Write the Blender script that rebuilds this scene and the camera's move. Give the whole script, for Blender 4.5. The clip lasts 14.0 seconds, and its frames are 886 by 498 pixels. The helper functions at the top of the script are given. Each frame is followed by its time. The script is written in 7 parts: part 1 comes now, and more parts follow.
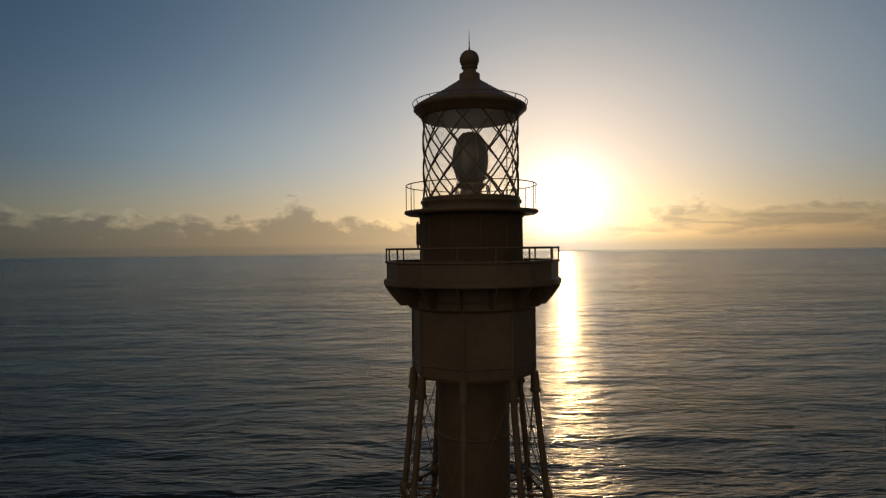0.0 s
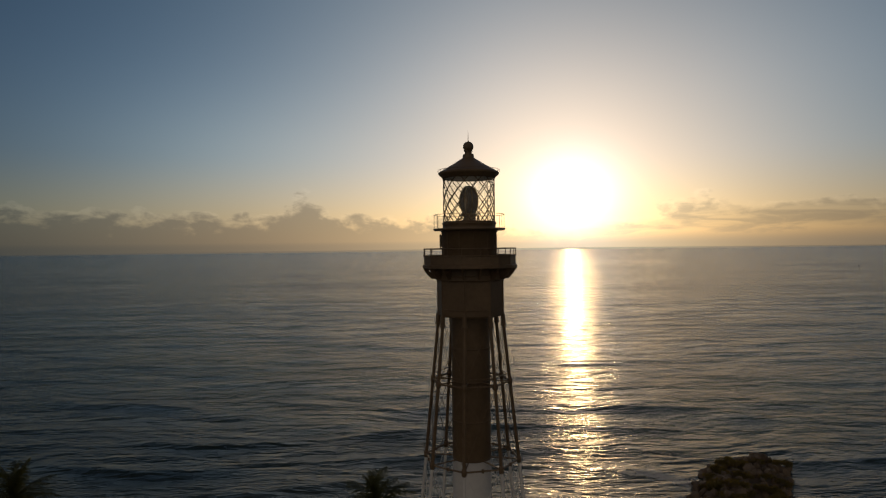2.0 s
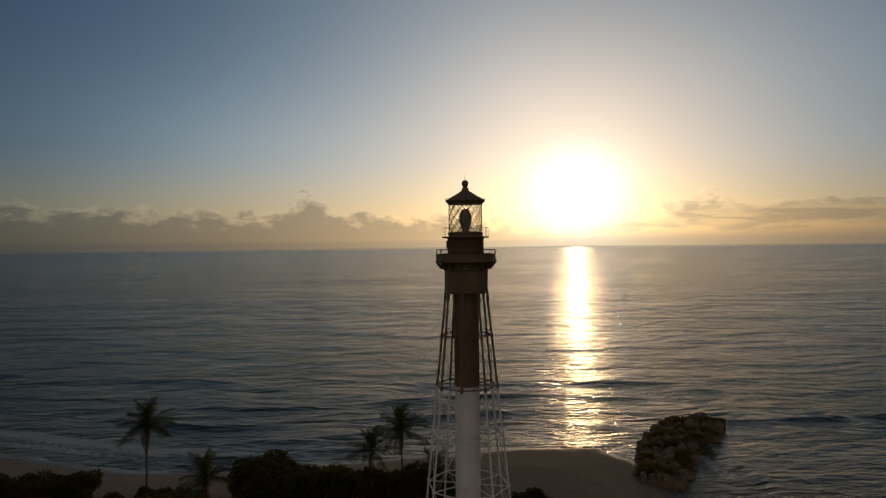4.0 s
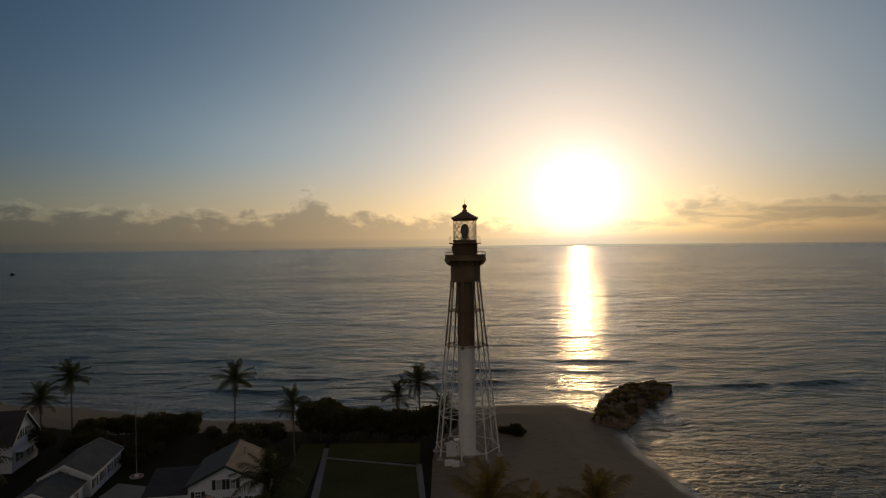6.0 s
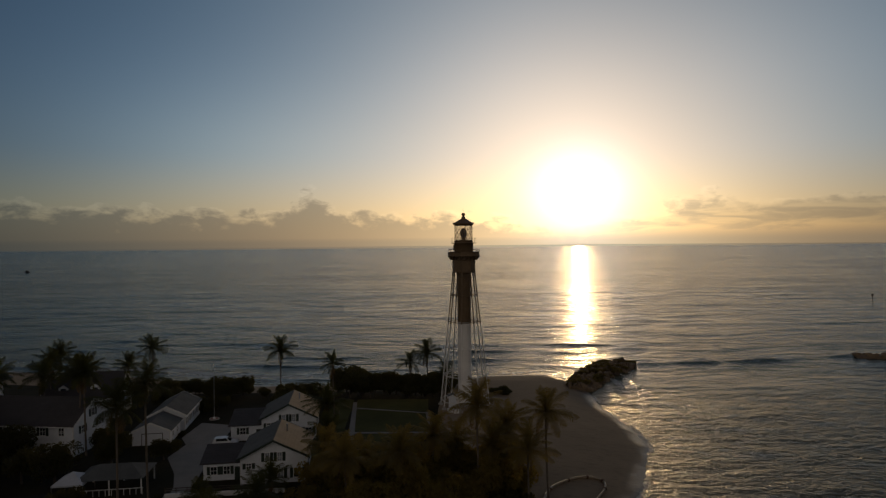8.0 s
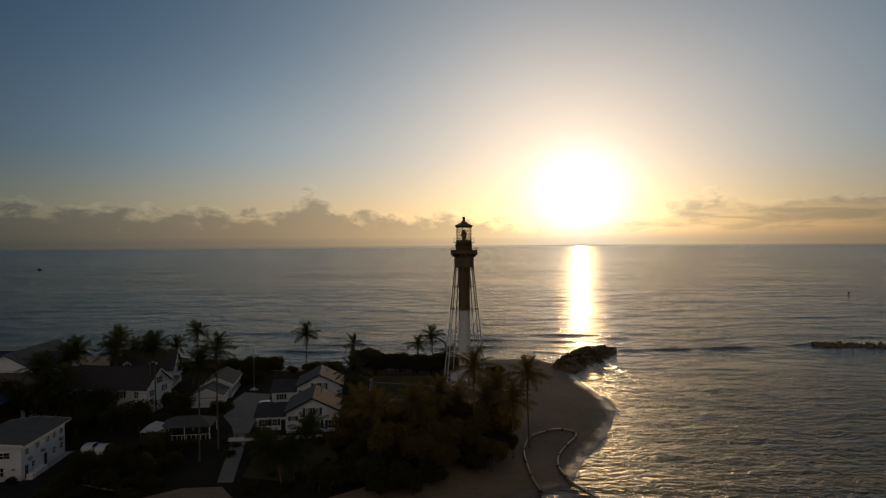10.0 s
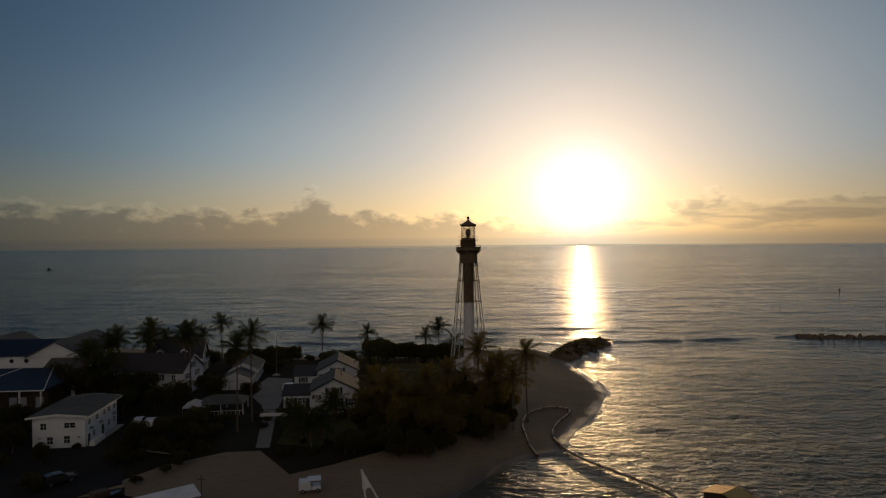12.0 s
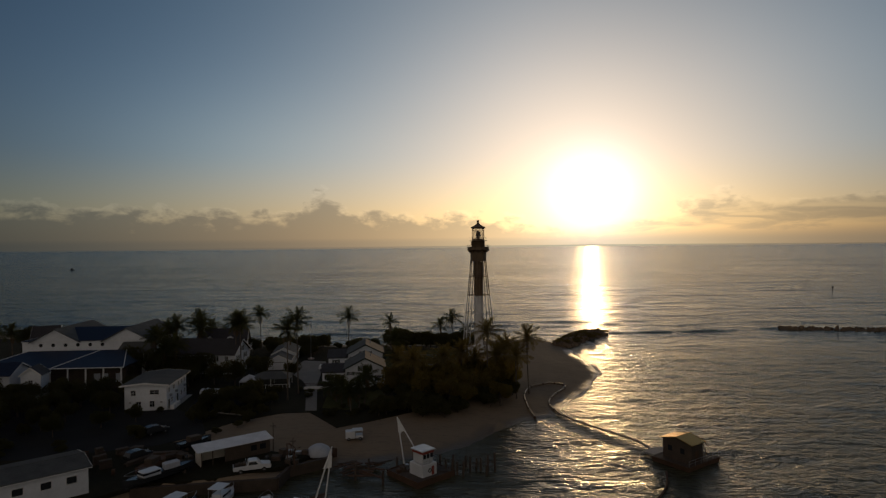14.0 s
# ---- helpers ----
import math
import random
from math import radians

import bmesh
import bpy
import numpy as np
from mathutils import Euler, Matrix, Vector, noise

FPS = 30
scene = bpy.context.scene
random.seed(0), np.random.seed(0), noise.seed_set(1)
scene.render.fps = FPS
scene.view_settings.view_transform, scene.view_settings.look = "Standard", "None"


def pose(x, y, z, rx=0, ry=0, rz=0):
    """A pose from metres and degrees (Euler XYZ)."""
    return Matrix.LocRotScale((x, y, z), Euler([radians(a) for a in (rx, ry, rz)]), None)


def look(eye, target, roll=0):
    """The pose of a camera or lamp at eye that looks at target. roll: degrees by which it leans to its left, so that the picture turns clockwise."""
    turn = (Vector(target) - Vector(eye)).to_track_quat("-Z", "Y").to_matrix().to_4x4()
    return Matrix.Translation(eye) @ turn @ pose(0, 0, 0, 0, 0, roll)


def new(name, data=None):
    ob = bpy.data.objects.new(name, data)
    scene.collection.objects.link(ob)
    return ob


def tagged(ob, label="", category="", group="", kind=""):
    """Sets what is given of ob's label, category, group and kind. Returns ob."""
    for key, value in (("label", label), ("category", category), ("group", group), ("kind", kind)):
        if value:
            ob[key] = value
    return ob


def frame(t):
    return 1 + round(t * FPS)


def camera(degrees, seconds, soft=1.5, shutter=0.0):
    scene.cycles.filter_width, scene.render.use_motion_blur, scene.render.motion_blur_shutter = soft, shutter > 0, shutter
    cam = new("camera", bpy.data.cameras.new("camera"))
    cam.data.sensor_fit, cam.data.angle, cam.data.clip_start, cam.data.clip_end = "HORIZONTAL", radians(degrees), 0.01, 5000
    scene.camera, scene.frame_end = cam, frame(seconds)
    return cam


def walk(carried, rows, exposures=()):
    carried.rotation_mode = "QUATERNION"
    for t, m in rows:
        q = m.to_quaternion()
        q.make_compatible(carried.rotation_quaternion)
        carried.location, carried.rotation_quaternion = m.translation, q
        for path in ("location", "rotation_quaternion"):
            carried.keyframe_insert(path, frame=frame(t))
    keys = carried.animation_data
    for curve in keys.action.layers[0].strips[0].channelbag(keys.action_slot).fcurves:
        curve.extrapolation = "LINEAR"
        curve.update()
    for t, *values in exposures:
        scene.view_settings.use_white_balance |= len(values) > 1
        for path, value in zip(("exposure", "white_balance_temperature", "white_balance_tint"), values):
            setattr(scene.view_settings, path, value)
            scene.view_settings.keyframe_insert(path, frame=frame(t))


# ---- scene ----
cam = camera(72.0, 14.0, soft=1.3)

# seconds, place in metres, pitch, roll, yaw in degrees
PATH_ROWS = [
    (0.0, -1.80, -26.12, 38.02, -0.027, 0.683, -1.255),
    (0.5, -2.01, -30.67, 38.01, -0.060, 0.695, -1.059),
    (1.0, -2.25, -36.21, 38.03, -0.120, 0.701, -0.873),
    (1.5, -2.47, -42.11, 38.11, -0.193, 0.703, -0.695),
    (2.0, -2.56, -48.49, 38.23, -0.262, 0.703, -0.542),
    (2.5, -2.64, -55.48, 38.35, -0.317, 0.698, -0.412),
    (3.0, -2.63, -61.21, 38.52, -0.356, 0.612, -0.310),
    (5.5, -3.82, -99.83, 39.27, -0.527, 0.726, -0.012),
    (6.0, -3.92, -108.48, 39.62, -0.546, 0.701, 0.000),
    (6.5, -4.13, -116.44, 39.65, -0.582, 0.671, 0.011),
    (7.0, -4.33, -124.44, 39.69, -0.591, 0.638, 0.010),
    (7.5, -4.51, -132.45, 39.62, -0.586, 0.600, 0.000),
    (8.0, -4.73, -140.38, 39.64, -0.585, 0.556, 0.003),
    (10.5, -5.64, -168.93, 39.42, -0.611, 0.357, 0.101),
    (11.0, -5.90, -171.57, 39.27, -0.628, 0.402, 0.157),
    (11.5, -6.22, -174.99, 39.11, -0.626, 0.437, 0.216),
    (12.0, -6.66, -179.71, 38.89, -0.605, 0.467, 0.249),
    (12.5, -7.01, -185.14, 38.85, -0.577, 0.493, 0.286),
    (13.0, -7.15, -190.96, 38.77, -0.575, 0.519, 0.392),
    (13.5, -7.44, -197.38, 38.90, -0.570, 0.549, 0.665),
    (14.0, -7.84, -204.16, 38.90, -0.558, 0.585, 1.100),
]
walk(cam, [(t, pose(x, y, z, 90 + pitch, roll, yaw)) for t, x, y, z, pitch, roll, yaw in PATH_ROWS],
     exposures=[(0.0, 0.0), (14.0, 0.0)])

# ---------------------------------------------------------------- light
SUN_AZIMUTH = radians(12.6)      # to the right of +y
SUN_HEIGHT = radians(4.65)
SUN_DIR = Vector((math.sin(SUN_AZIMUTH) * math.cos(SUN_HEIGHT), math.cos(SUN_AZIMUTH) * math.cos(SUN_HEIGHT), math.sin(SUN_HEIGHT)))


class Nodes:
    """Short hand for building node trees."""

    def __init__(self, tree):
        self.t = tree

    def add(self, kind):
        return self.t.nodes.new(kind)

    def put(self, sock, v):
        if isinstance(v, bpy.types.NodeSocket):
            self.t.links.new(v, sock)
        elif isinstance(v, (tuple, list)) and len(v) == 3 and sock.type == "RGBA":
            sock.default_value = (*v, 1)
        else:
            sock.default_value = v

    def math(self, op, a, b=None, c=None, clamp=False):
        n = self.add("ShaderNodeMath")
        n.operation, n.use_clamp = op, clamp
        for i, v in enumerate((a, b, c)):
            if v is not None:
                self.put(n.inputs[i], v)
        return n.outputs[0]

    def vmath(self, op, a, b=None):
        n = self.add("ShaderNodeVectorMath")
        n.operation = op
        self.put(n.inputs[0], a)
        if b is not None:
            self.put(n.inputs[1], b)
        return n.outputs["Value" if op in ("DOT_PRODUCT", "LENGTH") else "Vector"]

    def scale(self, vec, f):
        n = self.add("ShaderNodeVectorMath")
        n.operation = "SCALE"
        self.put(n.inputs[0], vec)
        self.put(n.inputs["Scale"], f)
        return n.outputs[0]

    def attribute(self, key):
        n = self.add("ShaderNodeAttribute")
        n.attribute_name = key
        return n.outputs["Fac"]

    def smooth(self, v, lo, hi, a=0.0, b=1.0):
        n = self.add("ShaderNodeMapRange")
        n.interpolation_type = "SMOOTHSTEP"
        for i, q in enumerate((v, lo, hi, a, b)):
            self.put(n.inputs[i], q)
        return n.outputs[0]

    def mix(self, f, a, b, blend="MIX"):
        n = self.add("ShaderNodeMix")
        n.data_type, n.blend_type = "RGBA", blend
        self.put(n.inputs[0], f)
        self.put(n.inputs[6], a)
        self.put(n.inputs[7], b)
        return n.outputs[2]

    def noise(self, vec, scale, detail=3.0, rough=0.5, dims="3D", distort=0.0):
        n = self.add("ShaderNodeTexNoise")
        n.noise_dimensions = dims
        if vec is not None:
            self.put(n.inputs["Vector"], vec)
        n.inputs["Scale"].default_value = scale
        n.inputs["Detail"].default_value = detail
        n.inputs["Roughness"].default_value = rough
        n.inputs["Distortion"].default_value = distort
        return n.outputs[0]

    def billow(self, vec, scale):
        """Rounded cells: high in their middles, creased between."""
        n = self.add("ShaderNodeTexVoronoi")
        n.feature = "SMOOTH_F1"
        self.put(n.inputs["Vector"], vec)
        n.inputs["Scale"].default_value = scale
        n.inputs["Smoothness"].default_value = 0.25
        return self.math("SUBTRACT", 0.5, n.outputs["Distance"])

    def noise_colour(self, vec, scale):
        n = self.add("ShaderNodeTexNoise")
        self.put(n.inputs["Vector"], vec)
        n.inputs["Scale"].default_value = scale
        return n.outputs["Color"]

    def scaled(self, vec, x, y, z):
        n = self.add("ShaderNodeMapping")
        self.put(n.inputs[0], vec)
        n.inputs["Scale"].default_value = (x, y, z)
        return n.outputs[0]

    def ramp(self, v, stops, ease="LINEAR"):
        n = self.add("ShaderNodeValToRGB")
        n.color_ramp.interpolation = ease
        el = n.color_ramp.elements
        while len(el) < len(stops):
            el.new(0.5)
        for e, (p, c) in zip(el, stops):
            e.position, e.color = p, (*c, 1)
        self.put(n.inputs[0], v)
        return n.outputs[0]


world = bpy.data.worlds.new("sky")
scene.world = world
world.use_nodes = True
N = Nodes(world.node_tree)
world.node_tree.nodes.clear()
sky = N.add("ShaderNodeTexSky")
sky.sky_type, sky.sun_disc, sky.sun_elevation, sky.sun_rotation = "NISHITA", False, SUN_HEIGHT, SUN_AZIMUTH
sky.altitude, sky.air_density, sky.dust_density, sky.ozone_density = 0.0, 1.0, 1.0, 1.5
ray_dir = N.vmath("NORMALIZE", N.add("ShaderNodeTexCoord").outputs["Generated"])
sep = N.add("ShaderNodeSeparateXYZ")
N.put(sep.inputs[0], ray_dir)
dx, dy, dz = sep.outputs
elev = N.math("ARCSINE", dz)
azim = N.math("ARCTAN2", dx, dy)
theta = N.math("ARCCOSINE", N.math("MINIMUM", N.vmath("DOT_PRODUCT", ray_dir, tuple(SUN_DIR)), 0.99999))
# hazy aureole round the low sun: red fades fastest with the angle, blue slowest


def falloff(width, power, height):
    f = N.math("POWER", N.math("DIVIDE", theta, radians(width)), power)
    return N.math("MULTIPLY", N.math("EXPONENT", N.math("MULTIPLY", f, -1.0)), height)


def colour_of(r, g, b):
    n = N.add("ShaderNodeCombineXYZ")
    for i, v in enumerate((r, g, b)):
        N.put(n.inputs[i], v)
    return n.outputs[0]


def times(f, colour):
    return N.scale(colour, f)


GLOW = 0.735
high = colour_of(falloff(17.8, 1.34, 1.0 * GLOW), falloff(22.4, 1.3, 0.85 * GLOW), falloff(29.8, 1.3, 0.755 * GLOW))
low = colour_of(falloff(27.7, 1.4, 0.74), falloff(20.9, 0.95, 0.83), falloff(9.2, 0.55, 0.98))
# the haze is thinner towards both sides
low = N.scale(low, N.math("MULTIPLY", N.smooth(azim, 0.26, 0.60, 1.0, 0.70), N.smooth(azim, -0.80, -0.42, 0.72, 1.0)))
air = N.mix(N.smooth(elev, 0.01, 0.15), low, high)
wide = N.math("SQRT", N.math("ADD", N.math("POWER", N.math("SUBTRACT", azim, SUN_AZIMUTH), 2.0), N.math("POWER", N.math("MULTIPLY", N.math("SUBTRACT", elev, SUN_HEIGHT), 1.14), 2.0)))
core = N.math("DIVIDE", 1.0, N.math("ADD", 1.0, N.math("POWER", N.math("DIVIDE", wide, radians(4.2)), 4.5)))
SKY_STRENGTH = 0.05
west = N.scale((0.240, 0.190, 0.155), N.smooth(theta, radians(65), radians(150)))
clear = N.vmath("ADD", west, N.scale(sky.outputs[0], SKY_STRENGTH * 0.50))
clear = N.vmath("ADD", clear, air)
# a wide pale belt of haze over the northern cloud bank, and a deeper blue overhead


def bell(v, centre, width):
    f = N.math("POWER", N.math("DIVIDE", N.math("SUBTRACT", v, centre), width), 2.0)
    return N.math("EXPONENT", N.math("MULTIPLY", f, -1.0))


belt = N.math("MULTIPLY", bell(elev, 0.14, 0.10), bell(azim, -0.36, 0.27))
clear = N.vmath("MULTIPLY", clear, N.vmath("ADD", (1.0, 1.0, 1.0), N.scale((0.42, 0.35, 0.27), belt)))
clear = N.scale(clear, N.math("MULTIPLY", N.smooth(elev, 0.22, 0.44, 1.0, 0.86), N.smooth(azim, 0.05, 0.40, 1.0, 0.90)))
core_light = times(core, (0.30, 0.36, 0.48))
# bank of small cumulus over the sea
cvec = N.add("ShaderNodeCombineXYZ")
N.put(cvec.inputs[0], azim)
N.put(cvec.inputs[1], N.math("MULTIPLY", elev, 1.9))
puffs = N.noise(cvec.outputs[0], 20.0, 7.0, 0.56, distort=0.25)
lumps = N.noise(cvec.outputs[0], 9.0, 2.0, 0.5)
inner = N.noise(cvec.outputs[0], 34.0, 6.0, 0.58, distort=0.3)
svec = N.add("ShaderNodeCombineXYZ")
N.put(svec.inputs[0], N.math("MULTIPLY", azim, 0.55))
N.put(svec.inputs[1], N.math("MULTIPLY", elev, 3.2))
streaks = N.noise(svec.outputs[0], 22.0, 5.0, 0.6, distort=0.5)


def hump(centre, width, height):
    return N.math("MULTIPLY", bell(azim, centre, width), height)


heads = N.math("ADD", N.billow(cvec.outputs[0], 24.0), N.math("MULTIPLY", N.billow(cvec.outputs[0], 62.0), 0.45))
top = N.math("ADD", 0.056, N.math("MULTIPLY", N.math("SUBTRACT", puffs, 0.5), 0.062))
top = N.math("ADD", top, N.math("MULTIPLY", heads, 0.020))
top = N.math("ADD", top, N.math("MULTIPLY", N.math("SUBTRACT", lumps, 0.5), 0.030))
for centre, width, height in ((-0.215, 0.036, 0.028), (-0.09, 0.07, -0.006), (0.19, 0.11, -0.034), (0.40, 0.05, 0.020), (0.56, 0.08, 0.016), (-0.62, 0.1, 0.006)):
    top = N.math("ADD", top, hump(centre, width, height))
depth = N.math("SUBTRACT", top, elev)
# broken and streaky to the south, solid to the north
thin = N.math("MULTIPLY", N.smooth(azim, 0.10, 0.34), N.smooth(streaks, 0.36, 0.64, 0.40, 0.06))
cloud_f = N.math("MULTIPLY", N.smooth(depth, -0.001, 0.006), N.math("SUBTRACT", 0.66, thin))
shade = N.smooth(N.math("SUBTRACT", N.math("ADD", depth, N.math("MULTIPLY", N.math("SUBTRACT", inner, 0.5), 0.075)), N.math("MULTIPLY", heads, 0.020)), -0.004, 0.026)
lit = N.vmath("ADD", N.scale(clear, 1.06), (0.045, 0.036, 0.026))
dark = N.vmath("ADD", N.vmath("MULTIPLY", low, (0.60, 0.59, 0.60)), (0.018, 0.020, 0.022))
cloud_col = N.mix(shade, lit, dark)
# the cloud thins into haze towards the horizon
haze_tone = N.smooth(azim, -0.40, 0.20, 0.62, 0.80)
base_haze = N.smooth(elev, 0.0, 0.045, 0.9, 0.0)
cloud_col = N.mix(base_haze, cloud_col, N.scale(N.vmath("ADD", low, (0.012, 0.014, 0.016)), haze_tone))
cloud_f = N.math("MAXIMUM", cloud_f, N.smooth(elev, 0.0, 0.034, 0.8, 0.0))
seen_sky = N.vmath("ADD", N.mix(cloud_f, clear, cloud_col), core_light)
# far water below the horizon line
below = N.smooth(elev, -0.0052, -0.0046, 1.0, 0.0)
far_sea = N.vmath("ADD", N.vmath("MULTIPLY", low, (0.74, 0.70, 0.68)), (0.008, 0.009, 0.011))
final = N.mix(below, seen_sky, far_sea)
bg = N.add("ShaderNodeBackground")
N.put(bg.inputs[0], final)
bg.inputs[1].default_value = 1.0
N.t.links.new(bg.outputs[0], N.add("ShaderNodeOutputWorld").inputs[0])

sun_data = bpy.data.lights.new("sun", "SUN")
sun_data.energy, sun_data.angle, sun_data.color = 0.16, radians(0.6), (1.0, 0.64, 0.28)
sun = new("sun", sun_data)
sun.matrix_world = look(SUN_DIR * 400, (0, 0, 0))

# ---------------------------------------------------------------- materials


def material(name, colour, rough=0.6, metal=0.0, vary=0.25, grain=8.0, stain=0.6, bump=0.15, bump_scale=30.0, spec=0.5, each=0.0):
    """A surface with fine grain, large stains, relief and, where each is given, a tone of its own for every object."""
    m = bpy.data.materials.new(name)
    m.use_nodes = True
    k = Nodes(m.node_tree)
    b = m.node_tree.nodes["Principled BSDF"]
    pos = k.add("ShaderNodeNewGeometry").outputs["Position"]
    fine, wide = k.noise(pos, grain, 4.0, 0.6), k.noise(pos, stain, 3.0, 0.55)
    f = k.math("ADD", k.math("MULTIPLY", k.math("SUBTRACT", fine, 0.5), vary * 1.6), k.math("MULTIPLY", k.math("SUBTRACT", wide, 0.5), vary * 2.4))
    f = k.math("ADD", f, 1.0)
    if each:
        f = k.math("ADD", f, k.math("MULTIPLY", k.math("SUBTRACT", k.add("ShaderNodeObjectInfo").outputs["Random"], 0.5), each))
    k.put(b.inputs["Base Color"], k.scale(colour, f))
    k.put(b.inputs["Roughness"], k.math("ADD", rough - 0.08, k.math("MULTIPLY", wide, 0.16), clamp=True))
    b.inputs["Metallic"].default_value = metal
    b.inputs["Specular IOR Level"].default_value = spec
    if bump:
        bn = k.add("ShaderNodeBump")
        bn.inputs["Strength"].default_value = bump
        bn.inputs["Distance"].default_value = 0.05
        k.put(bn.inputs["Height"], k.noise(pos, bump_scale, 4.0, 0.6))
        k.put(b.inputs["Normal"], bn.outputs[0])
    return m


def glass_material(name, colour, rough=0.02, through_it=1.0):
    m = bpy.data.materials.new(name)
    m.use_nodes = True
    b = m.node_tree.nodes["Principled BSDF"]
    b.inputs["Base Color"].default_value = (*colour, 1)
    b.inputs["Roughness"].default_value = rough
    b.inputs["Transmission Weight"].default_value = through_it
    b.inputs["IOR"].default_value = 1.45
    return m


def pane_material(name):
    """Thin clear pane: mostly see-through, with a weak reflection."""
    m = bpy.data.materials.new(name)
    m.use_nodes = True
    k = Nodes(m.node_tree)
    m.node_tree.nodes.clear()
    tr, gl, mx = k.add("ShaderNodeBsdfTransparent"), k.add("ShaderNodeBsdfGlossy"), k.add("ShaderNodeMixShader")
    tr.inputs[0].default_value = (0.98, 0.975, 0.96, 1)
    gl.inputs["Roughness"].default_value = 0.03
    mx.inputs[0].default_value = 0.05
    k.t.links.new(tr.outputs[0], mx.inputs[1])
    k.t.links.new(gl.outputs[0], mx.inputs[2])
    dust, mx2 = k.add("ShaderNodeBsdfTranslucent"), k.add("ShaderNodeMixShader")
    dust.inputs[0].default_value = (0.9, 0.88, 0.84, 1)
    k.put(mx2.inputs[0], k.smooth(k.noise(k.add("ShaderNodeNewGeometry").outputs["Position"], 1.6, 4.0, 0.6), 0.35, 0.7, 0.03, 0.16))
    k.t.links.new(mx.outputs[0], mx2.inputs[1])
    k.t.links.new(dust.outputs[0], mx2.inputs[2])
    k.t.links.new(mx2.outputs[0], k.add("ShaderNodeOutputMaterial").inputs[0])
    return m


BLACK_IRON = material("black_painted_iron", (0.15, 0.098, 0.050), 0.5, 0.0, 0.35, 3.0, 0.35, 0.12, 14.0)
WHITE_IRON = material("white_painted_iron", (0.72, 0.70, 0.66), 0.5, 0.0, 0.16, 3.0, 0.3, 0.1, 12.0)
BRASS = material("old_brass", (0.30, 0.20, 0.09), 0.4, 0.8, 0.3, 20.0, 2.0, 0.05)
PANE = pane_material("lantern_glass")
LENS_GLASS = glass_material("lens_glass", (0.11, 0.085, 0.055), 0.3, 0.25)
CONCRETE = material("weathered_concrete", (0.36, 0.34, 0.31), 0.85, 0.0, 0.3, 6.0, 0.5, 0.3, 20.0)

# ---------------------------------------------------------------- mesh helpers


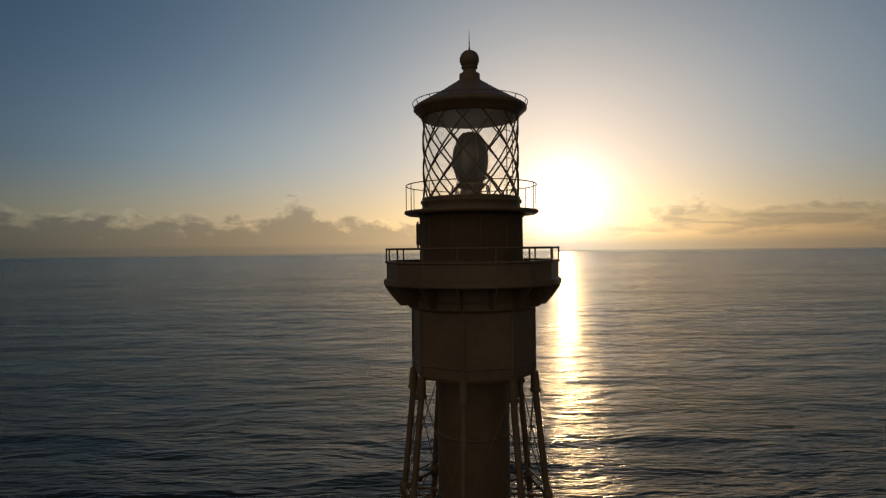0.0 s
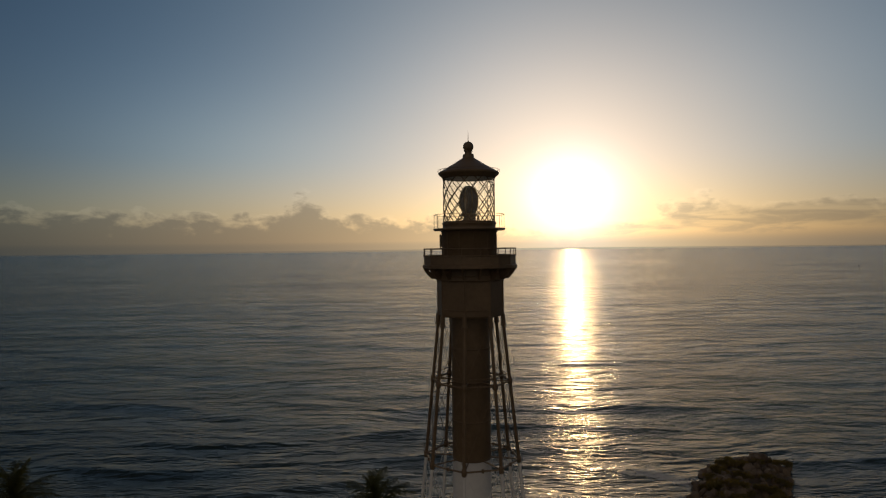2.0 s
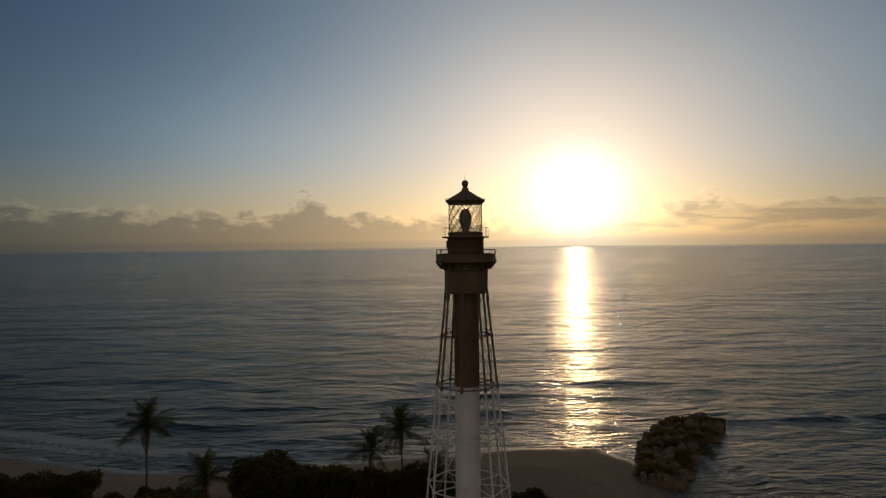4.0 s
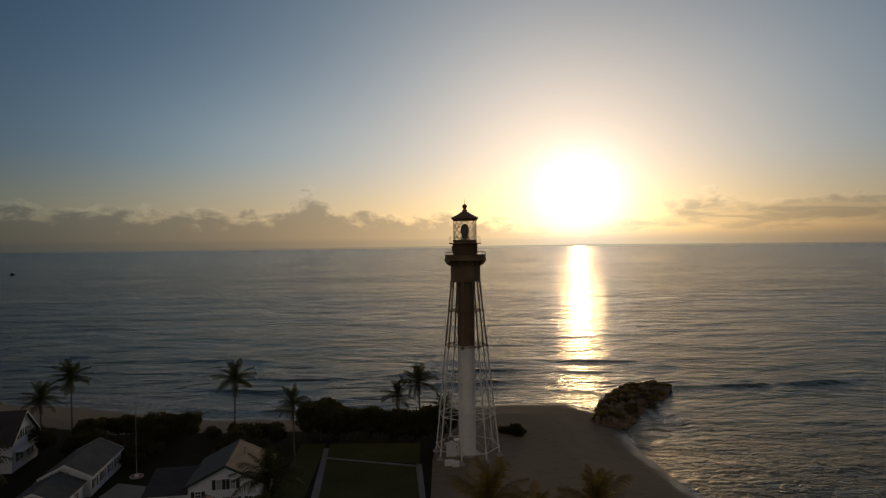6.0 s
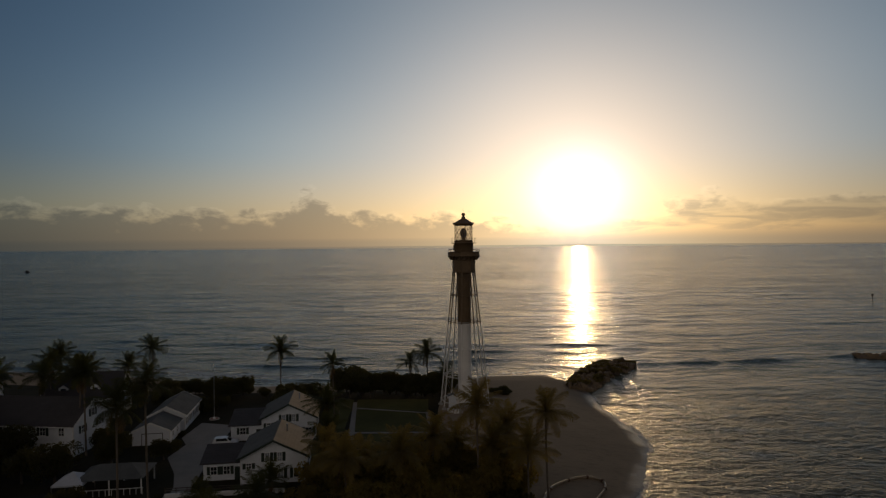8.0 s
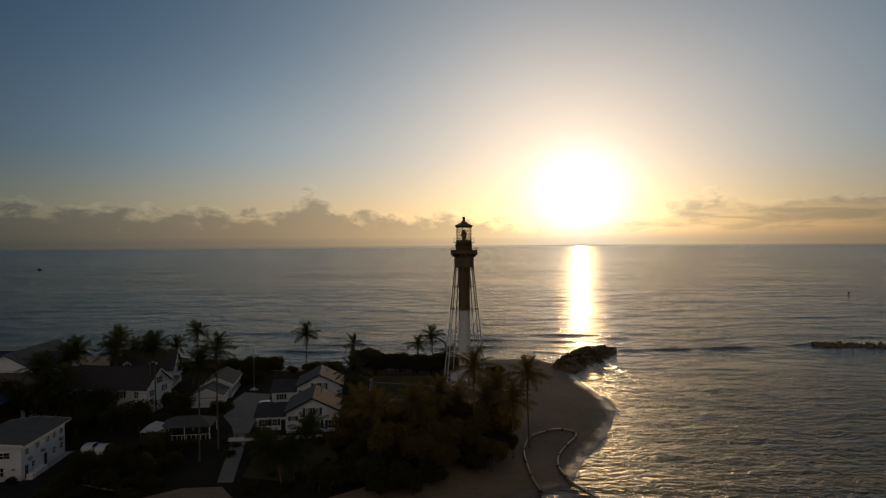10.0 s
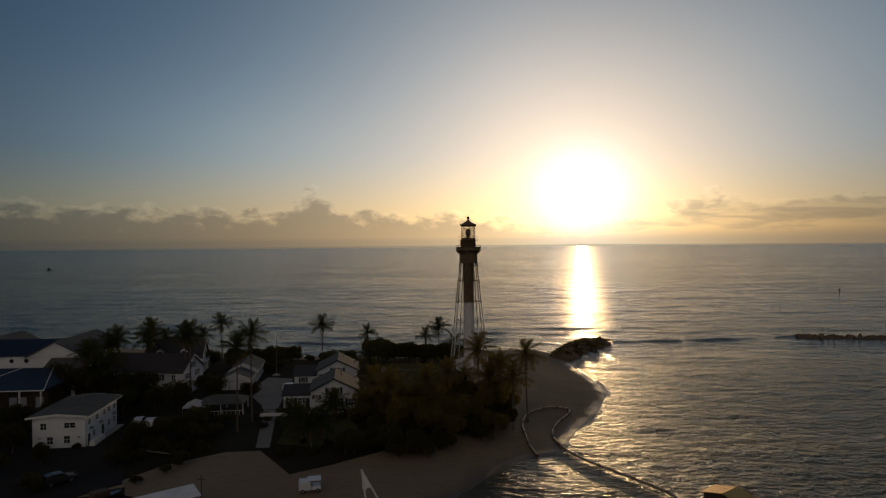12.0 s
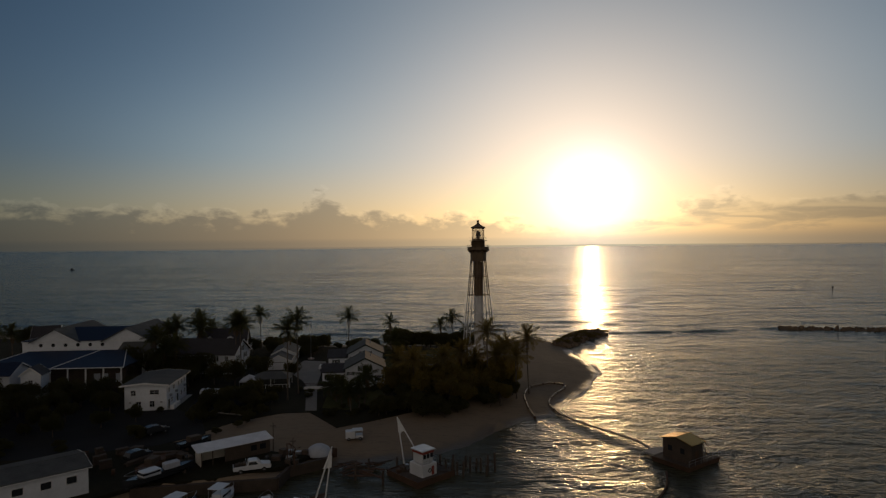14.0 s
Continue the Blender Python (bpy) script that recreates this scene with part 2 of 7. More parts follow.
class Mesh:
    """Collects faces of one part, then becomes one mesh."""

    def __init__(self):
        self.v, self.f, self.smooth = [], [], []

    def poly(self, pts, smooth=False):
        i = len(self.v)
        self.v += [tuple(p) for p in pts]
        self.f.append(tuple(range(i, i + len(pts))))
        self.smooth.append(smooth)

    def faces(self, pts, faces, smooth=False):
        i = len(self.v)
        self.v += [tuple(p) for p in pts]
        self.f += [tuple(i + k for k in f) for f in faces]
        self.smooth += [smooth] * len(faces)

    def box(self, x0, x1, y0, y1, z0, z1, m=None):
        p = [Vector((x, y, z)) for z in (z0, z1) for y in (y0, y1) for x in (x0, x1)]
        if m is not None:
            p = [m @ q for q in p]
        self.faces(p, [(0, 2, 3, 1), (4, 5, 7, 6), (0, 1, 5, 4), (2, 6, 7, 3), (0, 4, 6, 2), (1, 3, 7, 5)])

    def block(self, x0, x1, y0, y1, z0, z1, c=0.02, m=None):
        """A box with chamfered upright edges and top."""
        def ring(i, z):
            a, b, e, d = x0 + i, x1 - i, y0 + i, y1 - i
            k = c
            return [(a + k, e, z), (b - k, e, z), (b, e + k, z), (b, d - k, z), (b - k, d, z), (a + k, d, z), (a, d - k, z), (a, e + k, z)]
        p = [Vector(q) for q in ring(0, z0) + ring(0, z1 - c) + ring(c * 0.7, z1)]
        if m is not None:
            p = [m @ q for q in p]
        f = [tuple(range(7, -1, -1)), tuple(range(16, 24))]
        for r in (0, 8):
            f += [(r + i, r + (i + 1) % 8, r + 8 + (i + 1) % 8, r + 8 + i) for i in range(8)]
        self.faces(p, f)

    def tube(self, pts, radii, seg=8, cap=True, smooth=True):
        """A round bar along a line of points."""
        pts = [Vector(p) for p in pts]
        if not isinstance(radii, (list, tuple)):
            radii = [radii] * len(pts)
        out, faces = [], []
        for i, p in enumerate(pts):
            d = (pts[min(i + 1, len(pts) - 1)] - pts[max(i - 1, 0)]).normalized()
            a = d.cross(Vector((0, 0, 1)) if abs(d.z) < 0.95 else Vector((1, 0, 0))).normalized()
            b = d.cross(a)
            out += [p + (a * math.cos(2 * math.pi * k / seg) + b * math.sin(2 * math.pi * k / seg)) * radii[i] for k in range(seg)]
        for i in range(len(pts) - 1):
            faces += [(i * seg + k, i * seg + (k + 1) % seg, (i + 1) * seg + (k + 1) % seg, (i + 1) * seg + k) for k in range(seg)]
        self.faces(out, faces, smooth)
        if cap:
            self.poly(out[:seg])
            self.poly(out[-seg:][::-1])

    def lathe(self, profile, seg=32, turn=0.0, smooth=True, centre=(0, 0), span=1.0):
        """A profile of (radius, z) turned round an upright axis."""
        full = span >= 1.0
        cols = seg if full else seg + 1
        pts = []
        for r, z in profile:
            pts += [(centre[0] + r * math.sin(turn + 2 * math.pi * span * k / seg), centre[1] - r * math.cos(turn + 2 * math.pi * span * k / seg), z) for k in range(cols)]
        f = []
        for i in range(len(profile) - 1):
            for k in range(seg):
                q = (k + 1) % cols
                f.append((i * cols + k, i * cols + q, (i + 1) * cols + q, (i + 1) * cols + k))
        self.faces(pts, f, smooth)

    def build(self, name, mat):
        me = bpy.data.meshes.new(name)
        me.from_pydata(self.v, [], self.f)
        me.polygons.foreach_set("use_smooth", self.smooth)
        me.materials.append(mat)
        me.update()
        return me


def part(name, mesh, mat, parent=None, label="", m=None):
    ob = new(name, mesh.build(name, mat) if isinstance(mesh, Mesh) else mesh)
    if parent is not None:
        ob.parent = parent
    if m is not None:
        ob.matrix_basis = m
    return tagged(ob, label=label)


def thing(name, label, category, group="", m=None, kind=""):
    ob = new(name)
    ob.empty_display_size = 0.5
    if m is not None:
        ob.matrix_basis = m
    return tagged(ob, label, category, group, kind)


# ---------------------------------------------------------------- land and sea
# water's edge, anticlockwise from the far end of the ocean beach
BEACH = [(-900, 130), (-232, 72), (-150, 54), (-91, 42), (-57, 30), (-35, 30), (9, 40.2), (26, 40.0), (32, 31), (33, 20), (32.4, 9.6), (33.4, 0),
         (34.8, -14), (34.2, -24), (27, -43), (24, -48), (18.5, -58), (14.5, -68), (7, -71.5), (0.5, -79), (-6, -88), (-14, -94), (-23, -97), (-30, -98.5)]
QUAY = [(-30, -98.5), (-36, -103), (-36.5, -108), (-47, -110), (-58, -112), (-64, -121), (-76, -135), (-90, -152), (-900, -165)]


def edge_distance(px, py, line):
    best = np.full(px.shape, 1e9)
    for (ax, ay), (bx, by) in zip(line, line[1:]):
        t = np.clip(((px - ax) * (bx - ax) + (py - ay) * (by - ay)) / ((bx - ax) ** 2 + (by - ay) ** 2), 0, 1)
        best = np.minimum(best, np.hypot(px - ax - t * (bx - ax), py - ay - t * (by - ay)))
    return best


def inside(px, py, poly):
    res = np.zeros(px.shape, bool)
    for (ax, ay), (bx, by) in zip(poly, poly[1:] + poly[:1]):
        if ay != by:
            res ^= ((ay > py) != (by > py)) & (px < (bx - ax) * (py - ay) / (by - ay) + ax)
    return res


def waves(px, py, parts):
    z = np.zeros(px.shape)
    for length, ang, amp, ph in parts:
        k = 2 * math.pi / length
        s = np.sin(k * (px * math.sin(ang) + py * math.cos(ang)) + ph)
        z += amp * (s + 0.25 * np.cos(2 * (k * (px * math.sin(ang) + py * math.cos(ang)) + ph)))
    return z


rng = np.random.default_rng(4)


def soft_noise(px, py, size, seed):
    """Smooth value noise for large grids."""
    g = np.random.default_rng(seed).random((256, 256))
    u, v = px / size, py / size
    i, j = np.floor(u).astype(int), np.floor(v).astype(int)
    a, b = u - i, v - j
    a, b = a * a * (3 - 2 * a), b * b * (3 - 2 * b)
    return (g[i % 256, j % 256] * (1 - a) * (1 - b) + g[(i + 1) % 256, j % 256] * a * (1 - b)
            + g[i % 256, (j + 1) % 256] * (1 - a) * b + g[(i + 1) % 256, (j + 1) % 256] * a * b) - 0.5


def land_height(px, py):
    poly = BEACH + QUAY[1:]
    ins = inside(px, py, poly)
    wob = soft_noise(px, py, 5.0, 1) * 1.6 + soft_noise(px, py, 1.7, 2) * 0.5
    db, dq = edge_distance(px, py, BEACH) + wob * 0.6, edge_distance(px, py, QUAY)
    h_in = np.minimum(np.minimum(2.0, 0.05 + db * 0.13), 0.2 + dq * 4.0)
    h_in = np.where(h_in > 1.9, 2.0, h_in) + soft_noise(px, py, 3.0, 3) * 0.10 * (h_in < 1.9) + soft_noise(px, py, 14.0, 5) * 0.12
    h_out = -np.minimum(4.0, 0.08 + np.minimum(db * 0.10, dq * 3.0))
    return np.where(ins, h_in, h_out)


def grid_mesh(name, xs, ys, z, mat, keep=None, attrs=None):
    nx, ny = len(xs), len(ys)
    gx, gy = np.meshgrid(xs, ys)
    me = bpy.data.meshes.new(name)
    co = np.stack([gx.ravel(), gy.ravel(), z.ravel()], 1)
    i, j = np.meshgrid(np.arange(nx - 1), np.arange(ny - 1))
    q = (j * nx + i).ravel()
    if keep is not None:
        q = q[keep.ravel()]
    quads = np.stack([q, q + 1, q + 1 + nx, q + nx], 1)
    me.vertices.add(len(co))
    me.vertices.foreach_set("co", co.ravel())
    me.loops.add(quads.size)
    me.loops.foreach_set("vertex_index", quads.ravel().astype(np.int32))
    me.polygons.add(len(quads))
    me.polygons.foreach_set("loop_start", np.arange(0, quads.size, 4, dtype=np.int32))
    me.polygons.foreach_set("use_smooth", np.ones(len(quads), bool))
    me.update(calc_edges=True)
    for key, val in (attrs or {}).items():
        me.attributes.new(key, "FLOAT", "POINT").data.foreach_set("value", val.ravel().astype(np.float32))
    me.materials.append(mat)
    return me


def steps(stops):
    """Places along an axis: (from, to, step) stretches."""
    out = []
    for a, b, s in stops:
        n = max(1, round((b - a) / s))
        out += [a + (b - a) * k / n for k in range(n)]
    return np.array(out + [stops[-1][1]])


def sand_material():
    m = bpy.data.materials.new("beach_sand")
    m.use_nodes = True
    k = Nodes(m.node_tree)
    b = m.node_tree.nodes["Principled BSDF"]
    pos = k.add("ShaderNodeNewGeometry").outputs["Position"]
    s = k.add("ShaderNodeSeparateXYZ")
    k.put(s.inputs[0], pos)
    fine, wide, tracks = k.noise(pos, 9.0, 5.0, 0.7), k.noise(pos, 0.25, 4.0, 0.6), k.noise(k.scaled(pos, 0.35, 1.4, 1.0), 1.2, 4.0, 0.65)
    dry = k.mix(wide, (0.215, 0.165, 0.108), (0.30, 0.235, 0.160))
    dry = k.mix(k.math("MULTIPLY", fine, 0.5), dry, (0.22, 0.17, 0.12))
    dry = k.mix(k.smooth(tracks, 0.52, 0.66, 0.0, 0.55), dry, (0.17, 0.13, 0.09))
    level = k.math("ADD", s.outputs[2], k.math("MULTIPLY", k.math("SUBTRACT", wide, 0.5), 0.5))
    wet = k.smooth(level, 0.10, 0.55, 1.0, 0.0)
    k.put(b.inputs["Base Color"], k.mix(wet, dry, (0.12, 0.095, 0.07)))
    k.put(b.inputs["Roughness"], k.math("SUBTRACT", 0.92, k.math("MULTIPLY", wet, 0.62)))
    b.inputs["Specular IOR Level"].default_value = 0.2
    bn = k.add("ShaderNodeBump")
    bn.inputs["Strength"].default_value, bn.inputs["Distance"].default_value = 0.6, 0.12
    k.put(bn.inputs["Height"], k.math("ADD", tracks, k.math("MULTIPLY", fine, 0.3)))
    k.put(b.inputs["Normal"], bn.outputs[0])
    return m


def sea_material():
    m = bpy.data.materials.new("sea_water")
    m.use_nodes = True
    k = Nodes(m.node_tree)
    b = m.node_tree.nodes["Principled BSDF"]
    pos = k.add("ShaderNodeNewGeometry").outputs["Position"]
    foam_a = k.attribute("foam")
    shallow = k.attribute("shallow")
    lace = k.noise(pos, 0.9, 6.0, 0.68, distort=0.6)
    foam = k.smooth(k.math("ADD", k.math("MULTIPLY", foam_a, 0.62), k.math("MULTIPLY", lace, 0.6)), 0.56, 0.74)
    water = k.mix(shallow, (0.022, 0.031, 0.020), (0.085, 0.076, 0.040))
    k.put(b.inputs["Base Color"], k.mix(foam, water, (0.42, 0.42, 0.40)))
    patch = k.noise(k.scaled(pos, 0.3, 1.0, 1.0), 0.012, 4.0, 0.6)
    # far out the unresolved chop widens the glitter
    away = k.vmath("LENGTH", pos)
    offing = k.smooth(away, 120.0, 700.0, 0.0, 1.0)
    rough = k.math("ADD", k.smooth(patch, 0.35, 0.65, 0.12, 0.17), k.math("ADD", k.math("MULTIPLY", offing, 0.03), k.smooth(away, 700.0, 4500.0, 0.0, 0.03)))
    k.put(b.inputs["Roughness"], k.math("ADD", rough, k.math("ADD", k.math("MULTIPLY", foam, 0.4), k.math("MULTIPLY", k.attribute("inlet"), 0.03))))
    b.inputs["IOR"].default_value = 1.333
    # swell, chop and ripples with long crests along the shore
    bent = k.vmath("ADD", pos, k.scale(k.vmath("SUBTRACT", k.noise_colour(pos, 0.018), (0.5, 0.5, 0.5)), 30.0))
    swell = k.noise(k.scaled(bent, 0.30, 1.0, 1.0), 0.085, 3.0, 0.5)
    chop = k.noise(k.scaled(bent, 0.32, 1.0, 1.0), 0.27, 3.0, 0.55)
    ripple = k.noise(k.scaled(pos, 0.32, 1.0, 1.0), 0.9, 3.0, 0.6)
    gust = k.smooth(patch, 0.3, 0.7, 0.75, 1.2)
    small = k.math("ADD", k.math("MULTIPLY", chop, 1.05), k.math("MULTIPLY", ripple, 0.50))
    h = k.math("ADD", k.math("ADD", k.math("MULTIPLY", swell, k.math("ADD", 1.5, k.math("MULTIPLY", offing, 2.2))), k.math("MULTIPLY", k.noise(k.scaled(pos, 0.32, 1.0, 1.0), 0.034, 5.0, 0.65), k.math("ADD", 2.2, k.math("MULTIPLY", offing, 4.0)))), k.math("MULTIPLY", small, gust))
    # crossed chop where the current runs through the inlet
    cross = k.math("ADD", k.math("MULTIPLY", k.noise(pos, 0.45, 3.0, 0.6, distort=0.4), 1.1), k.math("MULTIPLY", k.noise(pos, 1.7, 3.0, 0.6), 0.30))
    h = k.math("ADD", h, k.math("MULTIPLY", cross, k.attribute("inlet")))
    bn = k.add("ShaderNodeBump")
    bn.inputs["Strength"].default_value, bn.inputs["Distance"].default_value = 1.0, 1.0
    k.put(bn.inputs["Height"], h)
    # the waves run in to the shore, so most of their faces lean that way
    k.put(b.inputs["Normal"], k.vmath("NORMALIZE", k.vmath("ADD", bn.outputs[0], (0.0, -0.03, 0.0))))
    return m


SAND = sand_material()
SEA = sea_material()
lx, ly = steps([(-900, -260, 20), (-260, -110, 4), (-110, 44, 0.9), (44, 80, 4)]), steps([(-200, -125, 5), (-125, 50, 0.9), (50, 440, 10)])
gx, gy = np.meshgrid(lx, ly)
lz = land_height(gx, gy)
mid = (lz[:-1, :-1] + lz[1:, 1:]) / 2
ground = tagged(new("ground", grid_mesh("ground", lx, ly, lz, SAND, keep=mid > -3.5)), "pale trodden beach sand with wet edges", "ground", kind="structure")

# open sea, with a finer stretch in front of the beach and in the inlet
sx, sy = steps([(-330, -120, 2.2), (-120, 130, 1.1), (130, 330, 2.2)]), steps([(-260, -130, 2.5), (-130, 160, 1.0), (160, 420, 2.0)])
gx, gy = np.meshgrid(sx, sy)
lh = land_height(gx, gy)
near = edge_distance(gx, gy, BEACH)
inlet = np.clip((34 - gy) / 30, 0, 1) * np.clip((gx + 60) / 40, 0, 1) + (gy < -80)
inlet = np.clip(inlet, 0, 1)
calm = np.clip(near / 40, 0.15, 1)
ocean_w = waves(gx + soft_noise(gx, gy, 40, 7) * 10, gy + soft_noise(gx, gy, 38, 6) * 13 + soft_noise(gx, gy, 15, 17) * 4,
                [(31, 0.05, 0.08, 0.4), (19, -0.10, 0.075, 1.9), (12.5, 0.12, 0.060, 4.0), (8.4, -0.16, 0.035, 2.2), (5.6, 0.07, 0.022, 0.7)])
inlet_w = waves(gx + soft_noise(gx, gy, 12, 8) * 7, gy + soft_noise(gx, gy, 14, 9) * 8,
                [(15, 0.5, 0.05, 0.3), (9, 0.2, 0.045, 1.0), (6.1, 0.75, 0.035, 2.9), (4.2, -0.1, 0.025, 5.0), (3.0, 0.6, 0.014, 1.1)])
fade = np.clip((330 - np.abs(gx)) / 60, 0, 1) * np.clip((420 - gy) / 80, 0, 1) * np.clip((gy + 260) / 40, 0, 1)
shore_wave = np.zeros(gx.shape)
for out, high, thick, sway, seed in ((6.5, 0.34, 0.9, 3.0, 12), (15.5, 0.62, 1.2, 4.5, 13), (26.0, 0.72, 1.5, 6.0, 23), (40.0, 0.62, 1.9, 8.0, 24), (58.0, 0.42, 2.4, 11.0, 25)):
    shore_wave += high * np.exp(-((near - out - soft_noise(gx, gy, 34, seed) * sway) / thick) ** 2) * np.clip(0.75 + soft_noise(gx, gy, 30, seed + 60) * 1.8, 0.15, 1)
surf = shore_wave * (1 - inlet) * np.clip(0.62 + soft_noise(gx, gy, 26, 14) * 2.4, 0.1, 1)
# rip line where the current meets the swell, from the jetty to the breakwater
rip = np.exp(-((edge_distance(gx, gy, [(59, 57), (80, 57), (106, 61), (136, 66)]) + soft_noise(gx, gy, 9, 31) * 2.2) / 1.3) ** 2) * np.clip(0.7 + soft_noise(gx, gy, 11, 32) * 1.4, 0, 1)
lee = np.clip((-62 - gy) / 8, 0, 1) * np.clip((24 - gx) / 10, 0, 1)
long_swell = waves(gx + soft_noise(gx, gy, 22, 41) * 5, gy + soft_noise(gx, gy, 26, 42) * 6, [(9.5, 0.06, 0.085, 0.6), (6.2, -0.05, 0.035, 2.0)])
inlet_w = inlet_w * (1 - 0.8 * lee) + long_swell * lee * np.clip(near / 9, 0.1, 1)
sz = fade * (0.55 * rip + (ocean_w * calm) * (1 - inlet) + inlet_w * inlet * np.clip(near / 12, 0.25, 1) + surf)
foam_v = np.exp(-(np.maximum(near - 0.2, 0) / 1.3) ** 2) * np.clip(0.5 + soft_noise(gx, gy, 6, 18) * 1.2, 0.1, 0.8)
breaker = np.exp(-((near - 11 - soft_noise(gx, gy, 30, 12) * 9) / 3.0) ** 2) + 0.8 * np.exp(-((near - 4.5 - soft_noise(gx, gy, 15, 15) * 5) / 1.6) ** 2)
foam_v = np.maximum(foam_v, (1 - inlet) * breaker * np.clip(0.45 + soft_noise(gx, gy, 18, 16) * 2.2, 0, 0.75))
foam_v = np.maximum(foam_v * (1 - 0.9 * lee), rip * 0.45)
shal = np.maximum(np.clip(1 - near / 26, 0, 1) * 0.7, inlet * 0.55)
keep = (lh[:-1, :-1] < 0.7) | (lh[1:, 1:] < 0.7)
sea = tagged(new("water", grid_mesh("water", sx, sy, sz, SEA, keep=keep, attrs={"foam": foam_v, "shallow": shal, "inlet": inlet * (1 - 0.75 * lee)})), "dark rippled sea with sun glitter and low swell", "sea", kind="structure")
fx, fy = steps([(-8000, -330, 250), (-330, 330, 60), (330, 8000, 250)]), steps([(-900, -260, 100), (-260, 420, 60), (420, 8000, 250)])
gx, gy = np.meshgrid((fx[:-1] + fx[1:]) / 2, (fy[:-1] + fy[1:]) / 2)
keep = ~((np.abs(gx) < 330) & (gy > -260) & (gy < 420))
tagged(new("water", grid_mesh("far_water", fx, fy, np.zeros((len(fy), len(fx))), SEA, keep=keep)), "open sea reaching to the horizon", "sea", kind="structure")

# ---------------------------------------------------------------- lighthouse
TURN = radians(-12.2)
LEG_TOP, LEG_FOOT, R_TOP, R_FOOT = 32.5, 2.1, 2.58, 5.75


def leg_radius(z):
    return R_TOP + (R_FOOT - R_TOP) * (LEG_TOP - z) / (LEG_TOP - LEG_FOOT)


def corner(k, z, r=None, half=0.0):
    r = leg_radius(z) if r is None else r
    a = TURN + (k + half) * math.pi / 4
    return Vector((r * math.sin(a), -r * math.cos(a), z))


def lighthouse():
    top = thing("lighthouse", "tall iron skeleton lighthouse, black above and white below", "lighthouse", m=pose(0, 0, 0))
    PAINT = 21.5

    def band(name, profile, mat, seg=40, label="", smooth=True, turn=0.0):
        q = Mesh()
        q.lathe(profile, seg, turn, smooth)
        return part(name, q, mat, top, label)

    # stair column
    band("stair_column", [(1.53, PAINT), (1.53, 32.6)], BLACK_IRON, label="black riveted iron stair cylinder")
    band("stair_column", [(1.62, 2.0), (1.62, 2.5), (1.53, 2.55), (1.53, PAINT - 0.004)], WHITE_IRON, label="white painted iron stair cylinder")
    for z in (5.6, 9.3, 12.5, 15.6, 18.6):
        band("column_band", [(1.53, z - 0.05), (1.56, z - 0.05), (1.56, z + 0.05), (1.53, z + 0.05)], WHITE_IRON)
    for z in (21.5, 24.5, 27.6, 30.2):
        band("column_band", [(1.53, z - 0.05), (1.565, z - 0.05), (1.565, z + 0.07), (1.53, z + 0.07)], BLACK_IRON)
    # legs, ring beams, rods
    rings = [27.6, 21.5, 15.6, 9.3, 3.6]
    levels = [32.5] + rings
    for k in range(8):
        for z0, z1 in zip(levels, levels[1:] + [2.1]):
            q = Mesh()
            mat = BLACK_IRON if z1 >= 21 else WHITE_IRON
            q.tube([corner(k, z0), corner(k, z1)], 0.135 if z1 > 21 else 0.125, 10)
            part("leg", q, mat, top)
    for z in rings:
        mat = BLACK_IRON if z > 21 else WHITE_IRON
        for k in range(8):
            q = Mesh()
            q.tube([corner(k, z), corner(k + 1, z)], 0.075, 8)
            mid_p = (corner(k, z) + corner(k + 1, z)) / 2
            q.tube([mid_p - Vector((0, 0, 0.13)), mid_p + Vector((0, 0, 0.13))], 0.10, 8)
            part("ring_beam", q, mat, top)
            q = Mesh()
            q.tube([corner(k, z), corner(k, z, 1.5)], 0.06, 6)
            if z > 5:
                part("spoke", q, mat, top)
            q = Mesh()
            c = corner(k, z)
            q.lathe([(0.0, c.z - 0.30), (0.17, c.z - 0.28), (0.21, c.z - 0.1), (0.21, c.z + 0.1), (0.17, c.z + 0.26), (0.0, c.z + 0.28)], 10, centre=(c.x, c.y))
            part("joint", q, mat, top)
            if z == 27.6:
                # second, lower tie ring below the upper joints
                q = Mesh()
                q.tube([corner(k, z + 0.55, leg_radius(z) * 0.93), corner(k + 1, z + 0.55, leg_radius(z) * 0.93)], 0.04, 6)
                part("tie", q, mat, top)
    for z0, z1 in zip(levels, levels[1:]):
        mat = BLACK_IRON if z1 > 21 else WHITE_IRON
        for k in range(8):
            for a, b in ((k, k + 1), (k + 1, k)):
                q = Mesh()
                q.tube([corner(a, z0 - 0.15), corner(b, z1 + 0.15)], 0.022, 5)
                part("brace_rod", q, mat, top)
    for k in range(8):
        c = corner(k, 2.1)
        q = Mesh()
        q.lathe([(0.62, 1.2), (0.62, 2.15), (0.5, 2.35), (0.28, 2.42), (0.28, 2.7), (0.0, 2.7)], 12, centre=(c.x, c.y))
        part("footing", q, CONCRETE, top)
    # service room: eight iron sides
    room = band("service_room", [(0.0, 32.72), (2.55, 32.72), (2.62, 32.85), (2.62, 35.55), (2.62, 35.9)], BLACK_IRON, 8, "black iron service room below the gallery", False, TURN)
    for k in range(8):
        q = Mesh()
        q.tube([corner(k, 32.74, 2.62), corner(k, 35.8, 2.62)], 0.07, 6)
        part("pilaster", q, BLACK_IRON, room)
        q = Mesh()
        q.tube([corner(k, 33.3, 2.64), corner(k + 1, 33.3, 2.64)], 0.045, 6)
        part("moulding", q, BLACK_IRON, room)
        q = Mesh()
        c, d = corner(k, 32.85, 2.6), corner(k, 32.0, leg_radius(31.9))
        q.tube([c, d], [0.17, 0.2], 8)
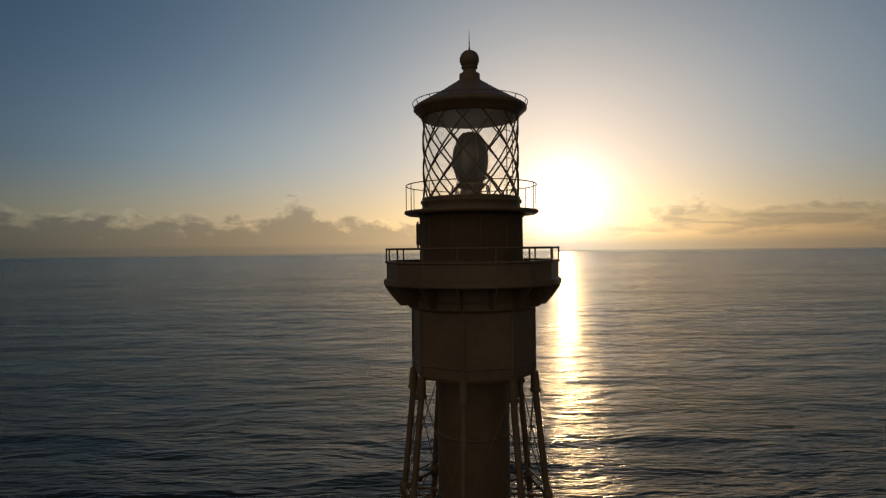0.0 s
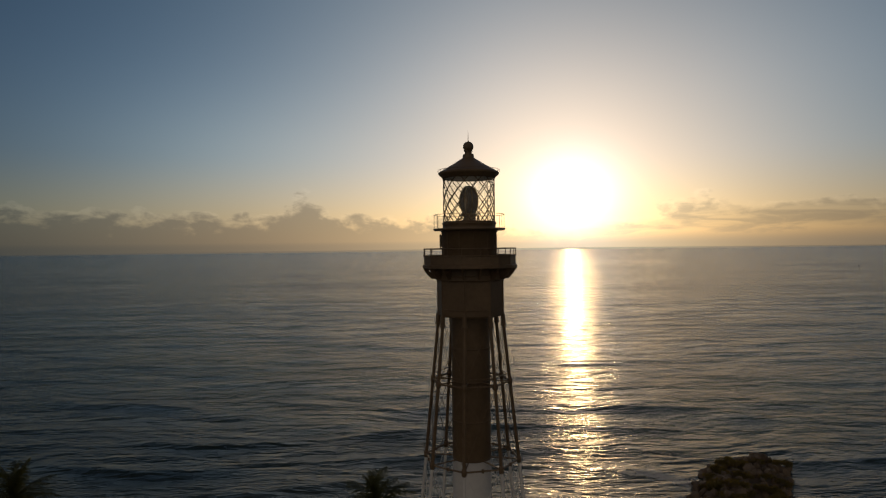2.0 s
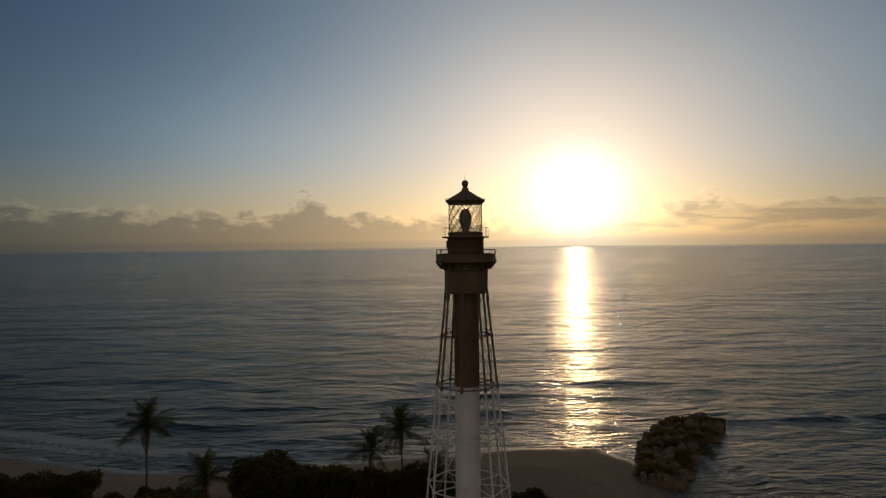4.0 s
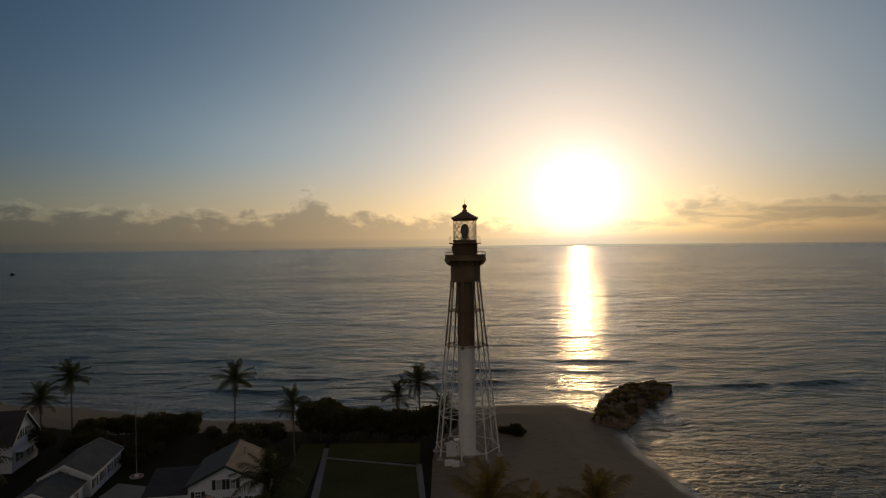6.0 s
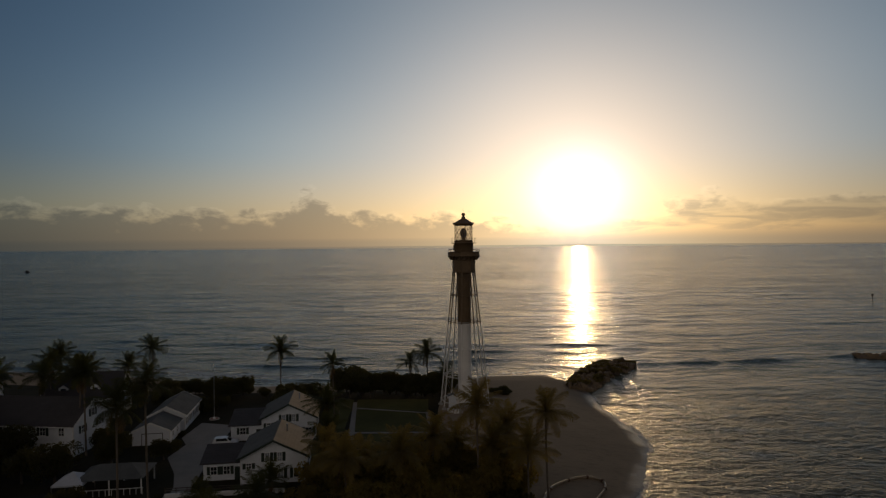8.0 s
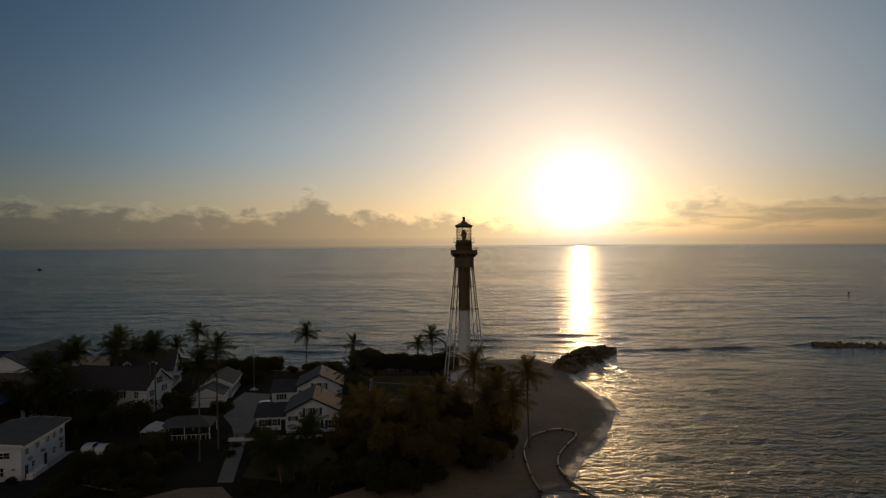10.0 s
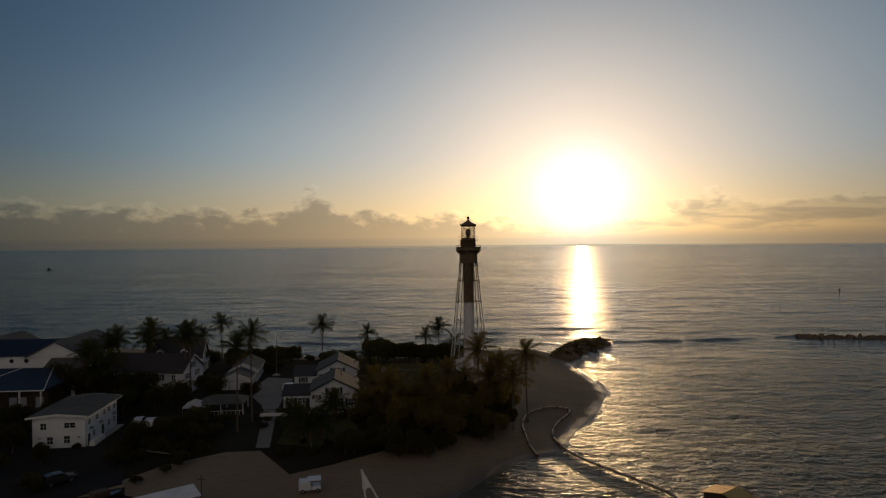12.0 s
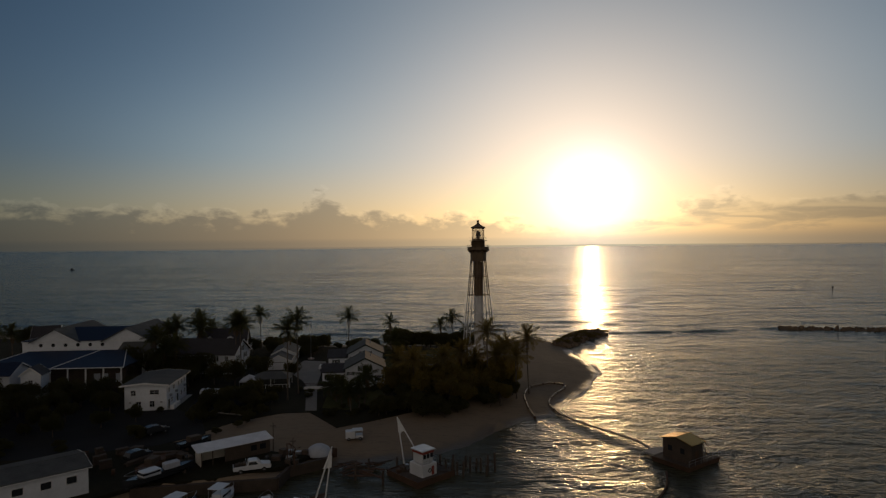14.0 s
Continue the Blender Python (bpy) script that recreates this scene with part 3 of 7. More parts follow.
        q.tube([d + Vector((0, 0, -0.05)), d + Vector((0, 0, 0.12))], 0.24, 8)
        part("shoe", q, BLACK_IRON, room)
    # watch gallery with a solid parapet
    gal = band("gallery", [(2.55, 36.5), (3.72, 36.5), (3.78, 36.55), (3.78, 36.75), (3.66, 36.8), (3.66, 37.42), (3.74, 37.45), (3.74, 37.53), (3.58, 37.53), (3.58, 36.85), (2.2, 36.85)],
               BLACK_IRON, 16, "black iron gallery with a panelled parapet", False, TURN)
    band("collar", [(2.62, 35.5), (2.75, 35.6), (2.75, 35.85), (2.68, 35.95), (2.68, 36.5)], BLACK_IRON, 16, "", False, TURN)
    for k in range(16):
        a = TURN + k * math.pi / 8
        q = Mesh()
        x, y = 3.66 * math.sin(a), -3.66 * math.cos(a)
        q.tube([(x, y, 37.5), (x, y, 38.0)], 0.04, 6)
        part("post", q, BLACK_IRON, gal)
        q = Mesh()
        b = a + math.pi / 8
        q.tube([(x, y, 38.02), (3.66 * math.sin(b), -3.66 * math.cos(b), 38.02)], 0.05, 6)
        part("rail", q, BLACK_IRON, gal)
        # bracket plate: a triangle with a round hole
        m = Matrix.Rotation(a, 4, "Z")
        hole = [(-3.22 + 0.09 * math.cos(i * math.pi / 4), 36.3 + 0.09 * math.sin(i * math.pi / 4)) for i in range(8)]
        rim = [(-2.7, 36.3), (-2.7, 35.66), (-3.10, 35.66), (-3.42, 36.02), (-3.76, 36.5), (-3.3, 36.5), (-3.0, 36.5), (-2.7, 36.5)]
        order = sorted(rim, key=lambda p: math.atan2(p[1] - 36.3, p[0] + 3.22) % (2 * math.pi))
        hole = sorted(hole, key=lambda p: math.atan2(p[1] - 36.3, p[0] + 3.22) % (2 * math.pi))
        q = Mesh()
        for sx in (-0.03, 0.03):
            for i in range(8):
                j = (i + 1) % 8
                q.poly([m @ Vector((sx, *p)) for p in (order[i], order[j], hole[j], hole[i])])
        for ring in (order, hole):
            for i in range(8):
                j = (i + 1) % 8
                q.poly([m @ Vector((-0.03, *ring[i])), m @ Vector((0.03, *ring[i])), m @ Vector((0.03, *ring[j])), m @ Vector((-0.03, *ring[j]))])
        part("bracket", q, BLACK_IRON, gal)
    # watch room
    watch = band("watch_room", [(2.19, 36.8), (2.19, 39.3), (2.27, 39.36), (2.27, 39.5), (2.1, 39.55), (2.1, 39.9), (2.16, 39.95), (2.16, 40.05), (0.0, 40.05)], BLACK_IRON, 48, "round black iron watch room")
    for k in range(12):
        a = k * math.pi / 6 + 0.1
        q = Mesh()
        q.tube([(2.2 * math.sin(a), -2.2 * math.cos(a), 36.85), (2.2 * math.sin(a), -2.2 * math.cos(a), 39.5)], 0.03, 6)
        part("seam", q, BLACK_IRON, watch)
    q = Mesh()
    q.box(-0.12, 0.12, -0.15, 0.15, 38.2, 39.1, Matrix.Translation((-2.25, 0.2, 0)))
    q.tube([(-2.3, 0.2, 39.2), (-2.3, 0.2, 38.0)], 0.05, 6)
    part("conduit_box", q, BLACK_IRON, watch)
    # lantern gallery
    lg = band("lantern_gallery", [(2.1, 39.48), (2.75, 39.44), (2.86, 39.5), (2.86, 39.61), (2.2, 39.64)], BLACK_IRON, 48, "narrow lantern gallery with a thin rail")
    for k in range(14):
        a, b = k * 2 * math.pi / 14 + 0.2, (k + 1) * 2 * math.pi / 14 + 0.2
        q = Mesh()
        q.tube([(2.78 * math.sin(a), -2.78 * math.cos(a), 39.56), (2.78 * math.sin(a), -2.78 * math.cos(a), 40.70)], 0.018, 5)
        part("post", q, BLACK_IRON, lg)
        q = Mesh()
        for z in (40.70,):
            q.tube([(2.78 * math.sin(a + (b - a) * i / 4), -2.78 * math.cos(a + (b - a) * i / 4), z) for i in range(5)], 0.022, 6)
        part("rail", q, BLACK_IRON, lg)
    # lantern: diagonal glazing bars round a glass drum
    lan = band("lantern", [(2.06, 40.03), (2.1, 40.03), (2.1, 40.17), (2.02, 40.17)], BLACK_IRON, 48, "glazed lantern room with crossing diagonal bars")
    q = Mesh()
    q.lathe([(1.99, 40.15), (1.99, 43.7)], 32)
    g = part("glass_drum", q, PANE, lan, "clear lantern glass")
    g.visible_shadow = False
    n_bar = 12
    for k in range(n_bar):
        for s in (1, -1):
            q = Mesh()
            a0 = 2 * math.pi * k / n_bar + 0.05
            sweep = s * 2 * math.pi / n_bar * 2.78
            q.tube([(2.03 * math.sin(a0 + sweep * i / 16), -2.03 * math.cos(a0 + sweep * i / 16), 40.15 + 3.45 * i / 16) for i in range(17)], 0.036, 6)
            part("glazing_bar", q, BLACK_IRON, lan)
    # ladder outside the glass
    q = Mesh()
    for d in (-0.09, 0.09):
        a = 0.78 + d
        q.tube([(2.12 * math.sin(a), -2.12 * math.cos(a), 40.05), (2.12 * math.sin(a), -2.12 * math.cos(a), 43.4)], 0.018, 5)
    for i in range(9):
        z = 40.55 + 0.37 * i
        q.tube([(2.12 * math.sin(0.62), -2.12 * math.cos(0.62), z), (2.12 * math.sin(0.94), -2.12 * math.cos(0.94), z)], 0.014, 5)
    part("ladder", q, BLACK_IRON, lan)
    # lens on its pedestal
    lens = band("lens", [(0.35, 40.85)] + [(0.74 * math.sqrt(max(0.02, 1 - ((z - 41.95) / 1.22) ** 2)) + (0.025 if i % 2 else -0.025), z - 0.15)
                for i, z in enumerate(np.linspace(40.85, 43.1, 28).tolist())] + [(0.1, 43.0)], LENS_GLASS, 24, "large ribbed glass lighthouse lens")
    for k in range(8):
        q = Mesh()
        a = k * math.pi / 4 + 0.3
        q.tube([(0.77 * math.sqrt(max(0.03, 1 - ((z - 41.95) / 1.22) ** 2)) * math.sin(a), -0.77 * math.sqrt(max(0.03, 1 - ((z - 41.95) / 1.22) ** 2)) * math.cos(a), z - 0.15) for z in np.linspace(40.85, 43.1, 12).tolist()], 0.055, 5)
        part("lens_frame", q, BRASS, lens)
    band("pedestal", [(0.0, 40.05), (0.75, 40.05), (0.75, 40.2), (0.5, 40.3), (0.42, 40.55), (0.62, 40.65), (0.62, 40.8), (0.0, 40.8)], BRASS, 24, "brass lens pedestal")
    for k in range(7):
        q = Mesh()
        a = k * 2 * math.pi / 7
        q.tube([(0.9 * math.sin(a), -0.9 * math.cos(a), 40.05), (0.78 * math.sin(a), -0.78 * math.cos(a), 40.75)], 0.04, 5)
        part("lens_support", q, BRASS, top)
    # roof, eaves rail, ventilator ball, rod
    roof = band("roof", [(2.02, 43.56), (2.10, 43.56), (2.14, 43.66), (2.34, 43.84), (2.42, 43.92), (2.42, 44.02), (2.34, 44.08), (1.2, 44.74), (0.46, 45.22), (0.42, 45.3)], BLACK_IRON, 48, "conical black iron lantern roof")
    q = Mesh()
    q.lathe([(0.0, 43.80), (0.9, 43.76), (1.6, 43.68), (2.03, 43.58)], 32)
    part("ceiling_lining", q, WHITE_IRON, roof, "pale painted lining under the roof")
    band("ventilator", [(0.45, 45.2), (0.44, 45.48), (0.30, 45.56), (0.27, 45.66), (0.33, 45.72), (0.36, 45.78), (0.28, 45.82)] + [(0.42 * math.sin(p), 46.1 - 0.42 * math.cos(p)) for p in np.linspace(0.65, math.pi, 18).tolist()],
         BLACK_IRON, 28, "ball ventilator on the roof")
    q = Mesh()
    q.tube([(0, 0, 46.5), (0, 0, 46.62), (0, 0, 46.64), (0, 0, 47.35)], [0.05, 0.04, 0.028, 0.008], 6)
    part("lightning_rod", q, BLACK_IRON, roof)
    for k in range(16):
        a, b = k * math.pi / 8, (k + 1) * math.pi / 8
        q = Mesh()
        q.tube([(2.36 * math.sin(a), -2.36 * math.cos(a), 43.95), (2.46 * math.sin(a), -2.46 * math.cos(a), 44.20)], 0.016, 5)
        q.tube([(2.46 * math.sin(a + (b - a) * i / 3), -2.46 * math.cos(a + (b - a) * i / 3), 44.21) for i in range(4)], 0.018, 5)
        part("eaves_rail", q, BLACK_IRON, roof)
    # entrance hood at the foot of the column
    q = Mesh()
    q.block(-2.75, -1.5, -1.0, 0.3, 2.0, 4.7, 0.05)
    hood = part("entrance", q, WHITE_IRON, top, "small white entrance box at the column's foot")
    q = Mesh()
    q.box(-2.4, -1.85, -1.03, -1.0, 3.3, 3.8)
    part("opening", q, BLACK_IRON, hood)
    # entrance plinth
    band("plinth", [(2.3, 1.5), (2.3, 2.16), (2.2, 2.22), (0.0, 2.22)], CONCRETE, 32)
    return top


lighthouse()

# ---------------------------------------------------------------- materials of the settlement
WHITE_BOARD = material("white_weatherboard", (0.72, 0.75, 0.79), 0.6, 0, 0.14, 2.0, 0.25, 0.1, 6.0)
CREAM_WALL = material("cream_render", (0.62, 0.58, 0.50), 0.8, 0, 0.16, 3.0, 0.3, 0.2, 9.0)
TRIM_WHITE = material("white_trim_paint", (0.74, 0.74, 0.73), 0.5, 0, 0.1, 4.0, 0.5, 0.05)
# warm low sun on the cottages' right-hand slopes, put into the shingle colour
ROOF_SUNLIT = material("sunlit_shingle_roof", (0.36, 0.26, 0.155), 0.75, 0, 0.3, 5.0, 0.5, 0.5, 7.0)
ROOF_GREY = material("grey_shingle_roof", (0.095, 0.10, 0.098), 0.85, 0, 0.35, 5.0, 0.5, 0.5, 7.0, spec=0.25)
ROOF_DARK = material("dark_shingle_roof", (0.045, 0.042, 0.045), 0.85, 0, 0.35, 5.0, 0.5, 0.5, 7.0)
ROOF_BLUE = material("blue_metal_roof", (0.012, 0.019, 0.044), 0.5, 0, 0.3, 2.0, 0.3, 0.15, 3.0, spec=0.25)
ROOF_TIN = material("pale_tin_roof", (0.74, 0.75, 0.76), 0.45, 0.0, 0.22, 3.0, 0.4, 0.2, 5.0)
SHUTTER = material("dark_green_shutter_paint", (0.022, 0.035, 0.028), 0.5, 0, 0.3)
DARK_PANE = material("dark_window_glass", (0.02, 0.024, 0.03), 0.12, 0, 0.2, 1.0, 0.3, 0.0)
DARK_WOOD = material("weathered_dark_timber", (0.075, 0.055, 0.040), 0.85, 0, 0.4, 6.0, 0.8, 0.5, 14.0, each=0.3)
RUST = material("rusty_steel", (0.095, 0.052, 0.030), 0.8, 0.1, 0.45, 4.0, 0.6, 0.4, 12.0)
PAVING = material("pale_concrete_paving", (0.20, 0.188, 0.172), 0.85, 0, 0.28, 4.0, 0.3, 0.25, 10.0)
ASPHALT = material("old_asphalt", (0.026, 0.026, 0.026), 0.9, 0, 0.35, 5.0, 0.2, 0.4, 15.0, spec=0.08)
LAWN = material("mown_lawn", (0.070, 0.072, 0.026), 0.95, 0, 0.45, 2.5, 0.15, 0.9, 12.0, spec=0.08)
SCRUB = material("rough_grass_and_dirt", (0.024, 0.022, 0.013), 0.95, 0, 0.6, 1.2, 0.1, 0.9, 8.0, spec=0.08)
CAR_WHITE = material("white_car_paint", (0.62, 0.64, 0.66), 0.25, 0, 0.06, 2.0, 0.5, 0.0)
CAR_DARK = material("dark_car_paint", (0.03, 0.032, 0.036), 0.25, 0, 0.1, 2.0, 0.5, 0.0)
RUBBER = material("black_rubber", (0.02, 0.02, 0.02), 0.8, 0, 0.2)
STEEL = material("grey_steel", (0.35, 0.35, 0.36), 0.4, 0.7, 0.2)
RED_PAINT = material("faded_red_paint", (0.26, 0.045, 0.03), 0.55, 0, 0.3)
TARP = material("pale_boat_cover", (0.45, 0.48, 0.52), 0.7, 0, 0.2, 3.0, 0.6, 0.3, 4.0)
PALE_PANE = material("curtained_window_glass", (0.26, 0.29, 0.33), 0.15, 0, 0.15, 1.0, 0.3, 0.0)
GROUND_Z = 2.0

# ---------------------------------------------------------------- lawns, paths, roads


def slab(name, pts, z0, z1, mat, label, category, kind="structure"):
    q = Mesh()
    top = [(x, y, z1) for x, y in pts]
    area = sum(a[0] * b[1] - b[0] * a[1] for a, b in zip(pts, pts[1:] + pts[:1]))
    if area < 0:
        top = top[::-1]
    q.poly(top)
    n = len(top)
    for i in range(n):
        a, b = top[i], top[(i + 1) % n]
        q.poly([(a[0], a[1], z0), (b[0], b[1], z0), b, a])
    return tagged(part(name, q, mat), label, category, kind=kind)


slab("ground", [(-420, 62), (-232, 46), (-150, 30), (-91, 20), (-70, 13), (-58, 14), (-46, 13), (-33, 14), (-12, 15), (-5, 13), (-6.2, -3), (-6.2, -34), (-5, -56), (-10, -65), (-18, -72), (-26, -78.5), (-32, -82.5), (-40, -71.5),
                (-46, -72), (-54, -78), (-60, -88), (-66, -95), (-78, -102), (-100, -125), (-420, -135)],
     1.4, 2.075, SCRUB, "dark rough grass and bare dirt between the houses", "ground")
slab("lawn", [(-31, 6), (-26.4, 6), (-24.0, -34), (-29, -34)], 1.8, 2.095, LAWN, "mown dark green lawn", "lawn")
slab("lawn", [(-25.6, 6), (-8.6, 6), (-8.4, -5.2), (-25.2, -1.0)], 1.8, 2.095, LAWN, "mown dark green lawn behind the cross path", "lawn")
slab("lawn", [(-24.9, -2.1), (-8.6, -6.4), (-7.9, -19.2), (-22.8, -18.9)], 1.8, 2.095, LAWN, "mown dark green lawn framed by paths", "lawn")
slab("lawn", [(-22.6, -20.4), (-7.5, -20.6), (-12, -36), (-20.9, -34)], 1.8, 2.095, LAWN, "mown dark green lawn beside the wood", "lawn")
slab("lawn", [(-40, -51), (-27, -51), (-24, -60), (-30, -70), (-38, -68)], 1.8, 2.095, LAWN, "dark lawn in front of the cottages", "lawn")
slab("path", [(-26.3, 3.5), (-25.4, 3.5), (-21.0, -34), (-22.3, -34)], 1.9, 2.115, PAVING, "straight pale concrete garden path", "path")
slab("path", [(-25.2, -1.1), (-8.7, -5.6), (-8.8, -6.3), (-25.1, -1.9)], 1.9, 2.112, PAVING, "narrow pale concrete cross path", "path")
slab("path", [(-22.9, -19.2), (-6.8, -19.4), (-6.8, -20.4), (-22.8, -20.2)], 1.9, 2.112, PAVING, "narrow pale concrete cross path", "path")
slab("path", [(-9.0, -5.4), (-8.0, -4.9), (-6.9, -19.3), (-7.8, -19.3)], 1.9, 2.112, PAVING, "narrow pale concrete side path", "path")
slab("road", [(-41.3, -70), (-38.8, -70), (-44.1, -46), (-46.5, -30), (-48.5, -14), (-56, -12), (-56, -22), (-53.5, -26), (-53.8, -33), (-49.3, -40.5), (-47.0, -46)], 1.9, 2.125, PAVING, "pale concrete driveway between the houses", "driveway")
slab("road", [(-140, -60), (-84, -57), (-62, -76), (-57, -86), (-63, -93), (-80, -100), (-140, -108)], 1.9, 2.11, ASPHALT, "dark asphalt car park", "road")
slab("road", [(-72, -50), (-60, -47), (-57, -60), (-60, -76), (-68, -70)], 1.9, 2.108, ASPHALT, "dark asphalt lane", "road")
slab("ground", [(-64, -92), (-56, -90), (-50, -92), (-43, -95.5), (-36, -98), (-33.5, -98.5), (-36.5, -103.5), (-46, -109), (-57, -111.3), (-63.5, -119), (-78, -120), (-80, -104)],
     1.4, 2.085, SCRUB, "dark oily dirt of the boat yard", "ground")
slab("trim", [(-62, -71), (-52, -74.2), (-52, -74.35), (-62, -71.15)], 1.9, 2.35, CONCRETE, "low pale kerb beside the dark hedge", "kerb")

# ---------------------------------------------------------------- houses


def wall_frame(side, w, d):
    """Pose of a wall's middle at ground level, x along the wall, -y outwards."""
    if side == "front":
        return pose(0, -d / 2, 0)
    if side == "back":
        return pose(0, d / 2, 0, 0, 0, 180)
    if side == "right":
        return pose(w / 2, 0, 0, 0, 0, 90)
    return pose(-w / 2, 0, 0, 0, 0, -90)


def add_window(parent, side, w, d, u, z, ww, hh, shutters=False, mat_frame=None, bars=True, glass=None):
    m = wall_frame(side, w, d) @ pose(u, 0, z)
    mat_frame = mat_frame or TRIM_WHITE
    q = Mesh()
    t = 0.09
    for a in ((-ww / 2 - t, -ww / 2, -hh / 2 - t, hh / 2 + t), (ww / 2, ww / 2 + t, -hh / 2 - t, hh / 2 + t)):
        q.box(a[0], a[1], -0.09, 0.03, a[2], a[3], m)
    q.box(-ww / 2, ww / 2, -0.09, 0.03, hh / 2, hh / 2 + t, m)
    q.box(-ww / 2 - 0.05 - t, ww / 2 + 0.05 + t, -0.14, 0.03, -hh / 2 - t, -hh / 2, m)
    if bars:
        q.box(-0.025, 0.025, -0.06, 0.0, -hh / 2, hh / 2, m)
        q.box(-ww / 2, -0.027, -0.07, 0.0, -0.03, 0.03, m)
        q.box(0.027, ww / 2, -0.07, 0.0, -0.03, 0.03, m)
    win = part("window", q, mat_frame, parent)
    q = Mesh()
    q.box(-ww / 2, ww / 2, -0.02, 0.02, -hh / 2, hh / 2, m)
    part("pane", q, glass or DARK_PANE, win)
    if shutters:
        for s in (-1, 1):
            q = Mesh()
            x = s * (ww / 2 + t + 0.27)
            q.box(x - 0.24, x + 0.24, -0.05, -0.004, -hh / 2 - 0.05, hh / 2 + 0.05, m)
            for zz in (-hh / 4, hh / 4):
                q.box(x - 0.17, x + 0.17, -0.058, -0.045, zz - hh * 0.2, zz + hh * 0.2, m)
            part("shutter", q, SHUTTER, win, "dark panelled shutter")
    return win


def add_door(parent, side, w, d, u, ww, hh, mat, z0=0.0, panels=3, trim=None):
    m = wall_frame(side, w, d) @ pose(u, 0, z0)
    q = Mesh()
    q.box(-ww / 2, ww / 2, -0.05, 0.02, 0.02, hh, m)
    for i in range(panels):
        q.box(-ww / 2 + 0.1, ww / 2 - 0.1, -0.075, -0.05, 0.12 + (hh - 0.2) * i / panels, (hh - 0.2) * (i + 1) / panels, m)
    door = part("door", q, mat, parent)
    q = Mesh()
    for s in (-1, 1):
        q.box(s * (ww / 2 + 0.05) - 0.05, s * (ww / 2 + 0.05) + 0.05, -0.1, 0.02, 0, hh, m)
    q.box(-ww / 2 - 0.1, ww / 2 + 0.1, -0.1, 0.02, hh, hh + 0.1, m)
    part("door_frame", q, trim or TRIM_WHITE, door)
    return door


def shell(parent, w, d, h, rise, ridge, wall_mat, roof_mat, over=0.5, x0=0.0, y0=0.0, z0=0.0, roof_mat_2=None, boards=True, edge=None):
    """Four walls and a gable roof, with its ridge along x or y, standing round (x0, y0)."""
    t = 0.2
    base = pose(x0, y0, z0)
    for side in ("front", "back", "right", "left"):
        m = base @ wall_frame(side, w, d)
        span = w if side in ("front", "back") else d
        half = span / 2 - (0 if side in ("front", "back") else t)
        q = Mesh()
        gable = (ridge == "y") == (side in ("front", "back")) and ridge in ("x", "y")
        p = [(-half, 0), (half, 0), (half, h)] + ([(0, h + rise)] if gable else []) + [(-half, h)]
        f = [m @ Vector((x, 0, z)) for x, z in p]
        b = [m @ Vector((x, t, z)) for x, z in p]
        q.poly(f)
        q.poly(b[::-1])
        for i in range(len(p)):
            j = (i + 1) % len(p)
            q.poly([f[i], b[i], b[j], f[j]])
        wall = part("wall", q, wall_mat, parent)
        if boards:
            n = int(h / 0.42)
            for i in range(n):
                q = Mesh()
                q.box(-half, half, -0.022, 0.0, h * i / n + 0.01, h * i / n + 0.06, m)
                part("board", q, wall_mat, wall)
            q = Mesh()
            for s in (-1, 1):
                q.box(s * half - 0.07, s * half + 0.07, -0.035, -0.003, 0, h, m)
            part("corner_board", q, TRIM_WHITE, wall)
    # roof slopes as slabs
    across, along = (w, d) if ridge == "y" else (d, w)
    run = across / 2
    tan = rise / run
    turn = base if ridge == "y" else base @ pose(0, 0, 0, 0, 0, 90)
    for s in (-1, 1):
        q = Mesh()
        e = run + over
        pr = [(0.0, h + rise + 0.06), (s * e, h - over * tan + 0.06)]
        L = along / 2 + over
        pts = []
        for dz in (0.0, 0.16):
            for yy in (-L, L):
                pts += [turn @ Vector((x, yy, z + dz)) for x, z in pr]
        q.faces(pts, [(0, 1, 3, 2), (4, 6, 7, 5), (0, 4, 5, 1), (2, 3, 7, 6), (1, 5, 7, 3), (0, 2, 6, 4)])
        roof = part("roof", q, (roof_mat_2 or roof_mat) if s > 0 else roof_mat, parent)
        n = max(4, int(math.hypot(e, e * tan) / 0.55))
        for i in range(1, n):
            f0 = i / n
            xa, za = s * e * f0, h + rise + 0.225 - (rise + over * tan) * f0
            xb, zb = s * e * (f0 + 0.12 / n * 2), h + rise + 0.225 - (rise + over * tan) * (f0 + 0.24 / n)
            q = Mesh()
            q.faces([turn @ Vector(v) for v in ((xa, -L, za), (xa, L, za), (xb, L, zb + 0.03), (xb, -L, zb + 0.03), (xb, L, zb - 0.02), (xb, -L, zb - 0.02))], [(0, 1, 2, 3), (3, 2, 4, 5)])
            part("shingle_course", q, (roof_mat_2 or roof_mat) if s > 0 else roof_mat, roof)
        q = Mesh()
        for yy in (-L - 0.025, L + 0.025):
            a, b = turn @ Vector((0, yy, h + rise - 0.1)), turn @ Vector((s * e, yy, h - over * tan - 0.1))
            c, dd = a + Vector((0, 0, 0.36)), b + Vector((0, 0, 0.36))
            nrm = turn.to_3x3() @ Vector((0, 0.02, 0))
            q.faces([a - nrm, b - nrm, dd - nrm, c - nrm, a + nrm, b + nrm, dd + nrm, c + nrm], [(0, 1, 2, 3), (4, 7, 6, 5), (0, 4, 5, 1), (3, 2, 6, 7), (1, 5, 6, 2)])
        q.tube([turn @ Vector((s * e, -L, h - over * tan)), turn @ Vector((s * e, L, h - over * tan))], 0.07, 6)
        part("fascia", q, edge or TRIM_WHITE, roof)
    q = Mesh()
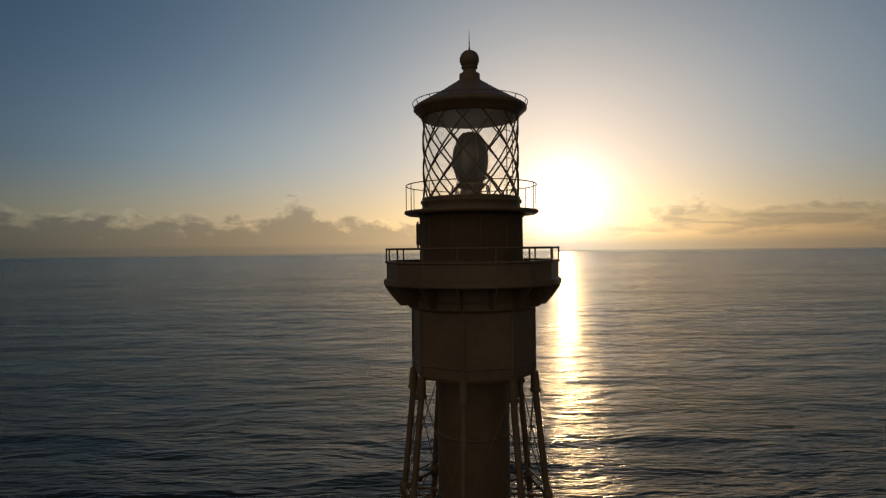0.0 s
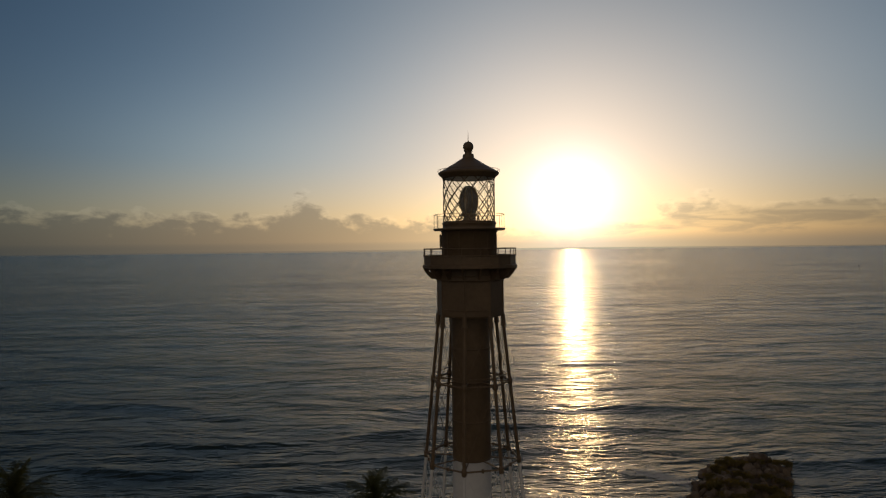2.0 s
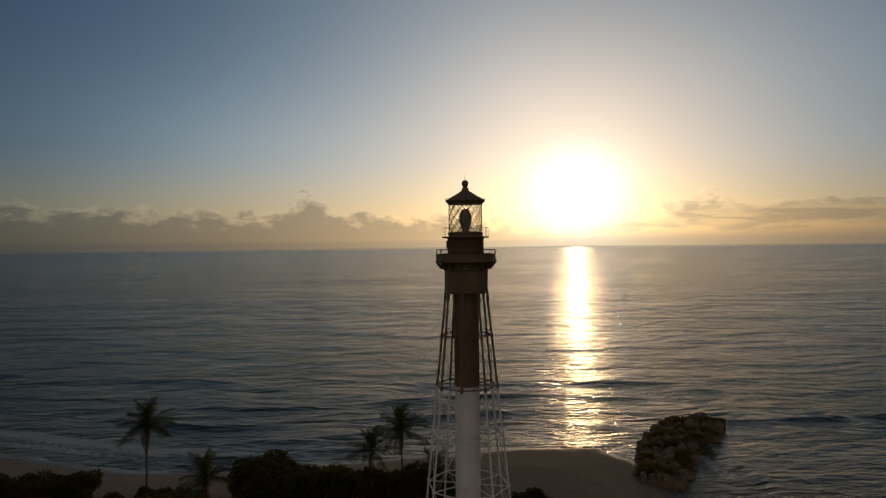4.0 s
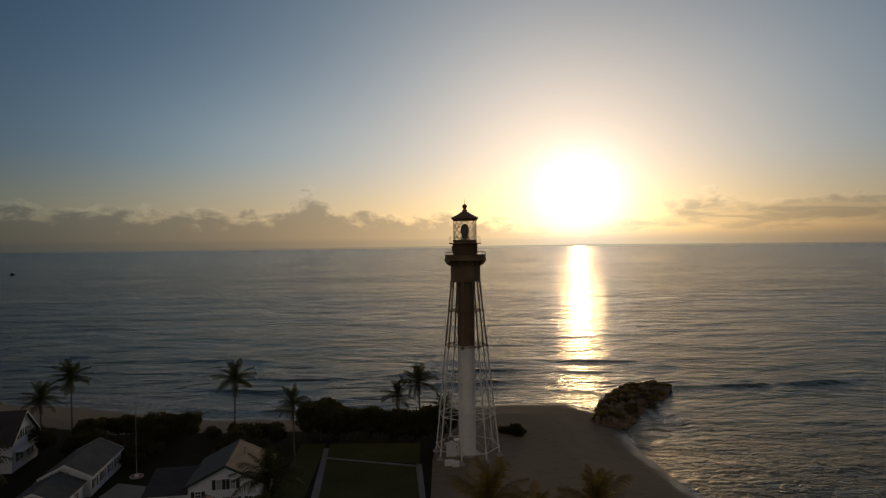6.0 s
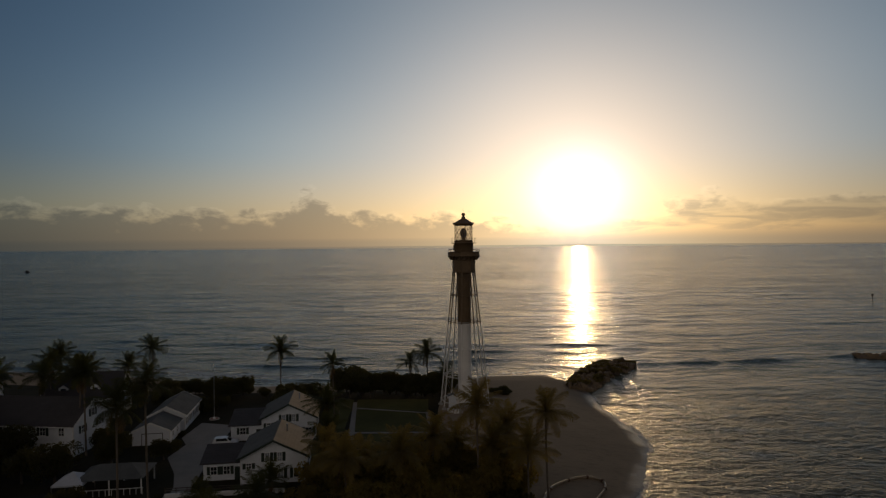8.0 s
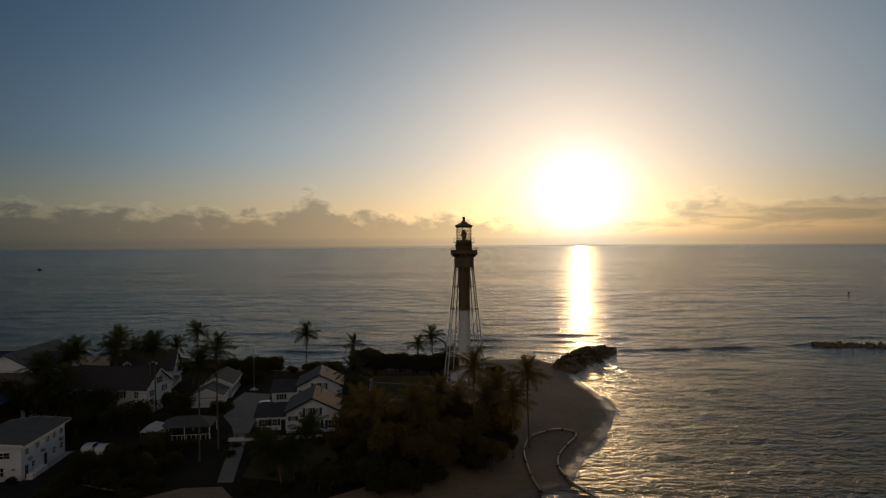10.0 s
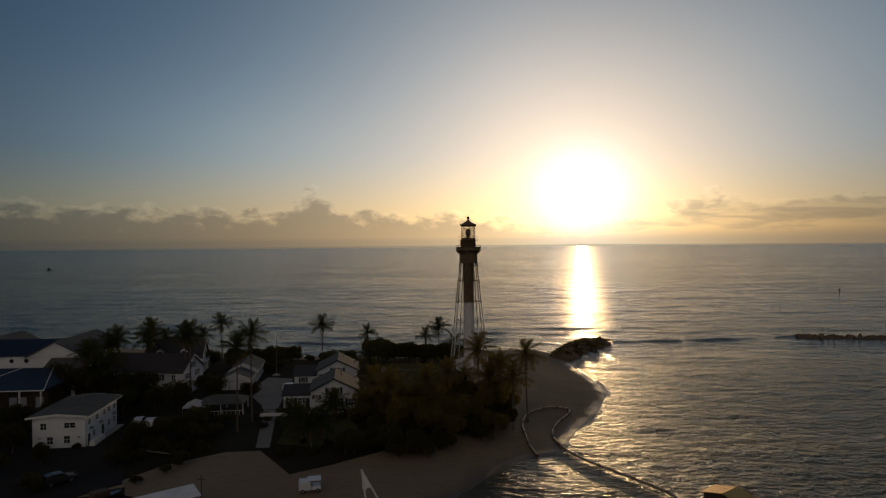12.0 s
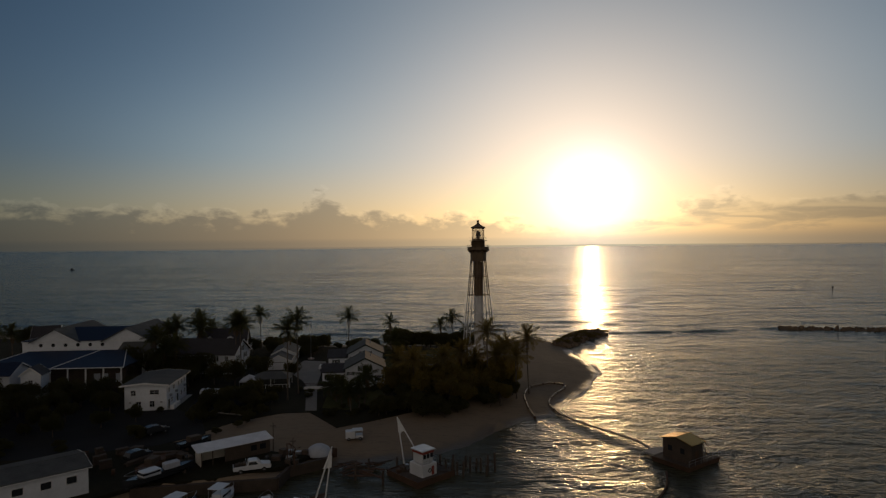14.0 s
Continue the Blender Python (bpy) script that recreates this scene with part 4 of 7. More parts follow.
    L = along / 2 + over
    q.tube([turn @ Vector((0, -L, h + rise + 0.2)), turn @ Vector((0, L, h + rise + 0.2))], 0.1, 6)
    part("ridge_cap", q, roof_mat, parent)


def lean_to(parent, x0, x1, y0, y1, h_front, h_back, wall_mat, roof_mat):
    """A low wing with a single roof slope rising to the back."""
    t = 0.15
    for a, b, c, e in ((x0, x1, y0, y0 + t), (x0, x0 + t, y0 + t, y1), (x1 - t, x1, y0 + t, y1)):
        q = Mesh()
        hb = h_front if c == y0 and e == y0 + t else h_back
        q.faces([(a, c, 0), (b, c, 0), (b, e, 0), (a, e, 0), (a, c, h_front), (b, c, h_front), (b, e, hb), (a, e, hb)], [(0, 3, 2, 1), (4, 5, 6, 7), (0, 1, 5, 4), (1, 2, 6, 5), (2, 3, 7, 6), (3, 0, 4, 7)])
        part("wall", q, wall_mat, parent)
    q = Mesh()
    o, sl = 0.45, (h_back - h_front) / (y1 - y0)
    zf, zb = h_front - o * sl + 0.05, h_back + 0.05
    p = [(x0 - o, y0 - o, zf), (x1, y0 - o, zf), (x1, y1, zb), (x0 - o, y1, zb)]
    q.faces(p + [(x, y, z + 0.16) for x, y, z in p], [(0, 3, 2, 1), (4, 5, 6, 7), (0, 1, 5, 4), (1, 2, 6, 5), (2, 3, 7, 6), (3, 0, 4, 7)])
    roof = part("roof", q, roof_mat, parent)
    for i in range(1, 8):
        yy = y0 - o + (y1 - y0 + o) * i / 8
        q = Mesh()
        q.box(x0 - o, x1, yy, yy + 0.12, zf + (zb - zf) * i / 8 + 0.15, zf + (zb - zf) * i / 8 + 0.20)
        part("shingle_course", q, roof_mat, roof)


def cottage(x, y, rz, with_porch, label):
    w, d, h, rise = 10.0, 10.6, 4.35, 2.5
    c = thing("cottage", label, "house", "cottages behind the lighthouse", pose(x, y, GROUND_Z, 0, 0, rz))
    # right slope painted as sunlit, left slope left grey
    shell(c, w, d, h, rise, "y", WHITE_BOARD, ROOF_GREY, 0.55, roof_mat_2=ROOF_SUNLIT, edge=SHUTTER)
    for u in (-0.95, 0.95):
        add_window(c, "front", w, d, u, 4.25, 0.62, 1.3, True, glass=PALE_PANE)
    add_window(c, "front", w, d, -1.0, 1.6, 0.85, 1.55, True, glass=PALE_PANE)
    add_window(c, "front", w, d, 1.05, 1.6, 0.85, 1.55, True, glass=PALE_PANE)
    add_window(c, "front", w, d, -3.75, 3.0, 0.7, 0.8, True)
    add_window(c, "front", w, d, 3.7, 1.6, 1.2, 1.5, True)
    for u in (-3, 0, 3):
        add_window(c, "right", w, d, u, 1.9, 1.0, 1.5, True)
    if with_porch:
        lean_to(c, -11.2, -w / 2, -2.6, 2.5, 2.9, 4.2, WHITE_BOARD, ROOF_DARK)
        m = c
        for u in (-9.6, -7.6):
            q = Mesh()
            add_window(m, "front", 0, 5.2, u, 1.65, 0.9, 1.2, True)
        q = Mesh()
        q.box(-6.4, -5.5, -2.68, -2.62, 0.05, 2.15)
        part("door", q, SHUTTER, c)
    else:
        lean_to(c, -10.9, -w / 2, -4.4, 2.0, 3.0, 4.4, WHITE_BOARD, ROOF_DARK)
        add_window(c, "front", 0, 8.8, -8.7, 1.9, 1.0, 1.2, True)
        q = Mesh()
        q.box(-6.2, -5.3, -4.48, -4.42, 0.05, 2.15)
        part("door", q, SHUTTER, c)
    # chimney pipe and corner downpipe
    q = Mesh()
    q.tube([(1.5, 1.0, h + rise - 0.9), (1.5, 1.0, h + rise + 0.6)], 0.12, 8)
    q.tube([(1.5, 1.0, h + rise + 0.6), (1.5, 1.0, h + rise + 0.68)], 0.18, 8)
    part("vent_pipe", q, STEEL, c)
    q = Mesh()
    q.tube([(w / 2 + 0.06, -d / 2 - 0.06, 0), (w / 2 + 0.06, -d / 2 - 0.06, h)], 0.05, 6)
    part("downpipe", q, TRIM_WHITE, c)
    return c


cottage(-32.5, -39.6, 8.4, True, "white boarded cottage with dark shutters and a sunlit shingle roof")
cottage(-35.5, -18.2, 8.4, False, "white boarded cottage with dark shutters, behind its twin")

# railing and low white wall in front of the first cottage
fence = thing("fence", "low white garden wall with a dark railing", "fence", m=pose(-37.5, -49.3, GROUND_Z, 0, 0, 6))
q = Mesh()
q.box(-9, 8.5, -0.12, 0.12, -0.1, 0.75)
part("wall", q, TRIM_WHITE, fence)
for i in range(12):
    q = Mesh()
    x = -8.9 + i * 1.57
    q.box(x - 0.05, x + 0.05, -0.05, 0.05, 0.75, 1.55)
    part("post", q, DARK_WOOD, fence)
for z in (1.15, 1.5):
    q = Mesh()
    q.box(-9, 8.5, -0.04, 0.04, z, z + 0.09)
    part("rail", q, DARK_WOOD, fence)
q = Mesh()
for i in range(9):
    q.box(-9 + 0.32 * i - 0.4, -9 + 0.32 * i, 0.14, 1.3, 0.13 * i * 0.5, 0.13 * i * 0.5 + 0.1)
part("step", q, CONCRETE, fence)

# garage with its workshop behind
g = thing("garage", "small white gabled garage with a wide framed door", "garage", m=pose(-60.6, -22.3, GROUND_Z, 0, 0, 9))
shell(g, 6.6, 7.5, 2.7, 1.5, "y", WHITE_BOARD, ROOF_GREY, 0.4)
add_door(g, "front", 6.6, 7.5, 0.2, 3.6, 2.2, WHITE_BOARD, panels=4, trim=SHUTTER)
add_window(g, "right", 6.6, 7.5, -1.5, 1.5, 0.8, 1.0)
add_window(g, "right", 6.6, 7.5, 1.5, 1.5, 0.8, 1.0)
g = thing("workshop", "long white workshop with a grey roof and side windows", "workshop", m=pose(-61.8, -11.4, GROUND_Z, 0, 0, 9))
shell(g, 6.8, 12.5, 3.3, 1.7, "y", WHITE_BOARD, ROOF_GREY, 0.4)
for u in (-4.5, -1.5, 1.5, 4.5):
    add_window(g, "right", 6.8, 12.5, u, 1.7, 0.9, 1.2, True)
add_window(g, "front", 6.8, 12.5, 0, 3.6, 0.8, 0.8)

# open shelter with a pale pointed canopy in front of the garage
s = thing("shelter", "low open shelter with a grey roof beside the driveway", "shelter", m=pose(-55.8, -46.0, GROUND_Z, 0, 0, 8))
for px in (-4.6, 0.0, 4.6):
    for py in (-3.0, 3.0):
        q = Mesh()
        q.box(px - 0.08, px + 0.08, py - 0.08, py + 0.08, 0, 2.5)
        part("post", q, TRIM_WHITE, s)
q = Mesh()
q.faces([(-5, -3.4, 2.5), (5, -3.4, 2.5), (5, 3.4, 2.5), (-5, 3.4, 2.5), (-2.2, 0, 3.9), (2.2, 0, 3.9)], [(0, 1, 5, 4), (1, 2, 5), (2, 3, 4, 5), (3, 0, 4), (0, 3, 2, 1)])
part("roof", q, ROOF_GREY, s)
for i in range(12):
    q = Mesh()
    x = -4.8 + i * 0.87
    q.box(x - 0.04, x + 0.04, -3.25, -3.17, 0, 1.0)
    part("baluster", q, TRIM_WHITE, s)
q = Mesh()
q.box(-4.9, 4.9, -3.26, -3.16, 1.0, 1.09)
part("rail", q, TRIM_WHITE, s)
s = thing("canopy", "pale pointed fabric canopy on thin poles", "canopy", m=pose(-61.0, -48.5, GROUND_Z, 0, 0, 8))
q = Mesh()
q.faces([(-2.2, -2.2, 2.3), (2.2, -2.2, 2.3), (2.2, 2.2, 2.3), (-2.2, 2.2, 2.3), (0, 0, 3.6), (-2.2, -2.2, 2.05), (2.2, -2.2, 2.05), (2.2, 2.2, 2.05), (-2.2, 2.2, 2.05)],
        [(0, 1, 4), (1, 2, 4), (2, 3, 4), (3, 0, 4), (5, 6, 1, 0), (6, 7, 2, 1), (7, 8, 3, 2), (8, 5, 0, 3)])
part("cover", q, TARP, s)
for px in (-2.15, 2.15):
    for py in (-2.15, 2.15):
        q = Mesh()
        q.tube([(px, py, 0), (px, py, 2.25)], 0.04, 6)
        part("pole", q, STEEL, s)

# two-storey white house
w2, d2, h2 = 9.0, 14.0, 5.8
wh = thing("white_house", "plain two-storey white house with a low grey roof", "house", m=pose(-78.1, -62.6, GROUND_Z, 0, 0, 7))
shell(wh, w2, d2, h2, 0.45, "y", WHITE_BOARD, ROOF_GREY, 0.8, boards=False)
for u, z, a, b in ((-2.6, 4.1, 1.0, 1.1), (1.9, 4.2, 1.9, 0.9), (-1.5, 1.5, 1.0, 1.3), (1.4, 1.6, 1.0, 1.3)):
    add_window(wh, "front", w2, d2, u, z, a, b)
for u in (-3.3, 3.4):
    q = Mesh()
    q.box(u - 0.22, u + 0.22, -d2 / 2 - 0.25, -d2 / 2, 1.9, 2.1)
    part("vent_hood", q, STEEL, wh)
for u in (-5.4, -2.2, 1.0, 3.2, 5.6):
    add_window(wh, "right", w2, d2, u, 4.3, 0.9, 0.9)
for u in (-3.6, 3.0, 5.6):
    add_window(wh, "right", w2, d2, u, 1.7, 1.0, 1.0)
for u in (-5.6, 0.2):
    add_door(wh, "right", w2, d2, u, 1.1, 2.2, SHUTTER)
for u in (-4.8, -0.8, 5.2):
    q = Mesh()
    q.box(w2 / 2, w2 / 2 + 0.45, u - 0.35, u + 0.35, 2.75, 3.2)
    part("cooling_unit", q, STEEL, wh)
q = Mesh()
q.box(w2 / 2 + 0.1, w2 / 2 + 1.5, -6.8, 6.8, 0.0, 0.15)
part("walkway", q, CONCRETE, wh)
for i in range(3):
    q = Mesh()
    q.block(w2 / 2 + 0.5, w2 / 2 + 1.5, -6.6 + i * 1.7, -5.5 + i * 1.7, 0.15, 1.0, 0.05)
    part("bin", q, TRIM_WHITE, wh)

# long two-storey house under the palms
w3, d3, h3 = 22.0, 10.0, 5.9
lh = thing("long_house", "long two-storey white house with verandah, shaded by palms", "house", m=pose(-81.4, -26.0, GROUND_Z, 0, 0, -6))
shell(lh, w3, d3, h3, 3.4, "x", WHITE_BOARD, ROOF_DARK, 0.6)
for i in range(6):
    u = -9.2 + i * 3.6
    add_window(lh, "front", w3, d3, u, 4.5, 1.0, 1.4, i % 2 == 0)
    add_window(lh, "front", w3, d3, u, 1.6, 1.1, 1.5, i % 2 == 1)
for u, z in ((0.3, 6.8), (2.2, 4.6), (2.3, 1.7), (-2.4, 4.4)):
    add_window(lh, "right", w3, d3, u, z, 0.9, 1.3, True)
q = Mesh()
q.box(-w3 / 2, 4.0, -d3 / 2 - 1.7, -d3 / 2 - 0.03, 2.85, 3.0)
part("verandah", q, TRIM_WHITE, lh)
for i in range(9):
    q = Mesh()
    x = -w3 / 2 + 0.1 + i * 1.85
    q.box(x - 0.06, x + 0.06, -d3 / 2 - 1.65, -d3 / 2 - 1.53, 0.0, 3.95)
    part("verandah_post", q, TRIM_WHITE, lh)
q = Mesh()
q.box(-w3 / 2, 4.0, -d3 / 2 - 1.63, -d3 / 2 - 1.55, 3.85, 3.95)
part("rail", q, TRIM_WHITE, lh)

# big house with dormers near the beach
w4, d4, h4 = 15.0, 9.0, 5.0
bh = thing("beach_house", "large white house with a dark roof and dormers", "house", m=pose(-84.5, -4.0, GROUND_Z, 0, 0, 10))
shell(bh, w4, d4, h4, 4.2, "x", WHITE_BOARD, ROOF_DARK, 0.5)
for u in (-3.8, 2.6):
    q = Mesh()
    y, z = -d4 / 2 + 1.1, h4 + 1.05
    q.faces([(u - 1, y, z - 0.4), (u + 1, y, z - 0.4), (u + 1, y, z + 0.7), (u, y, z + 1.4), (u - 1, y, z + 0.7), (u - 1, y + 2.2, z + 0.7), (u + 1, y + 2.2, z + 0.7), (u, y + 2.8, z + 1.4)],
            [(0, 1, 2, 3, 4), (0, 4, 5), (1, 6, 2)])
    dm = part("dormer", q, WHITE_BOARD, bh)
    q = Mesh()
    q.faces([(u - 1.25, y - 0.2, z + 0.55), (u, y - 0.2, z + 1.5), (u, y + 2.8, z + 1.5), (u - 1.25, y + 2.2, z + 0.55), (u + 1.25, y - 0.2, z + 0.55), (u + 1.25, y + 2.2, z + 0.55)], [(0, 1, 2, 3), (1, 4, 5, 2)])
    part("dormer_roof", q, ROOF_DARK, dm)
    q = Mesh()
    q.box(u - 0.55, u + 0.55, y - 0.03, y + 0.01, z - 0.2, z + 0.6)
    part("pane", q, DARK_PANE, dm)
for u, z in ((-1.4, 5.8), (1.2, 5.8), (-2, 2.2), (1.8, 2.2)):
    add_window(bh, "right", w4, d4, u, z, 0.9, 1.3, True)
q = Mesh()
q.box(w4 / 2 + 0.02, w4 / 2 + 1.4, -3.5, 3.5, 3.3, 3.45)
q.box(w4 / 2 + 1.3, w4 / 2 + 1.4, -3.5, 3.5, 4.3, 4.4)
part("balcony", q, TRIM_WHITE, bh)
q = Mesh()
q.block(-6.6, -5.8, -1.0, -0.2, h4 + 2.0, h4 + 5.2, 0.04)
part("chimney", q, CREAM_WALL, bh)

# club building: wide hall behind, blue-roofed wing in front
club = thing("club_building", "wide white hall with two gables and blue metal roofs", "hall", m=pose(-113.5, -24.0, GROUND_Z, 0, 0, 5))
shell(club, 34, 20, 10.2, 0.01, "x", WHITE_BOARD, ROOF_BLUE, 0.2, boards=False)
for i in range(6):
    u = -12.0 + i * 3.35
    q = Mesh()
    q.lathe([(0.0, -0.02), (0.42, -0.02), (0.42, 0.06), (0.5, 0.06), (0.5, -0.02)], 16)
    ob = part("porthole", q, DARK_PANE, club, m=wall_frame("front", 34, 20) @ pose(u, -0.03, 9.2, 90, 0, 0))
for gx in (-8.0, 11.5):
    y0, y1, zb, zt = -10.3, 10.5, 10.25, 13.6
    for yy in (y0, y1):
        q = Mesh()
        q.faces([(gx - 6.2, yy, zb), (gx + 6.2, yy, zb), (gx, yy, zt), (gx - 6.2, yy + 0.2, zb), (gx + 6.2, yy + 0.2, zb), (gx, yy + 0.2, zt)], [(0, 1, 2), (3, 5, 4), (0, 2, 5, 3), (1, 4, 5, 2)])
        part("gable", q, WHITE_BOARD, club)
    for sgn in (-1, 1):
        q = Mesh()
        q.faces([(gx, y0 - 0.6, zt + 0.08), (gx + sgn * 6.9, y0 - 0.6, zb - 0.3), (gx + sgn * 6.9, y1 + 0.6, zb - 0.3), (gx, y1 + 0.6, zt + 0.08),
                 (gx, y0 - 0.6, zt + 0.28), (gx + sgn * 6.9, y0 - 0.6, zb - 0.1), (gx + sgn * 6.9, y1 + 0.6, zb - 0.1), (gx, y1 + 0.6, zt + 0.28)],
                [(0, 1, 2, 3), (4, 7, 6, 5), (0, 4, 5, 1), (3, 2, 6, 7), (1, 5, 6, 2)])
        part("roof", q, ROOF_GREY, club)
q = Mesh()
q.faces([(-2.4, -10.35, 10.3), (5.0, -10.35, 10.3), (11.4, -2, 13.3), (-7.9, -2, 13.3)], [(0, 1, 2, 3)])
q.faces([(-13.8, -9.9, 10.35), (17.2, -9.9, 10.35), (17.2, 0, 12.6), (-13.8, 0, 12.6)], [(0, 1, 2, 3)])
part("roof", q, ROOF_BLUE, club, "dark blue metal roof between the gables")
# right-hand low wing of the hall
shell(club, 9.0, 11.0, 7.2, 2.6, "x", WHITE_BOARD, ROOF_GREY, 0.5, x0=15.5, y0=-9.5, boards=False)
wing = thing("club_wing", "low dark-blue roofed wing with open arcade below", "hall", m=pose(-109.5, -44.0, GROUND_Z, 0, 0, 5))
q = Mesh()
q.faces([(-22, -7.5, 6.0), (16.0, -7.5, 6.0), (16.0, 6, 6.0), (-22, 6, 6.0), (-15, 6, 8.3), (11.0, 6, 8.3), (-22, -7.5, 5.8), (16.0, -7.5, 5.8), (16, 6, 5.8), (-22, 6, 5.8)],
        [(0, 1, 5, 4), (1, 2, 5), (3, 0, 4), (6, 7, 1, 0), (7, 8, 2, 1), (9, 6, 0, 3), (6, 9, 8, 7), (3, 4, 5, 2)])
roofp = part("roof", q, ROOF_BLUE, wing)
q = Mesh()
q.tube([(-22, -7.55, 5.95), (16.05, -7.55, 5.95)], 0.13, 6)
q.tube([(16.05, -7.55, 5.95), (11, 6, 8.35)], 0.11, 6)
q.tube([(-22, -7.55, 5.95), (-15, 6, 8.35)], 0.11, 6)
q.tube([(-2, -7.6, 6.05), (4.0, 5.6, 8.3)], 0.11, 6)
part("gutter", q, TRIM_WHITE, roofp)
q = Mesh()
q.box(-21, 15.2, -4.4, 5.8, 0, 5.85)
part("wall", q, DARK_WOOD, wing)
for i in range(9):
    q = Mesh()
    x = -20 + i * 4.4
    q.box(x - 0.15, x + 0.15, -7.1, -6.8, 0, 5.8)
    part("arcade_post", q, TRIM_WHITE, wing)
for x in (8.0, 10.0, 13.5):
    q = Mesh()
    q.box(x - 0.8, x + 0.8, -4.46, -4.4, 1.6, 3.9)
    part("window", q, TARP, wing, "pale blue-grey window blind")
porch = thing("gate_house", "small white gabled gate house with a dark roof", "house", m=pose(-111.0, -57.0, GROUND_Z, 0, 0, 12))
shell(porch, 4.4, 4.6, 6.0, 1.7, "y", WHITE_BOARD, ROOF_DARK, 0.35, boards=False)
add_window(porch, "front", 4.4, 4.6, 0, 4.2, 0.9, 1.1)
lodge = thing("lodge", "long white building with a grey-blue roof", "house", m=pose(-126.0, -58.0, GROUND_Z, 0, 0, 8))
shell(lodge, 22, 9, 6.4, 2.0, "x", WHITE_BOARD, ROOF_BLUE, 0.6, boards=False)
for i in range(5):
    add_window(lodge, "front", 22, 9, -8 + i * 4, 3.8, 1.2, 1.4)
cup = thing("summer_house", "small white house with a dark gable roof beyond the hall", "house", m=pose(-137.0, -14.0, GROUND_Z, 0, 0, 25))
shell(cup, 7, 7, 9.0, 2.8, "x", WHITE_BOARD, ROOF_DARK, 0.4, boards=False)
add_window(cup, "right", 7, 7, 0, 8.6, 0.8, 0.9)
flat = thing("boat_house", "low white boat house with dark square windows by the basin", "boat house", m=pose(-72.6, -117.2, GROUND_Z, 0, 0, 43))
shell(flat, 18, 9, 4.0, 0.7, "x", WHITE_BOARD, ROOF_GREY, 0.4, boards=False)
for u in (-6.5, -3.2, 0.2, 3.6, 6.8):
    add_window(flat, "front", 18, 9, u, 2.6, 1.3, 1.0, False, bars=False)
add_door(flat, "right", 18, 9, 1.5, 1.2, 2.2, SHUTTER)

# open shed with a long pale tin roof
shed = thing("shed", "long low shed with a pale tin roof on the quay", "shed", m=pose(-46.6, -99.2, GROUND_Z, 0, 0, 38))
q = Mesh()
q.faces([(-6.6, -1.9, 2.5), (6.4, -1.9, 2.5), (6.4, 1.9, 2.9), (-6.6, 1.9, 2.9), (-6.6, -1.9, 2.62), (6.4, -1.9, 2.62), (6.4, 1.9, 3.02), (-6.6, 1.9, 3.02)],
        [(0, 3, 2, 1), (4, 5, 6, 7), (0, 1, 5, 4), (1, 2, 6, 5), (2, 3, 7, 6), (3, 0, 4, 7)])
tin = part("roof", q, ROOF_TIN, shed)
for i in range(22):
    x = -6.5 + i * 0.6
    q = Mesh()
    q.box(x, x + 0.06, -1.9, 1.9, 2.83, 2.86, Matrix.Identity(4) @ Matrix.Rotation(math.atan2(0.4, 3.8), 4, "X"))
    part("roof_seam", q, ROOF_TIN, tin)
q = Mesh()
q.box(-6.0, 6.0, 1.4, 1.55, 0, 2.75)
q.box(-6.0, -5.85, -1.4, 1.4, 0, 2.5)
part("wall", q, CREAM_WALL, shed)
q = Mesh()
q.box(-2.0, 5.9, -1.5, -1.38, 0, 2.4)
part("wall", q, DARK_WOOD, shed, "dark boarded wall")
for x in (3.0, 4.6):
    q = Mesh()
    q.box(x - 0.5, x + 0.5, -1.54, -1.5, 1.0, 1.9)
    part("window", q, DARK_PANE, shed)
for x in (-5.8, -4.0):
    q = Mesh()
    q.box(x - 0.07, x + 0.07, -1.6, -1.46, 0, 2.45)
    part("post", q, DARK_WOOD, shed)

# ---------------------------------------------------------------- vehicles


def wheel(parent, x, y, r=0.38, wd=0.24):
    q = Mesh()
    q.lathe([(0.12, -wd / 2), (r * 0.92, -wd / 2), (r, -wd / 3), (r, wd / 3), (r * 0.92, wd / 2), (0.12, wd / 2)], 18)
    m = pose(x, y, r, 0, 90, 90)
    tyre = part("wheel", q, RUBBER, parent, m=m)
    q = Mesh()
    q.lathe([(0.0, wd / 2 - 0.02), (r * 0.55, wd / 2 - 0.02), (r * 0.6, wd / 2 + 0.01)], 14)
    q.lathe([(0.0, -wd / 2 + 0.02), (r * 0.55, -wd / 2 + 0.02), (r * 0.6, -wd / 2 - 0.01)], 14)
    part("rim", q, STEEL, tyre)


def body_from_profile(profile, half, tuck):
    """Car body: a side outline (x, z) swept across, drawn in towards the roof."""
    q = Mesh()
    n = len(profile)
    rows = []
    for s, k in ((-1, 1.0), (-0.94, 1.03), (0.94, 1.03), (1, 1.0)):
        rows.append([Vector((x, s * (half - tuck * max(0, z - 1.05)), 0.5 + (z - 0.5) * k)) for x, z in profile])
    for a, b in zip(rows, rows[1:]):
        for i in range(n):
            j = (i + 1) % n
            q.poly([a[i], a[j], b[j], b[i]], True)
    q.poly(rows[0])
    q.poly(rows[-1][::-1])
    return q


